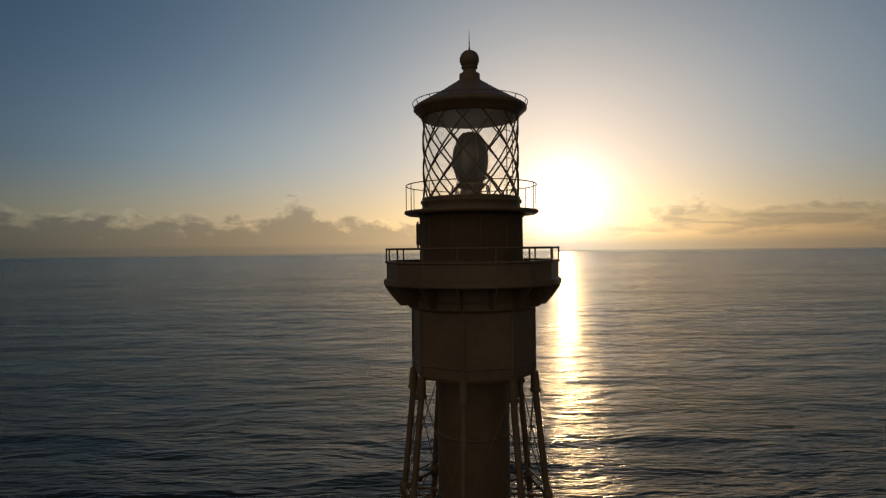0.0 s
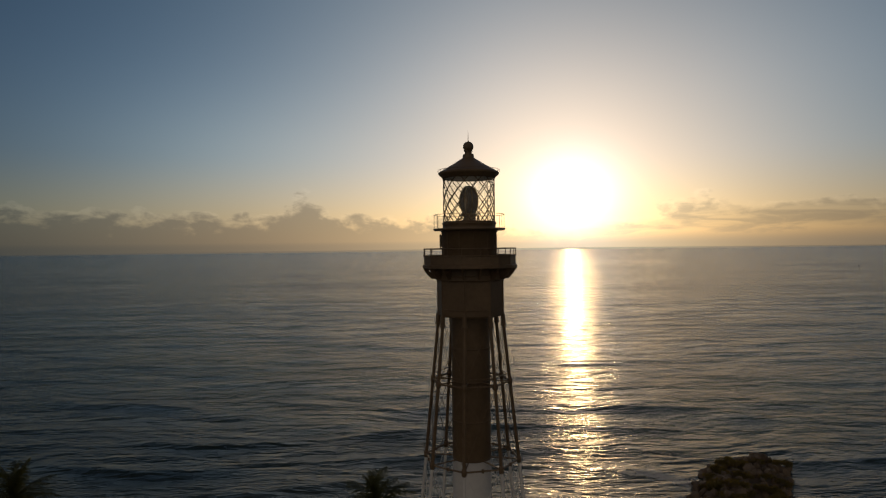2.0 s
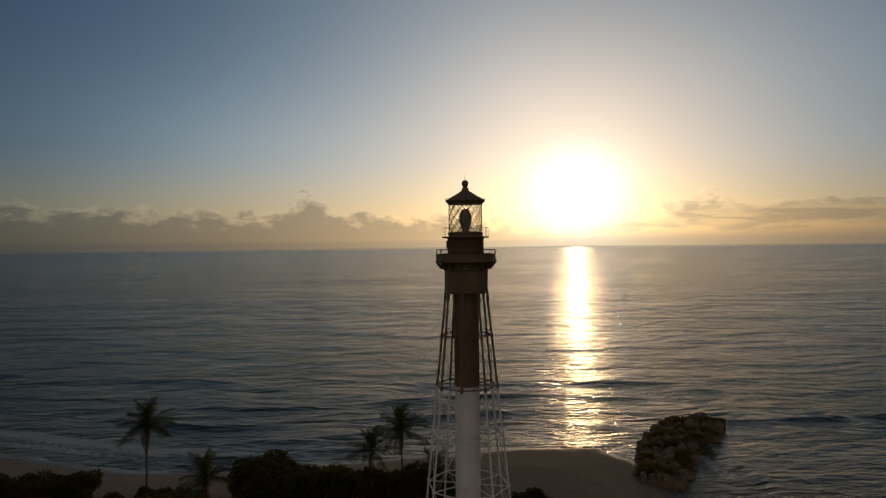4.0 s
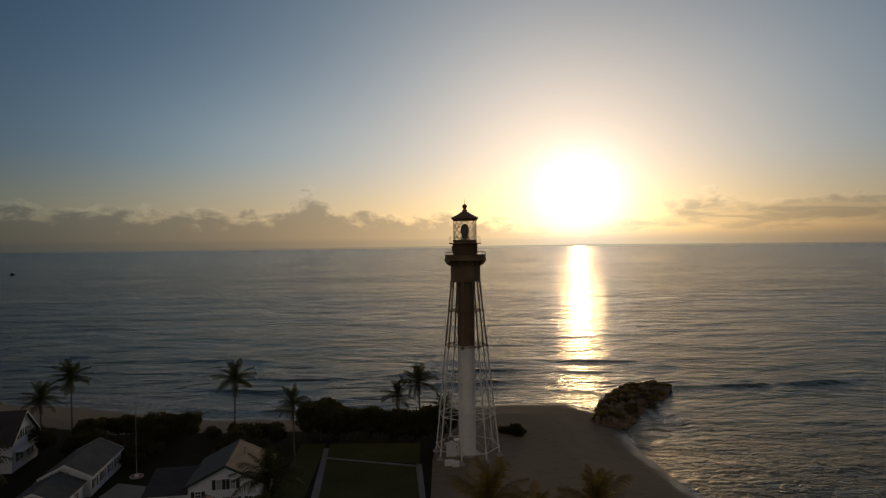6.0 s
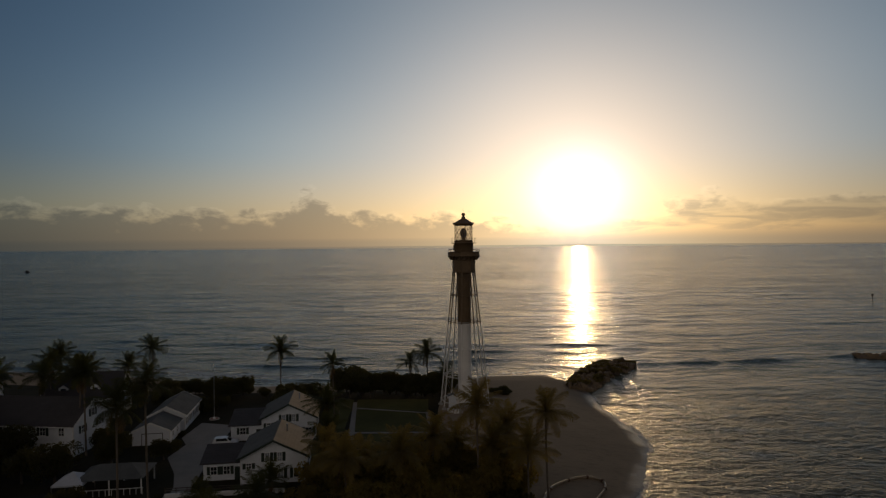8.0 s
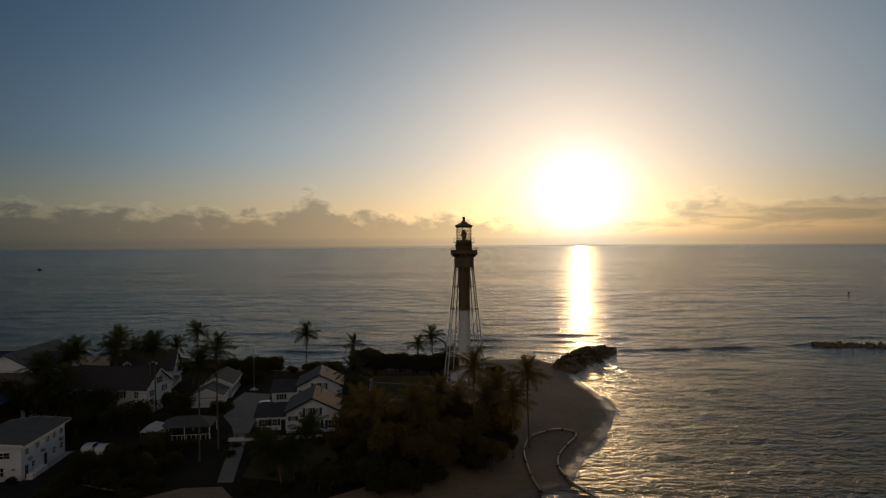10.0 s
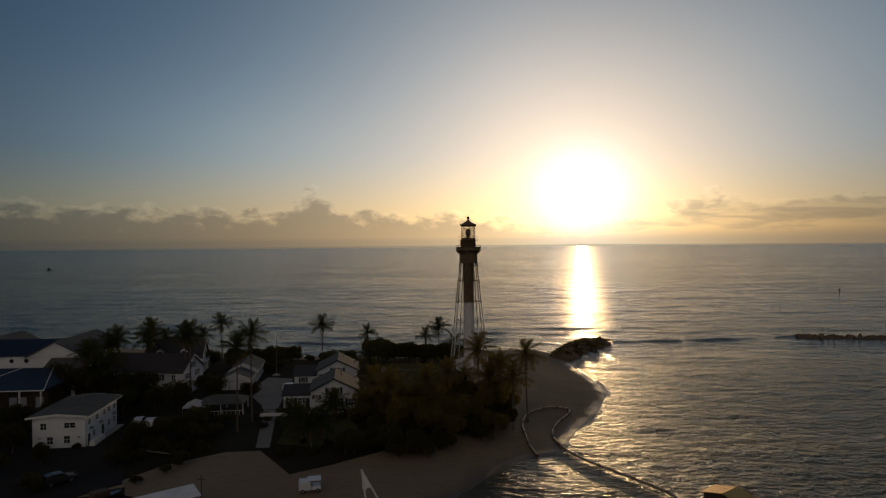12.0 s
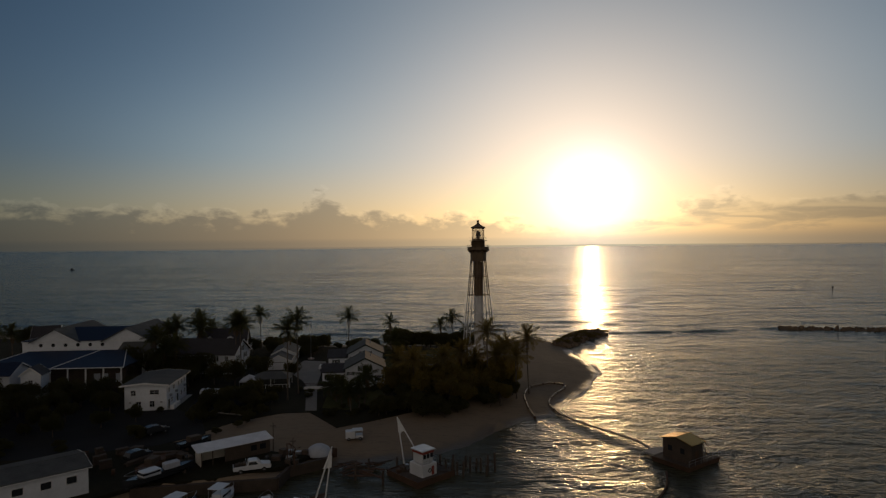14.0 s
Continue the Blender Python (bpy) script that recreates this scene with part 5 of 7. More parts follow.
def vehicle(name, label, m, paint, pickup=True, length=5.6):
    v = thing(name, label, "car" if not pickup else "pickup truck", m=m)
    k = length / 5.6
    if pickup:
        prof = [(-2.8, 0.55), (-2.8, 1.15), (-0.75, 1.2), (-0.55, 1.85), (0.75, 1.88), (1.35, 1.28), (2.65, 1.12), (2.8, 0.9), (2.8, 0.5)]
    else:
        prof = [(-2.6, 0.5), (-2.7, 1.0), (-2.3, 1.62), (-1.0, 1.74), (0.5, 1.68), (1.3, 1.12), (2.6, 0.95), (2.75, 0.75), (2.75, 0.45)]
    part("body", body_from_profile([(x * k, z) for x, z in prof], 0.95, 0.16), paint, v)
    for s in (-1, 1):
        q = Mesh()
        a, b = ((-0.55, 0.9) if pickup else (-1.9, 0.75))
        q.faces([(a * k, s * 0.935, 1.27), (b * k, s * 0.935, 1.27), ((b - 0.35) * k, s * 0.86, 1.74), ((a + 0.12) * k, s * 0.86, 1.74)], [(0, 1, 2, 3)])
        part("side_window", q, DARK_PANE, v)
        for x in (-1.7, 1.75):
            wheel(v, x * k, s * 0.86)
        q = Mesh()
        q.block(2.74 * k, 2.84 * k, s * 0.7 - 0.18, s * 0.7 + 0.18, 0.85, 1.02, 0.03)
        part("headlight", q, STEEL, v)
    q = Mesh()
    q.faces([(0.80 * k, -0.74, 1.84), (0.80 * k, 0.74, 1.84), (1.33 * k, 0.82, 1.31), (1.33 * k, -0.82, 1.31)] if pickup else
            [(0.55 * k, -0.72, 1.68), (0.55 * k, 0.72, 1.68), (1.28 * k, 0.8, 1.17), (1.28 * k, -0.8, 1.17)], [(0, 1, 2, 3)])
    part("windscreen", q, DARK_PANE, v)
    if pickup:
        q = Mesh()
        q.box(-2.7 * k, -0.85 * k, -0.8, 0.8, 1.19, 1.24)
        part("cargo_bed", q, RUBBER, v, "dark loaded cargo bed")
        for i in range(4):
            q = Mesh()
            q.block(-2.6 + i * 0.43, -2.25 + i * 0.43, -0.6 + 0.2 * (i % 3), 0.3 + 0.1 * i, 1.24, 1.5 + 0.12 * (i % 2), 0.04)
            part("cargo", q, DARK_WOOD, v)
        q = Mesh()
        for s in (-0.75, 0.75):
            q.tube([(-0.85, s, 1.2), (-0.95, s, 2.0)], 0.035, 6)
        q.tube([(-0.95, -0.75, 2.0), (-0.95, 0.75, 2.0)], 0.035, 6)
        part("rack", q, STEEL, v)
    return v


vehicle("pickup_truck", "white pickup truck with a loaded bed on the quay", pose(-41.3, -105.6, 2.02, 0, 0, 22), CAR_WHITE, True, 5.9)
vehicle("car", "pale car parked beside the driveway", pose(-45.6, -27.2, 2.13, 0, 0, 8), CAR_WHITE, False, 4.6)
vehicle("car", "dark car parked in the shade", pose(-66.8, -86.0, 2.11, 0, 0, 50), CAR_DARK, False, 4.5)
vehicle("car", "pale car parked below the palms", pose(-66.5, -56.5, 2.11, 0, 0, 95), CAR_WHITE, False, 4.5)
vehicle("car", "white car parked below the palms", pose(-69.3, -55.8, 2.11, 0, 0, 97), CAR_WHITE, False, 4.4)
vehicle("car", "dark car parked near the white house", pose(-63.5, -63.5, 2.11, 0, 0, 20), CAR_DARK, False, 4.6)
vehicle("car", "grey car parked by the boat house", pose(-63.0, -100.0, 2.02, 0, 0, 60), CAR_DARK, False, 4.5)

cart = thing("utility_cart", "small white utility cart parked on the sand", "cart", m=pose(-27.6, -87.6, float(land_height(np.array([-27.6]), np.array([-87.6]))[0]) - 0.02, 0, 0, 12))
q = Mesh()
q.block(-1.6, 0.2, -0.9, 0.9, 0.45, 1.75, 0.08)
part("body", q, CAR_WHITE, cart)
q = Mesh()
q.block(0.25, 1.7, -0.9, 0.9, 0.45, 0.95, 0.08)
part("bonnet", q, CAR_WHITE, cart)
q = Mesh()
q.block(-0.3, 1.7, -0.95, 0.95, 1.85, 1.95, 0.03)
part("roof", q, CAR_WHITE, cart)
for x, y in ((0.3, -0.85), (0.3, 0.85), (1.6, -0.85), (1.6, 0.85)):
    q = Mesh()
    q.tube([(x, y, 0.9), (x, y, 1.88)], 0.04, 6)
    part("pillar", q, STEEL, cart)
for x in (-1.0, 1.2):
    for y in (-0.8, 0.8):
        wheel(cart, x, y, 0.33)

# ---------------------------------------------------------------- plants
def leaf_material(name, colour, each=0.3, thin=0.42):
    m = material(name, colour, 0.6, 0, 0.3, 1.5, 0.2, 0.0, each=each, spec=0.2)
    b = m.node_tree.nodes["Principled BSDF"]
    k = Nodes(m.node_tree)
    tr = k.add("ShaderNodeBsdfTranslucent")
    tr.inputs[0].default_value = (colour[0] * 2.2, colour[1] * 1.9, colour[2] * 0.9, 1)
    mx = k.add("ShaderNodeMixShader")
    mx.inputs[0].default_value = thin
    k.t.links.new(b.outputs[0], mx.inputs[1])
    k.t.links.new(tr.outputs[0], mx.inputs[2])
    k.t.links.new(mx.outputs[0], m.node_tree.nodes["Material Output"].inputs[0])
    return m


FROND = leaf_material("palm_frond", (0.042, 0.047, 0.016))
DRY_FROND = leaf_material("dry_palm_frond", (0.11, 0.075, 0.04))
LEAF = leaf_material("broad_leaf", (0.046, 0.045, 0.016))
GRAPE = leaf_material("sea_grape_leaf", (0.055, 0.052, 0.018))
BARK = material("palm_bark", (0.13, 0.105, 0.080), 0.9, 0, 0.35, 8.0, 1.0, 0.6, 10.0)
WOOD_BARK = material("tree_bark", (0.085, 0.065, 0.048), 0.9, 0, 0.35, 8.0, 1.0, 0.6, 10.0)
rnd = random.Random(11)


def frond_mesh(length, arch, droop, seed, mat):
    """One palm leaf: an arching midrib with two rows of hanging leaflets."""
    r = random.Random(seed)
    q = Mesh()
    line = []
    n = 22
    p, ang = Vector((0, 0, 0)), arch
    for i in range(n + 1):
        line.append(p.copy())
        p = p + Vector((math.cos(ang), 0, math.sin(ang))) * (length / n)
        ang -= droop / n * (0.6 + 0.9 * i / n)
    q.tube(line[::3] + [line[-1]], [0.035 * (1 - 0.9 * i / (len(line[::3]))) + 0.004 for i in range(len(line[::3]) + 1)], 4, False)
    for i in range(3, n * 2 + 1):
        f = i / (2 * n)
        k = min(n - 1, int(f * n))
        a = line[k].lerp(line[k + 1], f * n - k)
        d = (line[k + 1] - line[k]).normalized()
        ll = length * 0.27 * math.sin(math.pi * min(1, f * 0.93 + 0.09)) ** 0.6 * r.uniform(0.8, 1.1)
        for s in (-1, 1):
            out = Vector((d.x * 0.55, s * 0.95, d.z * 0.55 + r.uniform(-0.45, 0.1)))
            out.normalize()
            tip = a + out * ll + Vector((0, 0, -0.22 * ll * (1 + f)))
            midp = a + out * ll * 0.5
            wv = d * 0.021 * length / 3
            q.faces([a - wv, a + wv, midp + wv * 1.1, midp - wv * 1.1, tip], [(0, 1, 2, 3), (3, 2, 4)])
    return q.build("frond", mat)


FRONDS = [frond_mesh(3.1, radians(24), radians(58), 1, FROND), frond_mesh(3.3, radians(18), radians(50), 2, FROND),
          frond_mesh(2.9, radians(34), radians(50), 3, FROND), frond_mesh(2.6, radians(-20), radians(55), 4, DRY_FROND)]
# lighter copy of the frond colour: veiling glare below the sun painted in
GLARE_FROND = leaf_material("palm_frond_in_glare", (0.14, 0.11, 0.038))
GLARE_FRONDS = [frond_mesh(3.1, radians(24), radians(58), 1, GLARE_FROND), frond_mesh(3.3, radians(18), radians(50), 2, GLARE_FROND),
              frond_mesh(2.9, radians(34), radians(50), 3, GLARE_FROND), frond_mesh(2.6, radians(-20), radians(55), 4, DRY_FROND)]


def palm(x, y, top, size=1.0, lean=(0.0, 0.0), base=None, label="", seed=None, n=27, leaves=None):
    r = random.Random(seed if seed is not None else int(x * 31 + y * 17))
    base = GROUND_Z if base is None else base
    h = top - base
    t = thing("palm_tree", label or "coconut palm with arching fronds and a slim grey trunk", "palm tree", "palms round the lighthouse", pose(x, y, base))
    q = Mesh()
    bend = (r.uniform(-0.5, 0.5) + lean[0], r.uniform(-0.5, 0.5) + lean[1])
    pts = [(-bend[0] * (1 - f) ** 2, -bend[1] * (1 - f) ** 2, h * f - (0.1 if f == 0 else 0)) for f in [i / 9 for i in range(10)]]
    q.tube(pts, [0.24] + [0.17 - 0.05 * i / 9 for i in range(1, 10)], 8)
    for i in range(3, int(h * 2.2)):
        f = i / (h * 2.2)
        c = Vector((-bend[0] * (1 - f) ** 2, -bend[1] * (1 - f) ** 2, h * f))
        q.tube([c - Vector((0, 0, 0.03)), c + Vector((0, 0, 0.03))], 0.185 - 0.05 * f, 8, False)
    part("trunk", q, BARK, t)
    q = Mesh()
    for i in range(7):
        a = r.uniform(0, 6.28)
        c = Vector((0.25 * math.cos(a), 0.25 * math.sin(a), h - 0.25 - r.random() * 0.2))
        q.lathe([(0.02, c.z - 0.16), (0.11, c.z - 0.08), (0.13, c.z), (0.09, c.z + 0.1), (0.01, c.z + 0.15)], 6, centre=(c.x, c.y))
    part("coconut_bunch", q, DRY_FROND, t)
    for i in range(n):
        a = i * 2.39996 + r.uniform(-0.25, 0.25)
        f = i / n
        pitch = 84 * (1 - f) - 32 * f + r.uniform(-12, 12)
        kinds = leaves or FRONDS
        me = kinds[2] if f < 0.25 else kinds[r.randrange(2)]
        if i >= n - 2:
            me = kinds[3]
        ob = new("frond", me)
        ob.parent = t
        s = size * r.uniform(1.2, 1.5)
        ob.matrix_basis = Matrix.Translation((0, 0, h)) @ Matrix.Rotation(a, 4, "Z") @ Matrix.Rotation(-radians(pitch - 20), 4, "Y") @ Matrix.Rotation(r.uniform(-0.4, 0.4), 4, "X") @ Matrix.Diagonal((s, s, s, 1))
    return t


def leaf_cloud(lumps, per, size, seed, mat):
    """A crown of many single leaves gathered in uneven lumps."""
    g = np.random.default_rng(seed)
    v, f = [], []
    for (cx, cy, cz, rx, ry, rz) in lumps:
        d = g.normal(size=(per, 3))
        d /= np.linalg.norm(d, axis=1)[:, None]
        rad = 0.55 + 0.5 * g.random(per) ** 0.6
        c = np.array((cx, cy, cz)) + d * rad[:, None] * np.array((rx, ry, rz))
        a = g.normal(size=(per, 3))
        a /= np.linalg.norm(a, axis=1)[:, None]
        b = np.cross(a, d + g.normal(size=(per, 3)) * 0.5)
        b /= np.linalg.norm(b, axis=1)[:, None] + 1e-6
        s = size * (0.6 + 0.8 * g.random(per))[:, None]
        base = len(v)
        quad = np.stack([c - a * s, c + b * s * 0.55, c + a * s, c - b * s * 0.55], 1).reshape(-1, 3)
        v += quad.tolist()
        f += [(base + 4 * i, base + 4 * i + 1, base + 4 * i + 2, base + 4 * i + 3) for i in range(per)]
    me = bpy.data.meshes.new("crown")
    me.from_pydata(v, [], f)
    me.materials.append(mat)
    return me


def lumps_for(seed, n, rx, ry, h, flat=0.55):
    r = random.Random(seed)
    out = []
    for i in range(n):
        a, q = r.uniform(0, 6.283), math.sqrt(r.random()) * 0.75
        out.append((rx * q * math.cos(a), ry * q * math.sin(a), h * (0.45 + 0.42 * r.random() * (1 - q * 0.5)), rx * r.uniform(0.28, 0.5), ry * r.uniform(0.28, 0.5), h * r.uniform(0.18, 0.3) * flat / 0.55))
    return out


TREE_CROWNS = [leaf_cloud([(a, b, c + 0.9, d, e, g * 1.25) for a, b, c, d, e, g in lumps_for(s, 12, 3.8, 3.6, 5.6)], 400, 0.19, s, LEAF) for s in (21, 22, 23)]
BUSH_CROWNS = [leaf_cloud(lumps_for(s, 8, 2.4, 2.2, 3.0), 330, 0.15, s, GRAPE) for s in (31, 32, 33)]
LOW_CROWNS = [leaf_cloud(lumps_for(s, 6, 1.5, 1.4, 1.5), 200, 0.12, s, LEAF) for s in (41, 42)]


def limb_mesh(seed, h, spread, radius):
    r = random.Random(seed)
    q = Mesh()
    q.tube([(0, 0, -0.1), (0.1, 0.05, h * 0.3), (0.0, 0.1, h * 0.55)], [radius, radius * 0.75, radius * 0.5], 8)
    for i in range(6):
        a = i * 1.05 + r.uniform(-0.3, 0.3)
        z = h * r.uniform(0.3, 0.5)
        q.tube([(0.03, 0.05, z), (spread * 0.45 * math.cos(a), spread * 0.45 * math.sin(a), z + h * 0.2), (spread * 0.8 * math.cos(a), spread * 0.8 * math.sin(a), z + h * 0.34)], [radius * 0.45, radius * 0.3, 0.03], 6)
    return q.build("trunk", WOOD_BARK)


# broad leaf made lighter and golden, imitating the sun's glare over the wood
SPIT_LEAF = leaf_material("spit_leaf_in_glare", (0.15, 0.12, 0.036), thin=0.6)
SPIT_CROWNS = [leaf_cloud([(a, b, c + 1.4, d, e, g * 1.2) for a, b, c, d, e, g in lumps_for(s, 10, 3.5, 3.3, 5.4)], 400, 0.20, s, SPIT_LEAF) for s in (24, 25)]
TREE_TRUNKS = [limb_mesh(s, 7.0, 3.0, 0.26) for s in (1, 2)]
BUSH_STEMS = [limb_mesh(s, 2.8, 2.0, 0.10) for s in (3, 4)]


def plant(name, label, category, group, crowns, stems, x, y, z, s, seed):
    r = random.Random(seed)
    t = thing(name, label, category, group, Matrix.Translation((x, y, z)) @ Matrix.Rotation(r.uniform(0, 6.28), 4, "Z") @ Matrix.Diagonal((s * r.uniform(0.9, 1.15), s * r.uniform(0.9, 1.15), s * r.uniform(0.85, 1.15), 1)))
    part("crown", crowns[seed % len(crowns)], None, t)
    if stems:
        part("trunk", stems[seed % len(stems)], None, t)
    return t


def ground_at(x, y):
    return float(land_height(np.array([x]), np.array([y]))[0])


# palms that stand out against the sea
palm(-77.0, 10.5, 14.2, 1.0, label="tall slim palm standing alone by the beach")
palm(-46.2, 14.0, 12.8, 1.12, label="tall full palm behind the cottages")
palm(-28.8, -8.8, 13.6, 0.85, label="young palm behind the cottage lawn", n=20)
palm(-9.1, 13.2, 11.9, 1.08, label="full palm beside the lighthouse")
palm(-13.2, 11.0, 9.9, 0.9, label="slim palm behind the hedge beside the lighthouse", n=22)
palm(-4.2, 8.0, 8.0, 0.85, label="low palm at the foot of the lighthouse", n=20)
palm(-82.9, 10.2, 10.2, 0.95)
# clump over the long house
for i, (x, y, z) in enumerate(((-90.5, -8, 14.1), (-91.8, -22.3, 14.8), (-90.7, -37.3, 13.4), (-71.4, -29, 16.1), (-92.0, 5.0, 10.2), (-97.0, 6.0, 13.2), (-95.0, -20, 13.0), (-88.0, -14, 12.6),
                               (-69.5, -31, 17.0), (-84.5, -39, 11.5), (-93.5, -31, 12.2), (-87.0, -41, 10.8))):
    palm(x, y, z, 1.05, seed=100 + i, label="palm in the dark clump beside the long house")
palm(-47.0, -54.5, 20.2, 1.0, label="tall palm beside the driveway")
palm(-47.6, -61.0, 18.6, 1.0, label="leaning palm beside the driveway")
palm(-24.6, -38.0, 12.6, 1.05, label="tall palm at the corner of the cottage")
palm(-23.4, -44.0, 9.6, 1.0, label="bushy palm at the corner of the cottage")
# palms in the wood on the spit, with the fronds lightened for glare
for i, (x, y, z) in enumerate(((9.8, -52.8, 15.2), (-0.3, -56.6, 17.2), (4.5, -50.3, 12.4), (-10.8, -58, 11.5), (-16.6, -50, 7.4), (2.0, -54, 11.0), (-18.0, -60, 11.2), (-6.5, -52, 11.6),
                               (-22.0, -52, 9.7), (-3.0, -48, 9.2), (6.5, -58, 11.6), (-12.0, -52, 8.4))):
    palm(x, y, z, 1.05, seed=200 + i, label="palm in the dense wood on the spit", leaves=GLARE_FRONDS, base=min(2.0, ground_at(x, y)))
for i, (x, y, z) in enumerate(((-33.9, -66, 6.2), (-36.0, -62, 5.4), (-28.6, -64, 8.2), (-31.5, -70, 5.8), (-38.5, -57, 4.8), (-30.0, -52.5, 5.5), (-29.6, -68.5, 6.4))):
    palm(x, y, z, 0.85, seed=300 + i, label="short palm on the dark lawn", n=24)
for i, (x, y, z) in enumerate(((-144, -20, 12.4), (-148, -28, 11.2), (-155, -12, 12.0))):
    palm(x, y, z, 1.0, seed=340 + i, label="distant palm beyond the hall")

# sea-grape hedge behind the lawn and other shrubs
k = 0
for x0, x1, y0, y1, count, z, s0, s1 in ((-30.5, -4.0, 7.5, 13.5, 38, 2.0, 1.5, 1.95), (-73, -53, 8, 13, 22, 2.0, 1.2, 1.5), (-45, -36, -4, 6, 8, 2.0, 1.3, 1.7), (-52, -40, 9, 14, 9, 2.0, 0.5, 0.8),
                                         (-66, -55, -5, 5, 8, 2.0, 0.8, 1.1)):
    for i in range(count):
        x, y = rnd.uniform(x0, x1), rnd.uniform(y0, y1)
        plant("shrub", "dense sea grape shrub with broad leaves", "shrub", "shrubs along the beach", BUSH_CROWNS, BUSH_STEMS, x, y, z, rnd.uniform(s0, s1), k)
        k += 1
WOOD = [(-26, -74), (-14, -76), (-4, -72), (4, -62), (8.5, -52), (9, -45), (4, -43), (-6, -45), (-16, -47), (-23, -48)]
placed = 0
while placed < 112:
    x, y = rnd.uniform(-26, 13), rnd.uniform(-76, -42)
    if inside(np.array([x]), np.array([y]), WOOD)[0]:
        big = placed % 5 < 3 and y > -69
        z = min(2.0, ground_at(x, y))
        if big:
            plant("tree", "dense broad-leaved tree in the wood on the spit", "tree", "trees of the wood", SPIT_CROWNS, TREE_TRUNKS, x, y, z, rnd.uniform(0.75, 1.1), placed)
        else:
            plant("shrub", "dark shrub under the trees of the spit", "shrub", "undergrowth of the wood", BUSH_CROWNS, BUSH_STEMS, x, y, z, rnd.uniform(0.9, 1.5), placed)
        placed += 1
for i in range(12):
    x, y = rnd.uniform(7.5, 11), rnd.uniform(8, 12.5)
    plant("beach_shrub", "low scrubby plant on the sand", "shrub", "low plants on the sand", LOW_CROWNS, None, x, y, ground_at(x, y) - 0.25, rnd.uniform(0.8, 1.2), i)
# dark trees and hedges on the land side
for i, (x, y, s) in enumerate(((-56, -62, 0.8), (-59, -66, 0.75), (-54, -68, 0.7), (-63, -70, 0.7), (-57, -57, 0.7), (-66, -45, 0.9), (-72, -44, 0.85), (-78, -46, 0.9), (-61, -38, 0.85), (-65, -32, 0.7),
                               (-83, -38, 1.15), (-88, -38.5, 1.25), (-93, -38, 1.3), (-98, -36, 1.25), (-78.5, -37, 0.95), (-79.5, -40, 0.8), (-97, -44, 0.9), (-54, -34, 0.6), (-57, 4, 0.7), (-88, 2, 0.8), (-95, 8, 0.9), (-69, -2, 0.7), (-76, 0, 0.75), (-68, 3, 0.7))):
    plant("tree", "dark broad-leaved tree between the houses", "tree", "trees between the houses", TREE_CROWNS, TREE_TRUNKS, x, y, 2.0, s, i)
for i, (x, y, s) in enumerate(((-93, -60, 0.9), (-99, -64, 0.95), (-106, -68, 1.0), (-114, -70, 1.0), (-122, -72, 1.1), (-88, -56, 0.8), (-96, -72, 0.8), (-85, -62, 0.7), (-110, -80, 1.0), (-120, -84, 1.1),
                               (-100, -84, 0.8), (-90, -78, 0.6), (-130, -90, 1.2), (-150, 0, 1.1), (-160, 10, 1.1), (-150, -45, 1.2), (-165, -30, 1.2), (-150, -70, 1.2),
                               (-88, -68, 0.7), (-94, -66, 0.75), (-91, -84, 0.7), (-97, -78, 0.8), (-84, -72, 0.65), (-103, -74, 0.85), (-106, -86, 0.85), (-112, -92, 0.9), (-96, -92, 0.75), (-86, -88, 0.6), (-103, -96, 0.8), (-118, -78, 0.9), (-80, -82, 0.55), (-75, -78, 0.5),
                               (-135, -68, 0.8), (-130, -66, 0.75), (-126, -67, 0.8), (-121, -65, 0.75), (-117, -64, 0.7), (-112, -64, 0.75), (-108, -62, 0.7), (-104, -60, 0.65), (-140, -72, 0.9), (-134, -78, 0.9))):
    plant("tree", "dark broad-leaved tree by the car park and beyond the hall", "tree", "trees by the car park", TREE_CROWNS, TREE_TRUNKS, x, y, 2.0, s, 10 + i)
for i in range(34):
    x, y = rnd.uniform(-66, -50), rnd.uniform(-80, -52)
    if -56 < x and y > -52:
        continue
    plant("shrub", "dark shrub beside the driveway", "shrub", "shrubs beside the driveway", BUSH_CROWNS, BUSH_STEMS, x, y, 2.0, rnd.uniform(0.5, 0.9), 500 + i)
for i in range(26):
    x, y = rnd.uniform(-46, -22), rnd.uniform(-74, -51.5)
    if -43.5 < x < -37.5:
        continue
    plant("shrub", "low dark shrub on the lawn", "shrub", "shrubs on the cottage lawn", LOW_CROWNS, None, x, y, 1.85, rnd.uniform(0.5, 1.2), 600 + i)
for i, (x, y) in enumerate(((-80.5, -71), (-78.5, -70.8), (-73.6, -70.2), (-47.5, -50.5), (-38, -50.6), (-34.5, -50.2), (-54.9, -26.8), (-54.6, -30), (-56.6, -20.5), (-56.4, -28.5), (-28, -50))):
    plant("shrub", "small rounded garden shrub by the wall", "shrub", "garden shrubs", LOW_CROWNS, None, x, y, 1.9, rnd.uniform(0.5, 0.8), 700 + i)

# ---------------------------------------------------------------- jetties
ROCK = material("dark_sea_rock", (0.16, 0.115, 0.070), 0.85, 0, 0.45, 3.0, 0.5, 0.6, 6.0, each=0.5)


def rock_mesh(seed):
    r = random.Random(seed)
    bm = bmesh.new()
    bmesh.ops.create_icosphere(bm, subdivisions=1, radius=1.0)
    for v in bm.verts:
        v.co *= r.uniform(0.72, 1.15)
        v.co.z *= 0.75
    me = bpy.data.meshes.new("rock")
    bm.to_mesh(me)
    bm.free()
    me.materials.append(ROCK)
    return me


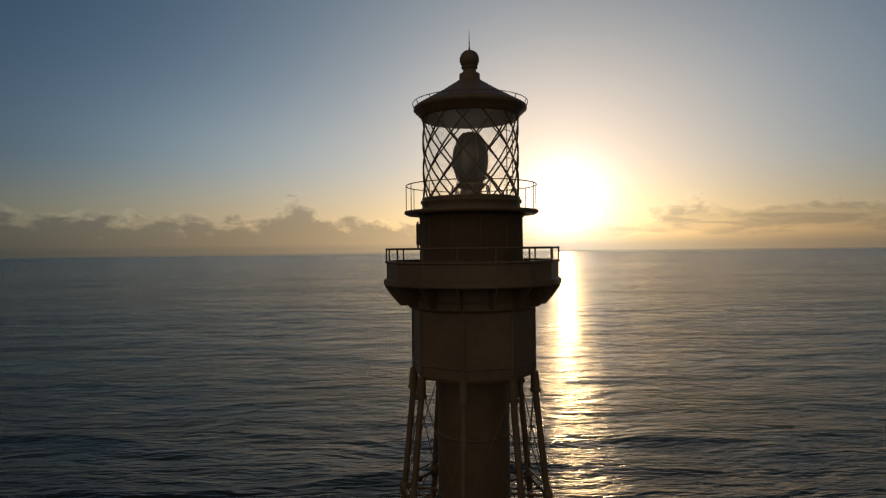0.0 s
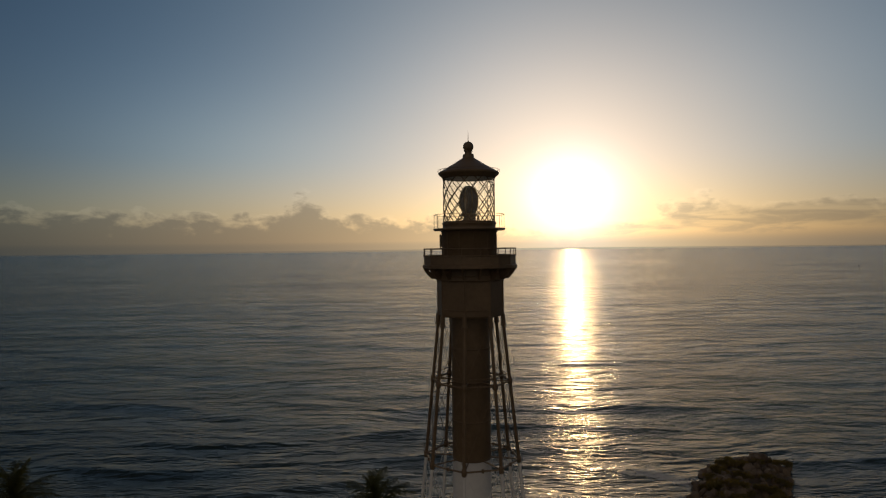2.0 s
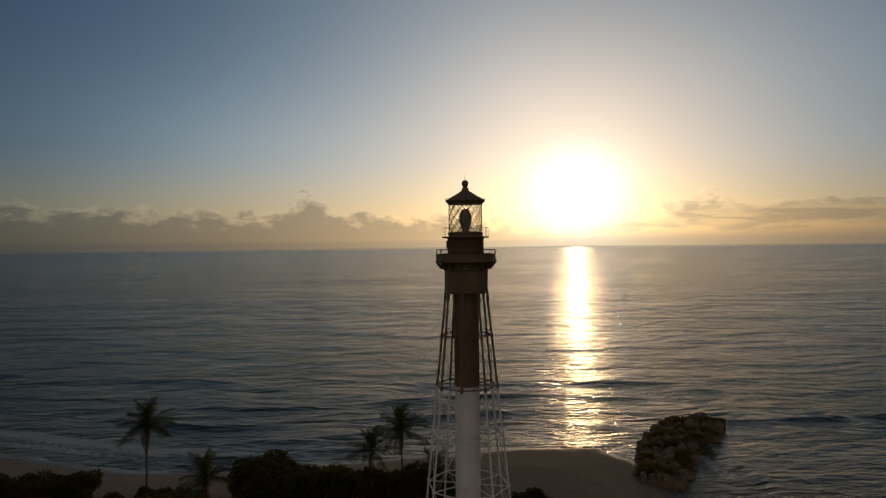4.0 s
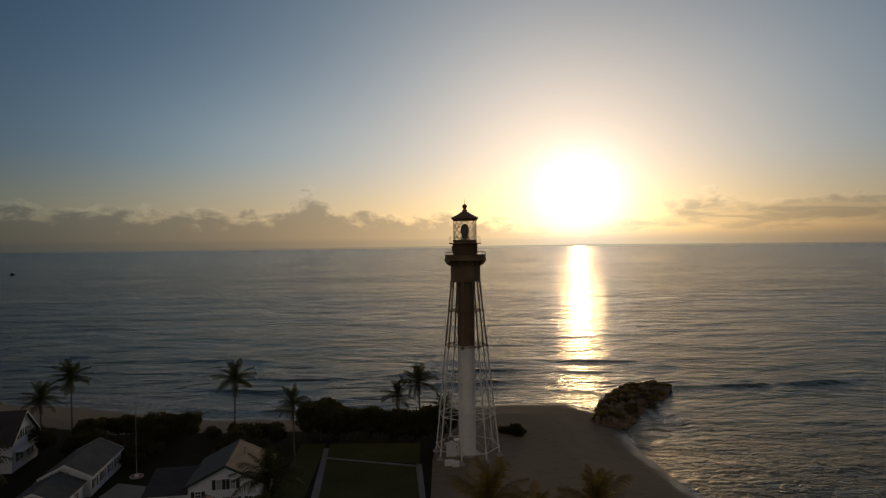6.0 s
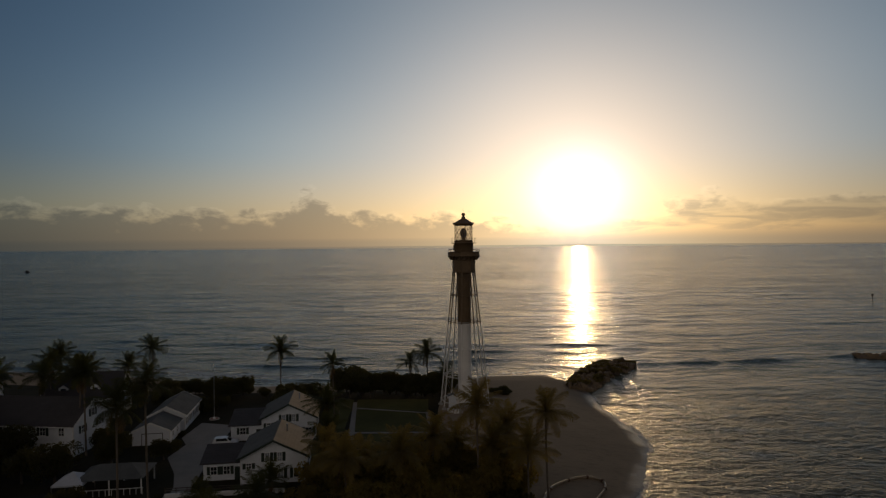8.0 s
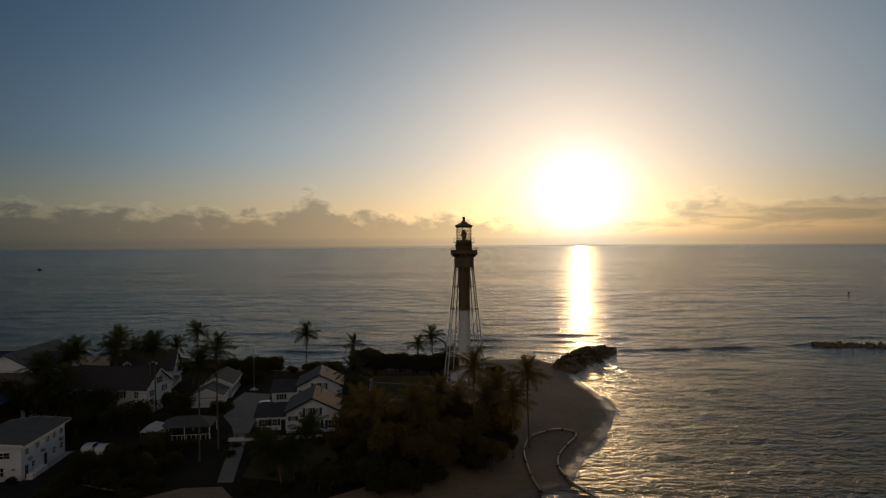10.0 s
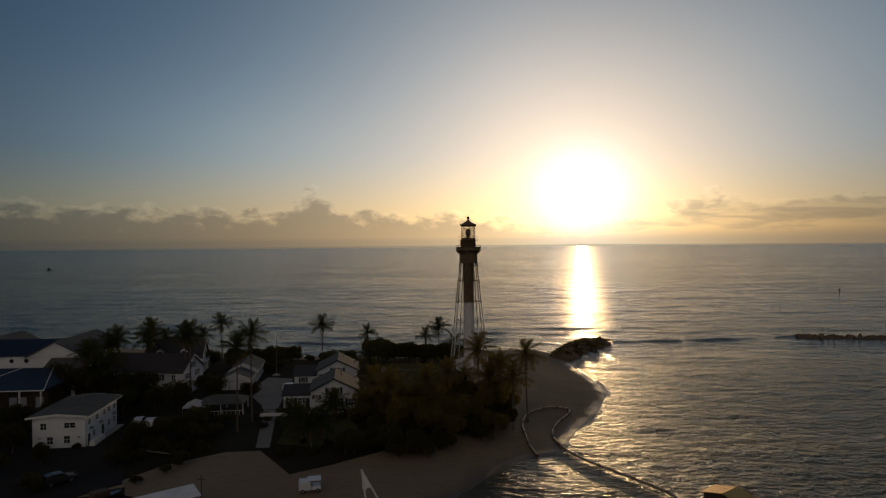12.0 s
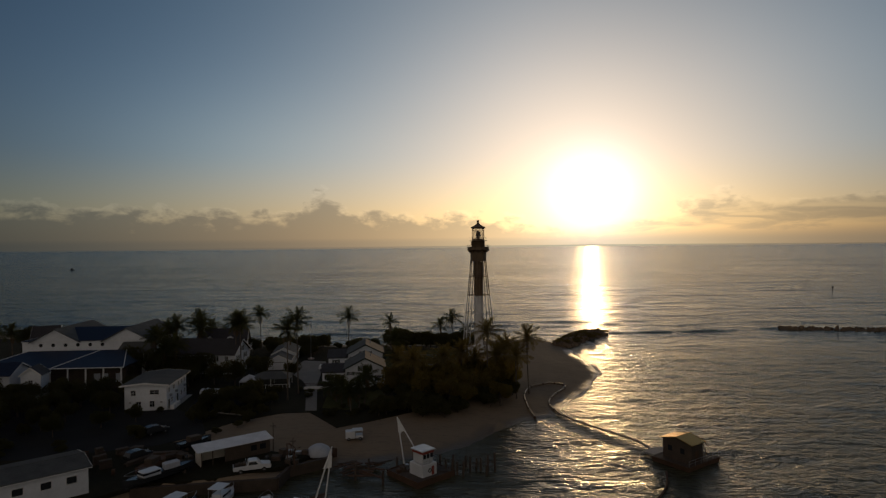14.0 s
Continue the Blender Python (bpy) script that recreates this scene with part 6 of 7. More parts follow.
ROCKS = [rock_mesh(s) for s in range(6)]


def jetty(label, line, width, height, count, seed, s0, s1, flare=0.75):
    r = random.Random(seed)
    t = thing("jetty", label, "jetty", m=pose(line[0][0], line[0][1], 0))
    o = Vector((line[0][0], line[0][1], 0))
    lengths = [math.hypot(b[0] - a[0], b[1] - a[1]) for a, b in zip(line, line[1:])]
    total = sum(lengths)

    def swell(f):
        # widens along its run, then closes to a rounded head
        return (1 + (flare - 1) * f) * (1 - 0.5 * max(0.0, (f - 0.66) / 0.34) ** 2)

    for i in range(count):
        s = (i + r.random()) / count * total
        for (a, b), ln in zip(zip(line, line[1:]), lengths):
            if s <= ln:
                break
            s -= ln
        f = min(1, s / ln)
        d = Vector((b[0] - a[0], b[1] - a[1], 0)).normalized()
        off = r.uniform(-1, 1)
        wd = width * swell(i / count)
        p = Vector((a[0] + (b[0] - a[0]) * f, a[1] + (b[1] - a[1]) * f, 0)) + Vector((-d.y, d.x, 0)) * off * wd / 2
        k = r.uniform(s0, s1)
        p.z = height * (1 - abs(off) ** 1.6) * r.uniform(0.75, 1.05) - 0.25 * k
        ob = new("rock", ROCKS[r.randrange(6)])
        ob.parent = t
        ob.matrix_basis = Matrix.Translation(p - o) @ Euler((r.uniform(0, 3), r.uniform(0, 3), r.uniform(0, 6))).to_matrix().to_4x4() @ Matrix.Diagonal((k * r.uniform(0.8, 1.3), k, k * r.uniform(0.8, 1.1), 1))
    # rubble core under the boulders: flat-topped, widening with the flare
    q = Mesh()
    ring, run = [], 0.0
    for i, p in enumerate(line):
        a, b = line[max(0, i - 1)], line[min(len(line) - 1, i + 1)]
        d = Vector((b[0] - a[0], b[1] - a[1], 0)).normalized()
        nrm = Vector((-d.y, d.x, 0)) * width * swell(run / total) / 2
        P = Vector((p[0], p[1], 0)) - o
        ring.append([P - nrm * 1.1 + Vector((0, 0, -1)), P - nrm * 0.55 + Vector((0, 0, height * 0.40)), P + Vector((0, 0, height * 0.62)), P + nrm * 0.55 + Vector((0, 0, height * 0.40)), P + nrm * 1.1 + Vector((0, 0, -1))])
        if i < len(lengths):
            run += lengths[i]
    for r0, r1 in zip(ring, ring[1:]):
        for k in range(4):
            q.poly([r0[k], r1[k], r1[k + 1], r0[k + 1]])
    q.poly(ring[0])
    q.poly(ring[-1][::-1])
    part("core", q, ROCK, t)
    return t


jetty("rough jetty of piled dark boulders at the beach end", [(30.5, 21), (35.5, 31), (40.5, 41), (46.5, 49), (53.5, 55.5)], 8.4, 1.8, 298, 5, 0.5, 1.25, 1.75)
jetty("low far breakwater of dark boulders across the inlet", [(133, 64), (155, 59), (200, 50), (290, 34)], 6.0, 1.0, 280, 6, 0.8, 1.5)

# jetty scrub: leaf colour raised and warmed to carry the glare seen there
GLARE_SCRUB_LEAF = leaf_material("scrub_leaf_in_glare", (0.120, 0.098, 0.040), thin=0.55)
GLARE_SCRUB_CROWNS = [leaf_cloud(lumps_for(s, 9, 1.9, 1.7, 1.3), 170, 0.10, s, GLARE_SCRUB_LEAF) for s in (51, 52, 53)]
jr = random.Random(9)
for i in range(64):
    f = jr.random()
    side = jr.uniform(-0.85, 0.85)
    x, y = 31 + 16.5 * f + 5.5 * f * f + side * (3.0 + 5.0 * f) * (1 - 0.6 * max(0.0, (f - 0.66) / 0.34) ** 2), 22 + 34.5 * f - side * 1.8 + jr.uniform(-0.8, 0.8)
    plant("shrub", "dark scrubby bush among the jetty boulders", "shrub", "bushes on the jetty", GLARE_SCRUB_CROWNS, None, x, y, 0.25 + 1.0 * (1 - side * side), jr.uniform(0.4, 1.0), 900 + i)

# ---------------------------------------------------------------- floating pipe
pipe_line = [(9.5, -70.1), (8.7, -65), (8.6, -60), (9.0, -54), (11.2, -47.5), (14.9, -43.4), (18.3, -41.8), (20.6, -42.6), (20.2, -45.4), (17.6, -49.8), (15.2, -55), (14.2, -60), (14.6, -64.5), (16.5, -70.0), (19.5, -75.4), (23.5, -81.0), (27.1, -86.6), (28.2, -92.5)]


def smooth_line(pts, per):
    out = []
    for i in range(len(pts) - 1):
        p0, p1, p2, p3 = (Vector(pts[max(0, min(len(pts) - 1, i + k))]) for k in (-1, 0, 1, 2))
        for j in range(per):
            t = j / per
            out.append(0.5 * ((2 * p1) + (p2 - p0) * t + (2 * p0 - 5 * p1 + 4 * p2 - p3) * t * t + (3 * p1 - p0 - 3 * p2 + p3) * t ** 3))
    return out + [Vector(pts[-1])]


PIPE = material("stained_plastic_pipe", (0.24, 0.19, 0.13), 0.45, 0, 0.3, 4.0, 0.8, 0.1)
pl = smooth_line(pipe_line, 6)
pl3 = [(p.x, p.y, max(0.12, ground_at(p.x, p.y)) + 0.22) for p in pl]
boom = thing("dredge_pipe", "long curved pale floating pipe on the shore and water", "pipe", m=pose(0, 0, 0))
for i in range(0, len(pl3) - 6, 6):
    q = Mesh()
    q.tube(pl3[i:i + 7], 0.21, 10)
    part("pipe_section", q, PIPE, boom)
    q = Mesh()
    d = (Vector(pl3[i + 1]) - Vector(pl3[i])).normalized() * 0.16
    q.tube([Vector(pl3[i]) - d, Vector(pl3[i]) + d], 0.29, 10)
    part("flange", q, RUST, boom)
pl2 = smooth_line([(27.3, -101.5), (25.0, -108), (21.0, -114), (15.0, -121), (11, -128)], 6)
hose = thing("floating_hose", "thin rusty floating hose trailing from the dredge", "hose", m=pose(0, 0, 0))
q = Mesh()
q.tube([(p.x, p.y, 0.18) for p in pl2], 0.16, 8)
part("hose", q, RUST, hose)

BRIGHT_ROOF = material("smooth_tan_metal_roof", (0.60, 0.34, 0.08), 0.3, 0.9, 0.12, 2.0, 0.4, 0.0)
# ---------------------------------------------------------------- boats, barges and quay


def hull(q, length, beam, depth, sheer=0.35, bow=0.4, n=14):
    """A boat's hull with a pointed bow towards +x."""
    rows = []
    for i in range(n + 1):
        f = i / n
        x = -length / 2 + length * f
        b = beam / 2 * (1 - max(0, (f - (1 - bow)) / bow) ** 2.0) * (0.86 + 0.14 * min(1, f * 4))
        z = sheer * f ** 2
        rows.append([Vector((x, -b, depth + z)), Vector((x, -b * 0.88, depth * 0.45 + z * 0.5)), Vector((x, -b * 0.35, 0.0)), Vector((x, b * 0.35, 0.0)), Vector((x, b * 0.88, depth * 0.45 + z * 0.5)), Vector((x, b, depth + z))])
    for a, b in zip(rows, rows[1:]):
        for k in range(5):
            q.poly([a[k], b[k], b[k + 1], a[k + 1]], True)
        q.poly([a[0] + Vector((0, 0.05, -0.12)), a[5] + Vector((0, -0.05, -0.12)), b[5] + Vector((0, -0.05, -0.12)), b[0] + Vector((0, 0.05, -0.12))])
    q.poly(rows[0])


def motor_boat(label, m, length, beam, dark=False, top=True):
    t = thing("motor_boat", label, "boat", m=m)
    q = Mesh()
    hull(q, length, beam, 1.2)
    part("hull", q, CAR_DARK if dark else CAR_WHITE, t)
    q = Mesh()
    q.block(-length * 0.12, length * 0.2, -beam * 0.33, beam * 0.33, 1.1, 2.0, 0.12)
    cabin = part("cabin", q, CAR_WHITE, t)
    q = Mesh()
    q.box(-length * 0.10, length * 0.205, -beam * 0.335, beam * 0.335, 1.55, 1.88)
    part("cabin_window", q, DARK_PANE, cabin)
    if top:
        q = Mesh()
        q.block(-length * 0.22, length * 0.14, -beam * 0.4, beam * 0.4, 3.0, 3.1, 0.05)
        roof = part("hard_top", q, CAR_WHITE, t)
        for sx in (-0.2, 0.12):
            for sy in (-0.36, 0.36):
                q = Mesh()
                q.tube([(length * sx, beam * sy, 1.2), (length * sx, beam * sy, 3.02)], 0.035, 6)
                part("pole", q, STEEL, roof)
    q = Mesh()
    pts = [(length * f - length / 2, s * beam / 2 * 0.92 * (1 - max(0, (f - 0.6) / 0.4) ** 2), 1.85 + 0.35 * f * f) for s in (-1,) for f in (0.5, 0.65, 0.8, 0.92, 0.99)]
    q.tube(pts, 0.025, 5)
    q.tube([(x, -y, z) for x, y, z in pts], 0.025, 5)
    part("bow_rail", q, STEEL, t)
    return t


motor_boat("dark motor boat with a pale cabin standing ashore on the quay", pose(-55.6, -110.0, 2.06, 0, 0, 236), 9.0, 3.0, True, False)
motor_boat("open motor boat with a hard top moored at the quay", pose(-43.5, -113.5, -0.25, 0, 0, 80), 7.5, 2.7)
motor_boat("small open boat moored beside the quay", pose(-36.0, -116.0, -0.25, 0, 0, 95), 6.0, 2.3, False, False)
motor_boat("dark motor boat moored in the basin", pose(-48.5, -117.0, -0.25, 0, 0, 70), 8.0, 2.8, True, True)

# flagpole in a small round bed at the head of the driveway
fp = thing("flagpole", "tall thin grey flagpole with a ball top in a round bed", "flagpole", m=pose(-54.4, -9.3, 2.1))
q = Mesh()
q.tube([(0, 0, 0), (0, 0, 5), (0, 0, 11.6)], [0.075, 0.055, 0.032], 10)
part("shaft", q, STEEL, fp)
q = Mesh()
q.lathe([(0.02, 11.56), (0.08, 11.62), (0.10, 11.69), (0.07, 11.76), (0.0, 11.79)], 12)
part("finial", q, BRASS, fp)
q = Mesh()
q.lathe([(0.0, 0.55), (0.16, 0.5), (0.22, 0.3), (0.36, 0.22), (0.40, 0.0)], 14)
part("socket", q, TRIM_WHITE, fp)
q = Mesh()
q.tube([(0.14, 0, 1.2), (0.12, 0.01, 6.0), (0.06, 0, 11.5)], 0.012, 4)
part("halyard", q, STEEL, fp)
bed = thing("flower_bed", "round bed of red-brown mulch with a pale kerb", "flower bed", m=pose(-54.4, -9.3, 2.06))
q = Mesh()
q.lathe([(1.05, 0.0), (1.05, 0.22), (1.0, 0.26), (0.9, 0.26), (0.86, 0.2), (0.86, 0.0)], 28)
part("kerb", q, CONCRETE, bed)
q = Mesh()
q.lathe([(0.86, 0.14), (0.6, 0.18), (0.3, 0.20), (0.0, 0.21)], 24)
part("mulch", q, RED_PAINT, bed, "red-brown bark mulch")

cover = thing("covered_boat", "boat under a pale rounded cover beside the quay", "boat", m=pose(-32.6, -95.6, float(land_height(np.array([-32.6]), np.array([-95.6]))[0]) - 0.1, 0, 0, 15))
q = Mesh()
q.lathe([(2.3, 0.9), (2.15, 1.5), (1.7, 2.05), (1.0, 2.45), (0.0, 2.6)], 20)
part("cover", q, TARP, cover)
q = Mesh()
hull(q, 6.5, 2.6, 1.2)
part("hull", q, RUST, cover)

# crane barge with white wheelhouse
cb = thing("crane_barge", "square work barge with a white wheelhouse and lattice boom", "barge", m=pose(-13.9, -102.4, 0, 0, 0, 43))
q = Mesh()
q.block(-4.1, 4.1, -4.1, 4.1, -0.6, 0.75, 0.1)
part("hull", q, RUST, cb)
q = Mesh()
q.box(-3.95, 3.95, -3.95, 3.95, 0.755, 0.80)
part("deck", q, DARK_WOOD, cb)
for s in (-1, 1):
    q = Mesh()
    q.box(-4.1, 4.1, s * 4.02 - 0.08, s * 4.02 + 0.08, 0.75, 1.0)
    part("bulwark", q, RUST, cb)
    q = Mesh()
    q.box(s * 4.02 - 0.08, s * 4.02 + 0.08, -3.94, 3.94, 0.75, 1.0)
    part("bulwark", q, RUST, cb)
q = Mesh()
q.block(-2.0, 1.2, -2.8, 0.6, 0.8, 2.75, 0.12)
dh = part("deck_house", q, CAR_WHITE, cb, "white steel deck house")
q = Mesh()
q.block(-1.55, 0.75, -2.35, 0.15, 2.85, 4.35, 0.1)
wheelhouse = part("wheelhouse", q, CAR_WHITE, cb, "white wheelhouse with a red band")
q = Mesh()
for a in ((-1.62, 0.82, -2.42, -2.34), (-1.62, 0.82, 0.14, 0.22)):
    q.box(a[0], a[1], a[2], a[3], 4.36, 4.85)
for a in ((-1.62, -1.54), (0.74, 0.82)):
    q.box(a[0], a[1], -2.33, 0.13, 4.36, 4.85)
part("red_band", q, RED_PAINT, wheelhouse, "faded red band")
for i in range(3):
    q = Mesh()
    y = -2.1 + i * 0.75
    q.box(0.752, 0.79, y, y + 0.55, 3.6, 4.3)
    part("pane", q, DARK_PANE, wheelhouse)
    q = Mesh()
    x = -1.4 + i * 0.75
    q.box(x, x + 0.55, -2.39, -2.352, 3.6, 4.3)
    part("pane", q, DARK_PANE, wheelhouse)
q = Mesh()
q.block(-1.85, 1.05, -2.65, 0.45, 4.86, 5.0, 0.05)
part("roof", q, CAR_WHITE, wheelhouse)
q = Mesh()
for z in (3.3, 3.7):
    q.tube([(-1.95, -2.75, z), (1.15, -2.75, z), (1.15, 0.55, z)], 0.03, 5)
for p in ((-1.95, -2.75), (-0.4, -2.75), (1.15, -2.75), (1.15, -1.1), (1.15, 0.55)):
    q.tube([(p[0], p[1], 2.75), (p[0], p[1], 3.7)], 0.03, 5)
part("railing", q, STEEL, dh)
for p in ((1.24, -0.6, 1.9), (-0.4, -2.84, 1.7)):
    q = Mesh()
    q.lathe([(0.22, -0.05), (0.34, -0.05), (0.38, 0.0), (0.34, 0.05), (0.22, 0.05), (0.22, -0.05)], 16)
    part("tyre_fender", q, RUBBER, cb, m=Matrix.Translation(p) @ (pose(0, 0, 0, 0, 90, 0) if p[0] > 1 else pose(0, 0, 0, 90, 0, 0)))
q = Mesh()
q.block(0.0, 0.5, -2.86, -2.8, 0.9, 2.3, 0.0)
part("door", q, RED_PAINT, dh)


def lattice(parent, foot_a, foot_b, tip):
    A, B, T = Vector(foot_a), Vector(foot_b), Vector(tip)
    for a in (A, B):
        q = Mesh()
        q.tube([a, a.lerp(T, 0.6), T], [0.13, 0.12, 0.09], 6)
        part("boom_leg", q, TRIM_WHITE, parent)
    for i in range(5):
        f, g = 0.62 + i * 0.07, 0.66 + i * 0.07
        q = Mesh()
        q.tube([A.lerp(T, f), B.lerp(T, g)], 0.05, 5)
        q.tube([A.lerp(T, g), B.lerp(T, f)], 0.04, 5)
        part("boom_lacing", q, ROOF_TIN, parent)
    # solid head plate of the boom
    mid_p = A.lerp(T, 0.62).lerp(B.lerp(T, 0.62), 0.5)
    side = parent.matrix_basis.inverted().to_3x3() @ Vector((0.62, 0, 0.1))
    back = parent.matrix_basis.inverted().to_3x3() @ Vector((0, 0.12, 0))
    q = Mesh()
    q.faces([mid_p - side, mid_p + side, T, mid_p - side + back, mid_p + side + back, T + back], [(0, 1, 2), (3, 5, 4), (0, 3, 4, 1), (1, 4, 5, 2), (2, 5, 3, 0)])
    part("head_plate", q, TRIM_WHITE, parent, "white triangular boom head")


inv = cb.matrix_basis.inverted()
lattice(cb, inv @ Vector((-16.9, -99.6, 0.9)), inv @ Vector((-15.2, -99.4, 3.8)), inv @ Vector((-18.1, -99.2, 8.9)))
for i in range(4):
    q = Mesh()
    q.block(-3.4 + 0.9 * i, -2.8 + 0.9 * i, 1.6, 2.4 + 0.3 * (i % 2), 0.8, 1.3 + 0.2 * (i % 3), 0.05)
    part("deck_gear", q, (RUST, DARK_WOOD, STEEL)[i % 3], cb)

# second work boat nearer the basin
wb = thing("work_boat", "low work boat with a white lattice boom", "boat", m=pose(-29.5, -118.0, -0.2, 0, 0, 70))
q = Mesh()
hull(q, 11, 3.8, 1.3)
part("hull", q, RUST, wb)
q = Mesh()
q.block(-3.5, -0.8, -1.2, 1.2, 1.2, 3.3, 0.1)
part("wheelhouse", q, CAR_WHITE, wb)
inv = wb.matrix_basis.inverted()
lattice(wb, inv @ Vector((-28.4, -117.5, 1.6)), inv @ Vector((-26.9, -117.2, 1.6)), inv @ Vector((-25.9, -116.5, 9.6)))

# dredge: a blunt hull with a tall gabled deck house, a pale foredeck and a gantry aft
dr = thing("dredge", "small dredge barge with a gabled deck house, one roof slope sunlit", "barge", m=pose(31.6, -97.2, 0, 0, 0, -54))
q = Mesh()
q.faces([(-3.6, -3.0, -0.6), (3.2, -3.0, -0.6), (3.2, 5.6, -0.6), (-3.6, 5.6, -0.6), (-3.9, -3.4, 0.85), (3.5, -3.4, 0.85), (3.5, 6.0, 0.85), (-3.9, 6.0, 0.85)],
        [(0, 3, 2, 1), (4, 5, 6, 7), (0, 1, 5, 4), (1, 2, 6, 5), (2, 3, 7, 6), (3, 0, 4, 7)])
part("hull", q, RUST, dr)
q = Mesh()
q.box(-3.75, 3.35, -3.25, 5.85, 0.855, 0.90)
part("deck", q, DARK_WOOD, dr)
q = Mesh()
q.faces([(-7.2, -1.4, 0.15), (-3.92, -2.4, 0.5), (-3.92, 3.4, 0.5), (-7.2, 2.4, 0.15), (-7.2, -1.4, 0.45), (-3.92, -2.4, 0.95), (-3.92, 3.4, 0.95), (-7.2, 2.4, 0.45)],
        [(0, 3, 2, 1), (4, 5, 6, 7), (0, 1, 5, 4), (1, 2, 6, 5), (2, 3, 7, 6), (3, 0, 4, 7)])
part("ramp", q, CONCRETE, dr, "pale flat bow ramp")
HW, HL0, HL1, EAVE, APEX = 2.75, -1.7, 1.7, 4.25, 4.9
for y0, y1 in ((HL0, HL0 + 0.12), (HL1 - 0.12, HL1)):
    q = Mesh()
    pr5 = [(-HW, 0.91), (HW, 0.91), (HW, EAVE), (0, APEX), (-HW, EAVE)]
    f0, f1 = [(x, y0, z) for x, z in pr5], [(x, y1, z) for x, z in pr5]
    q.poly(f0)
    q.poly(f1[::-1])
    for i in range(5):
        j = (i + 1) % 5
        q.poly([f0[i], f1[i], f1[j], f0[j]])
    part("gable_wall", q, DARK_WOOD, dr, "dark weathered gable wall")
for sgn in (-1, 1):
    q = Mesh()
    x0, x1 = sorted((sgn * HW, sgn * (HW - 0.12)))
    q.box(x0, x1, HL0 + 0.125, HL1 - 0.125, 0.91, EAVE)
    part("side_wall", q, DARK_WOOD, dr)
    q = Mesh()
    e, d2r = HW + 0.45, (APEX - EAVE) / HW
    za, zb = APEX + 0.04, EAVE - 0.45 * d2r + 0.04
    p = [(0, HL0 - 0.35, za), (sgn * e, HL0 - 0.35, zb), (sgn * e, HL1 + 0.35, zb), (0, HL1 + 0.35, za)]
    q.faces(p + [(x, y, z + 0.09) for x, y, z in p], [(0, 1, 2, 3), (4, 7, 6, 5), (0, 4, 5, 1), (1, 5, 6, 2), (2, 6, 7, 3), (3, 7, 4, 0)])
    slope = part("roof", q, BRIGHT_ROOF, dr, "smooth tan metal roof slope")
    for i in range(7):
        q = Mesh()
        y = HL0 - 0.2 + i * (HL1 - HL0 + 0.4) / 6
        q.tube([(0.0, y, za + 0.10), (sgn * e, y, zb + 0.10)], 0.025, 4)
        part("roof_seam", q, BRIGHT_ROOF, slope)
for x in (-1.3, 1.1):
    q = Mesh()
    q.box(x - 0.4, x + 0.4, HL0 - 0.04, HL0 - 0.005, 2.3, 3.2)
    part("pane", q, DARK_PANE, dr)
q = Mesh()
q.box(HW + 0.005, HW + 0.04, -0.5, 0.4, 0.95, 2.9)
part("door", q, RUST, dr)
for y in (2.3, 4.8):
    for sgn in (-1, 1):
        q = Mesh()
        q.tube([(sgn * 1.6, y, 0.9), (sgn * 0.5, y, 3.7)], 0.09, 6)
        part("gantry_leg", q, RUST, dr)
q = Mesh()
q.tube([(0, 2.3, 3.75), (0, 4.8, 3.75)], 0.10, 6)
q.tube([(0, 4.8, 3.75), (0.4, 7.2, 1.6)], 0.07, 6)
part("gantry_beam", q, RUST, dr)
q = Mesh()
q.lathe([(0.25, -0.5), (0.75, -0.5), (0.75, -0.42), (0.35, -0.40), (0.35, 0.40), (0.75, 0.42), (0.75, 0.5), (0.25, 0.5)], 18)
part("winch_drum", q, RUST, dr, m=pose(0.2, 3.5, 1.75, 0, 90, 0))
for i in range(6):
    q = Mesh()
    q.tube([(3.3, -3.1 + i * 1.75, 0.85), (3.3, -3.1 + i * 1.75, 1.85)], 0.035, 5)
    part("rail_post", q, STEEL, dr)
for z in (1.4, 1.85):
    q = Mesh()
    q.tube([(3.3, -3.1, z), (3.3, 5.65, z)], 0.03, 5)
    part("rail", q, STEEL, dr)

# old timber dock with piles
dock = thing("dock", "broken timber dock with upright piles", "dock", m=pose(-10, -100, 0))
pr = random.Random(5)
for x, y, h in ((-19.8, -106.6, 2.4), (-18.2, -99.8, 2.2), (-10.8, -99.6, 2.6), (-8.7, -102.8, 2.9), (-6.8, -102.9, 2.6), (-4.6, -100.4, 2.2), (-1.3, -100.9, 3.3), (-22.9, -100.5, 2.2), (-24.6, -104.5, 2.8), (-8.5, -98.8, 2.3), (-3.0, -102.6, 1.8), (-6.2, -98.6, 2.0)):
    q = Mesh()
    lean = pr.uniform(-0.15, 0.15)
    q.tube([(x + 10, y + 100, -1.5), (x + 10 + lean, y + 100, h * 0.7), (x + 10 + lean, y + 100, h)], [0.22, 0.2, 0.17], 8)
    part("mooring_post", q, DARK_WOOD, dock)
for i in range(16):
    q = Mesh()
    x = -8.9 + i * 0.52
    q.box(x + 10 - 0.22, x + 10 + 0.22, -3.0 + pr.uniform(-0.1, 0.1), -0.6 + pr.uniform(-0.15, 0.15), 0.85, 0.95 + pr.uniform(0, 0.03), pose(-8.0, 0, 0))
    part("plank", q, DARK_WOOD, dock)
for y in (-2.7, -0.9):
    q = Mesh()
    q.box(-8.0 + 1.0, 1.2, y - 0.1, y + 0.1, 0.62, 0.845)
    part("beam", q, DARK_WOOD, dock)
q = Mesh()
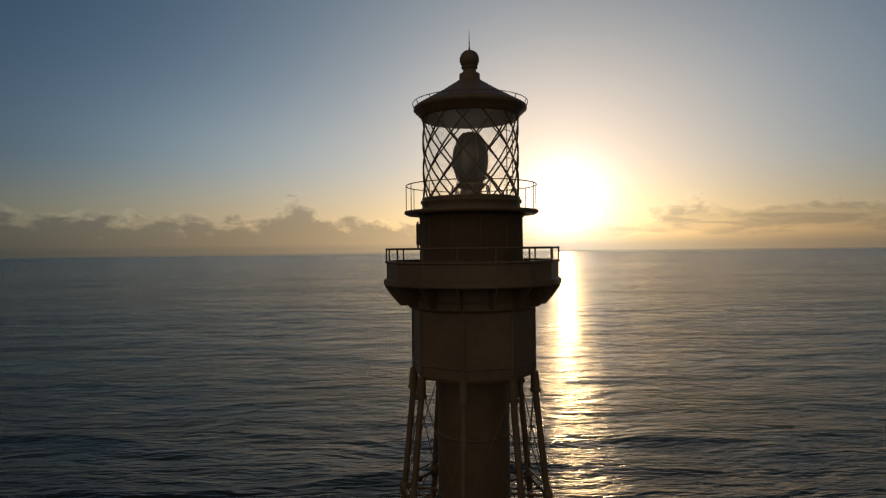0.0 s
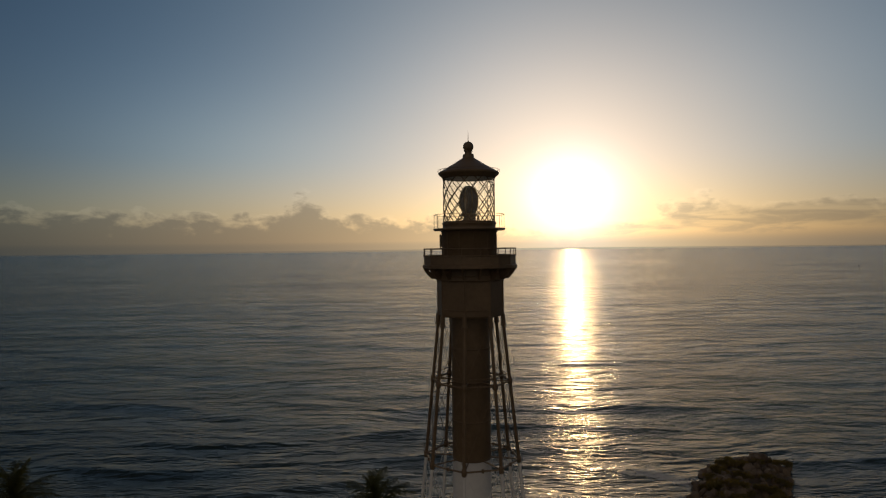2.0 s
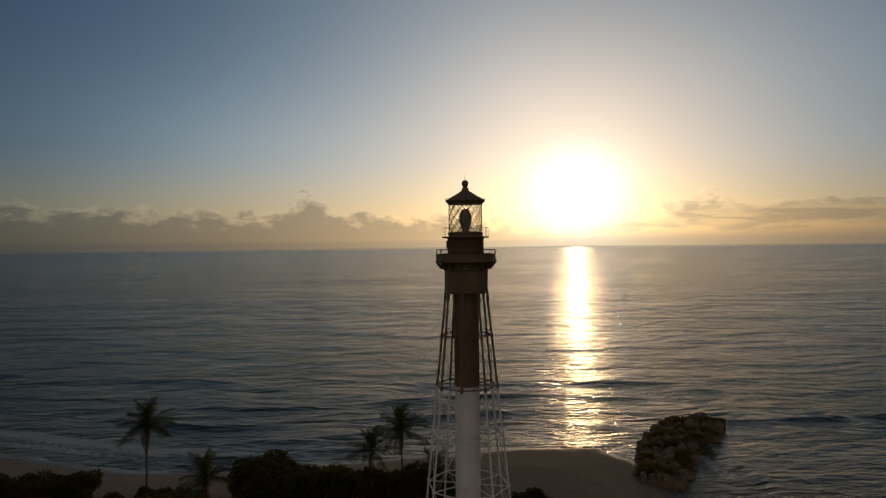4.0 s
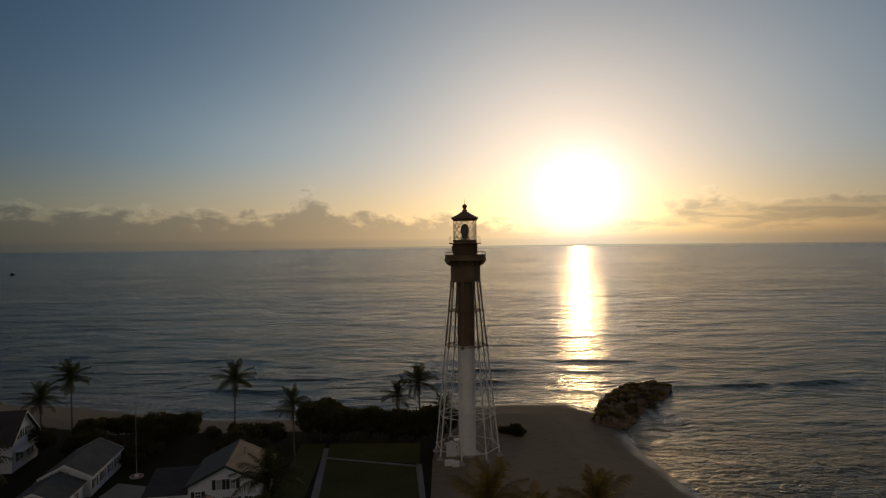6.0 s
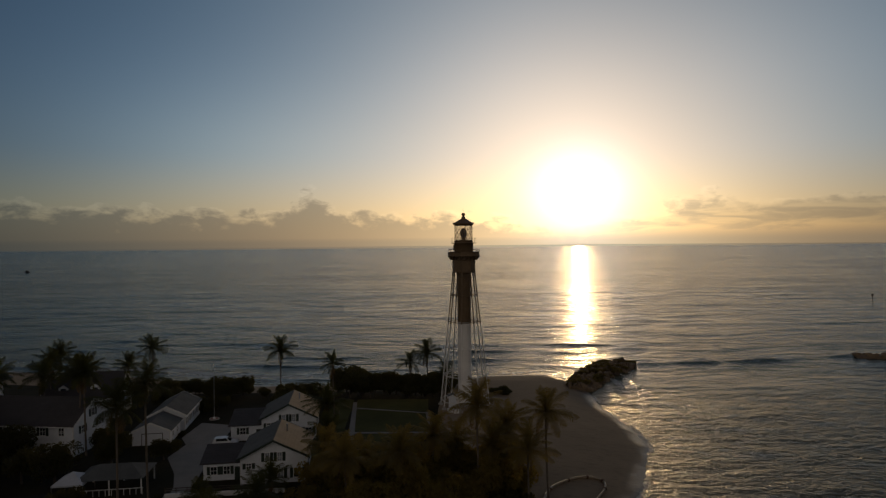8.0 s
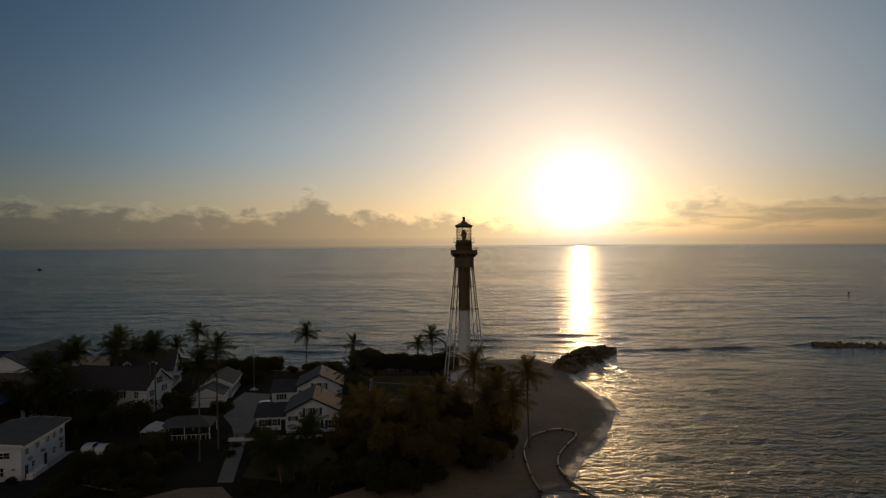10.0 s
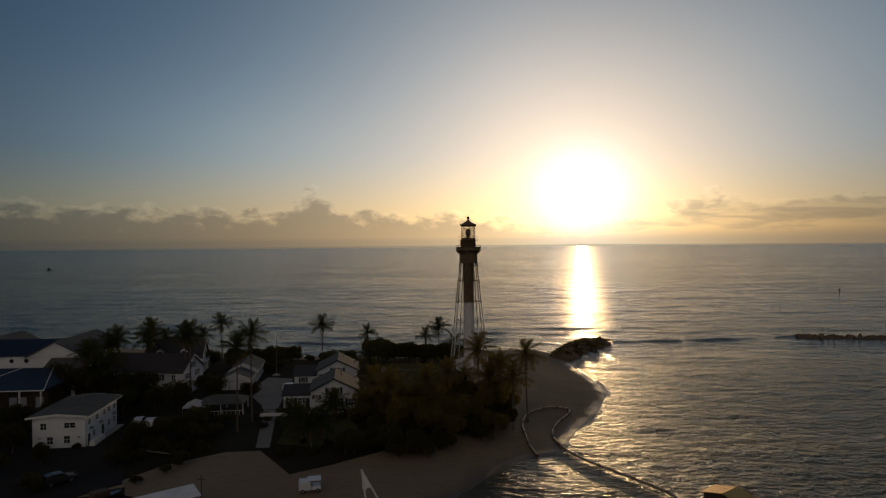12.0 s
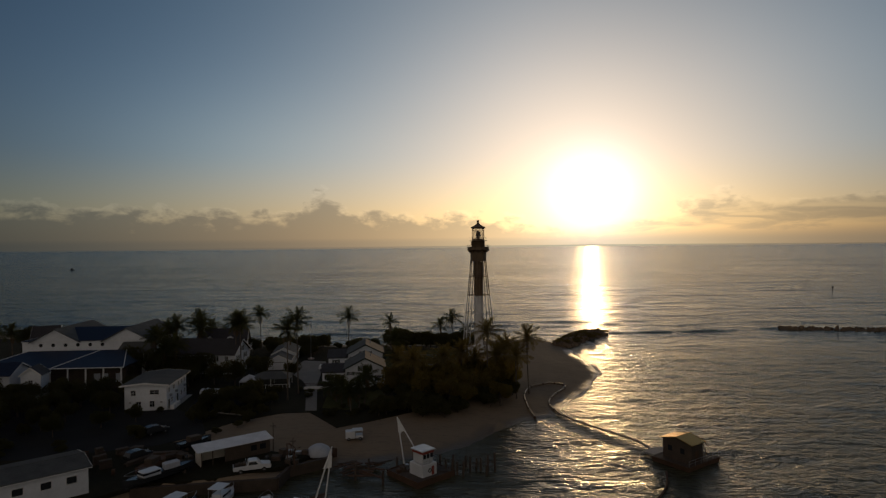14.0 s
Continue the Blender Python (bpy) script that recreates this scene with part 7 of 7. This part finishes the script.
q.tube([(1.3, -2.8, 1.7), (5.2, -0.6, 1.5), (8.6, -0.9, 1.9)], 0.05, 5)
part("rope_rail", q, DARK_WOOD, dock)
for y0, z in ((-0.35, 1.55), (-0.35, 0.95)):
    q = Mesh()
    q.tube([(1.4, y0 - 2.2, z), (5.4, y0 - 0.3, z - 0.1), (8.7, y0 - 0.6, z + 0.1)], 0.07, 6)
    part("rail", q, DARK_WOOD, dock)
for x, y, h in ((2.2, -2.4, 2.3), (4.4, -1.0, 2.7), (6.2, -0.7, 2.4), (7.4, -0.8, 2.9), (0.3, -1.8, 2.5)):
    q = Mesh()
    q.tube([(x, y, -1.5), (x, y, h * 0.7), (x, y, h)], [0.21, 0.19, 0.16], 8)
    part("mooring_post", q, DARK_WOOD, dock)
wreck = thing("timber_pile", "heap of rusty beams and planks at the water's edge", "scrap heap", m=pose(-24.0, -101.5, 0.4))
for i in range(26):
    q = Mesh()
    ln = pr.uniform(1.5, 5.5)
    q.box(-ln / 2, ln / 2, -0.14, 0.14, -0.1, 0.1, pose(pr.uniform(-4, 3.5), pr.uniform(-3.5, 3), 0.15 + pr.uniform(0, 0.7), pr.uniform(-8, 8), pr.uniform(-8, 8), pr.uniform(-40, 60)))
    part("beam", q, (RUST, DARK_WOOD)[i % 2], wreck)
gear = thing("quay_gear", "dark pile of hoists and engine parts on the quay", "machinery", m=pose(-36.2, -100.0, 1.6))
for i in range(12):
    q = Mesh()
    x, y = pr.uniform(-1.8, 1.8), pr.uniform(-3, 3)
    if i % 3 == 0:
        q.tube([(x, y, 0), (x + pr.uniform(-0.5, 0.5), y, 2.6 + pr.random()), (x + pr.uniform(-1, 1), y + 0.4, 3.3)], 0.09, 6)
    else:
        q.block(x - 0.5, x + 0.5, y - 0.4, y + 0.4, 0.0, pr.uniform(0.6, 1.5), 0.08)
    part("machine_part", q, (RUST, DARK_WOOD, STEEL)[i % 3], gear)
for x, y in ((-40.6, -96.2), (-34.8, -104.6)):
    pole = thing("pole", "thin upright timber pole on the quay", "pole", m=pose(x, y, 1.9))
    q = Mesh()
    q.tube([(0, 0, 0), (0, 0, 5.2)], [0.1, 0.07], 8)
    q.box(-0.5, 0.5, -0.05, 0.05, 4.6, 4.72)
    part("shaft", q, DARK_WOOD, pole)
q = Mesh()
for a, b in zip(QUAY[:4], QUAY[1:5]):
    d = Vector((b[0] - a[0], b[1] - a[1], 0)).normalized()
    n2 = Vector((d.y, -d.x, 0)) * 0.3
    A, B = Vector((a[0], a[1], 0)), Vector((b[0], b[1], 0))
    q.faces([A + n2 + Vector((0, 0, -2)), B + n2 + Vector((0, 0, -2)), B + n2 + Vector((0, 0, 1.8)), A + n2 + Vector((0, 0, 1.8)), A - n2 + Vector((0, 0, -2)), B - n2 + Vector((0, 0, -2)), B - n2 + Vector((0, 0, 1.8)), A - n2 + Vector((0, 0, 1.8))],
            [(0, 1, 2, 3), (3, 2, 6, 7), (5, 4, 7, 6), (0, 3, 7, 4), (1, 5, 6, 2)])
tagged(part("quay_wall", q, DARK_WOOD), "dark stained timber quay wall of the basin", "quay", kind="structure")

# clutter of the boat yard
yr = random.Random(77)


def yard_place(k):
    """A free spot in the yard, away from the shed and the truck."""
    while True:
        x, y = yr.uniform(-74, -35), yr.uniform(-120, -92)
        ok = inside(np.array([x]), np.array([y]), [(-66, -93), (-50, -94), (-36, -99), (-38, -103), (-47, -108.4), (-57, -110.5), (-64, -118), (-76, -118), (-78, -104)])[0]
        d = pose(-46.6, -99.2, 0, 0, 0, 38).inverted() @ Vector((x, y, 0))
        e = pose(-41.3, -105.6, 0, 0, 0, 22).inverted() @ Vector((x, y, 0))
        g = pose(-72.6, -117.2, 0, 0, 0, 43).inverted() @ Vector((x, y, 0))
        if ok and not (abs(d.x) < 7.5 and abs(d.y) < 3) and not (abs(e.x) < 4 and abs(e.y) < 2) and not (abs(g.x) < 10 and abs(g.y) < 6):
            return x, y


def crate():
    x, y = yard_place(1)
    c = thing("crate", "dark weathered wooden crate in the boat yard", "crate", "crates in the yard", pose(x, y, 2.085, 0, 0, yr.uniform(0, 90)))
    w, d, h = yr.uniform(0.5, 1.1), yr.uniform(0.4, 0.7), yr.uniform(0.7, 1.5)
    q = Mesh()
    q.box(-w, w, -d, d, 0, h)
    part("body", q, DARK_WOOD, c)
    for z in (0.08, h / 2, h - 0.16):
        q = Mesh()
        q.box(-w - 0.03, w + 0.03, -d - 0.03, d + 0.03, z, z + 0.09)
        part("slat", q, DARK_WOOD, c)


def drum():
    x, y = yard_place(2)
    c = thing("drum", "rusty steel drum in the boat yard", "drum", "drums in the yard", pose(x, y, 2.085))
    q = Mesh()
    q.lathe([(0.0, 0.0), (0.3, 0.0), (0.3, 0.28), (0.32, 0.3), (0.3, 0.32), (0.3, 0.58), (0.32, 0.6), (0.3, 0.62), (0.3, 0.9), (0.27, 0.9), (0.27, 0.87), (0.0, 0.87)], 16)
    part("body", q, (RUST, CAR_DARK, TARP)[yr.randrange(3)], c)


def timber_stack():
    x, y = yard_place(3)
    c = thing("timber_stack", "stack of dark sawn timber on the ground", "timber", "timber in the yard", pose(x, y, 2.085, 0, 0, yr.uniform(0, 180)))
    ln = yr.uniform(1.5, 3.0)
    for i in range(9):
        q = Mesh()
        o = yr.uniform(-0.3, 0.3)
        q.box(-ln + o, ln + o, -0.5 + 0.34 * (i % 3), -0.22 + 0.34 * (i % 3), 0.2 * (i // 3), 0.17 + 0.2 * (i // 3))
        part("plank", q, DARK_WOOD, c)


def stored_boat():
    x, y = yard_place(4)
    c = thing("stored_boat", "old small boat standing on blocks in the yard", "boat", "boats stored in the yard", pose(x, y, 2.45, 0, yr.uniform(-4, 4), yr.uniform(20, 110)))
    ln = yr.uniform(4.5, 7.0)
    q = Mesh()
    hull(q, ln, ln * 0.34, 1.1)
    part("hull", q, (RUST, CAR_DARK, DARK_WOOD, CAR_DARK)[yr.randrange(4)], c)
    q = Mesh()
    q.block(-ln * 0.2, ln * 0.15, -ln * 0.11, ln * 0.11, 1.0, 1.9, 0.1)
    part("cabin", q, (TARP, DARK_WOOD)[yr.randrange(2)], c)
    for k in (-0.25, 0.25):
        q = Mesh()
        q.box(ln * k - 0.2, ln * k + 0.2, -0.5, 0.5, -0.45, 0.12)
        part("block", q, DARK_WOOD, c)


for i in range(9):
    crate()
for i in range(9):
    drum()
for i in range(6):
    timber_stack()
for i in range(4):
    stored_boat()
# low dark shrubs round the car park
for i in range(24):
    x, y = yr.uniform(-112, -52), yr.uniform(-102, -80)
    if not inside(np.array([x]), np.array([y]), [(-60, -86), (-50, -80), (-52, -89), (-66, -93), (-80, -102), (-112, -102), (-112, -80), (-84, -84), (-70, -82)])[0]:
        continue
    plant("shrub", "low dark shrub round the car park", "shrub", "shrubs round the car park", BUSH_CROWNS, BUSH_STEMS, x, y, 2.0, yr.uniform(0.45, 0.8), 800 + i)

# things far out on the water
for x, y, h in ((270, 250, 4.2), (560, 760, 6.0)):
    mk = thing("channel_marker", "slim dark channel marker standing in the sea", "marker", m=pose(x, y, 0))
    q = Mesh()
    q.tube([(0, 0, -1), (0, 0, h)], 0.22, 8)
    part("pile", q, DARK_WOOD, mk)
    q = Mesh()
    q.box(-0.7, 0.7, -0.08, 0.08, h - 1.3, h)
    part("board", q, CAR_DARK, mk)
fb = thing("fishing_boat", "small dark fishing boat far out at sea", "boat", m=pose(-640, 790, 0, 0, 0, 170))
q = Mesh()
hull(q, 9, 3, 1.3)
part("hull", q, CAR_DARK, fb)
q = Mesh()
q.block(-1.5, 1.2, -1.0, 1.0, 1.2, 3.4, 0.1)
part("cabin", q, CAR_DARK, fb)

# small fixtures under the tower
for x, y, s in ((-3.3, -5.6, 0.8), (-2.2, -6.2, 0.6)):
    bx = thing("service_box", "small pale service cabinet at the tower's foot", "cabinet", m=pose(x, y, 2.0))
    q = Mesh()
    q.block(-s, s, -0.4, 0.4, 0, 0.9, 0.05)
    part("case", q, TRIM_WHITE, bx)
hut = thing("equipment_hut", "small white equipment hut beside the stair column", "hut", m=pose(-2.9, -0.5, 2.0))
shell(hut, 1.8, 2.0, 2.3, 0.4, "y", WHITE_BOARD, ROOF_GREY, 0.2, boards=False)

# small open hut on the beach behind the hedge
hut = thing("beach_hut", "small open beach hut with a pointed roof", "hut", m=pose(-33.0, 21.5, 1.9))
for px in (-1.1, 1.1):
    for py in (-1.1, 1.1):
        q = Mesh()
        q.box(px - 0.07, px + 0.07, py - 0.07, py + 0.07, 0, 2.3)
        part("post", q, DARK_WOOD, hut)
q = Mesh()
q.faces([(-1.7, -1.7, 2.2), (1.7, -1.7, 2.2), (1.7, 1.7, 2.2), (-1.7, 1.7, 2.2), (0, 0, 3.3)], [(0, 1, 4), (1, 2, 4), (2, 3, 4), (3, 0, 4), (3, 2, 1, 0)])
part("roof", q, ROOF_DARK, hut)
q = Mesh()
q.box(-1.2, 1.2, -1.2, -1.1, 0.3, 0.9)
part("rail", q, DARK_WOOD, hut)
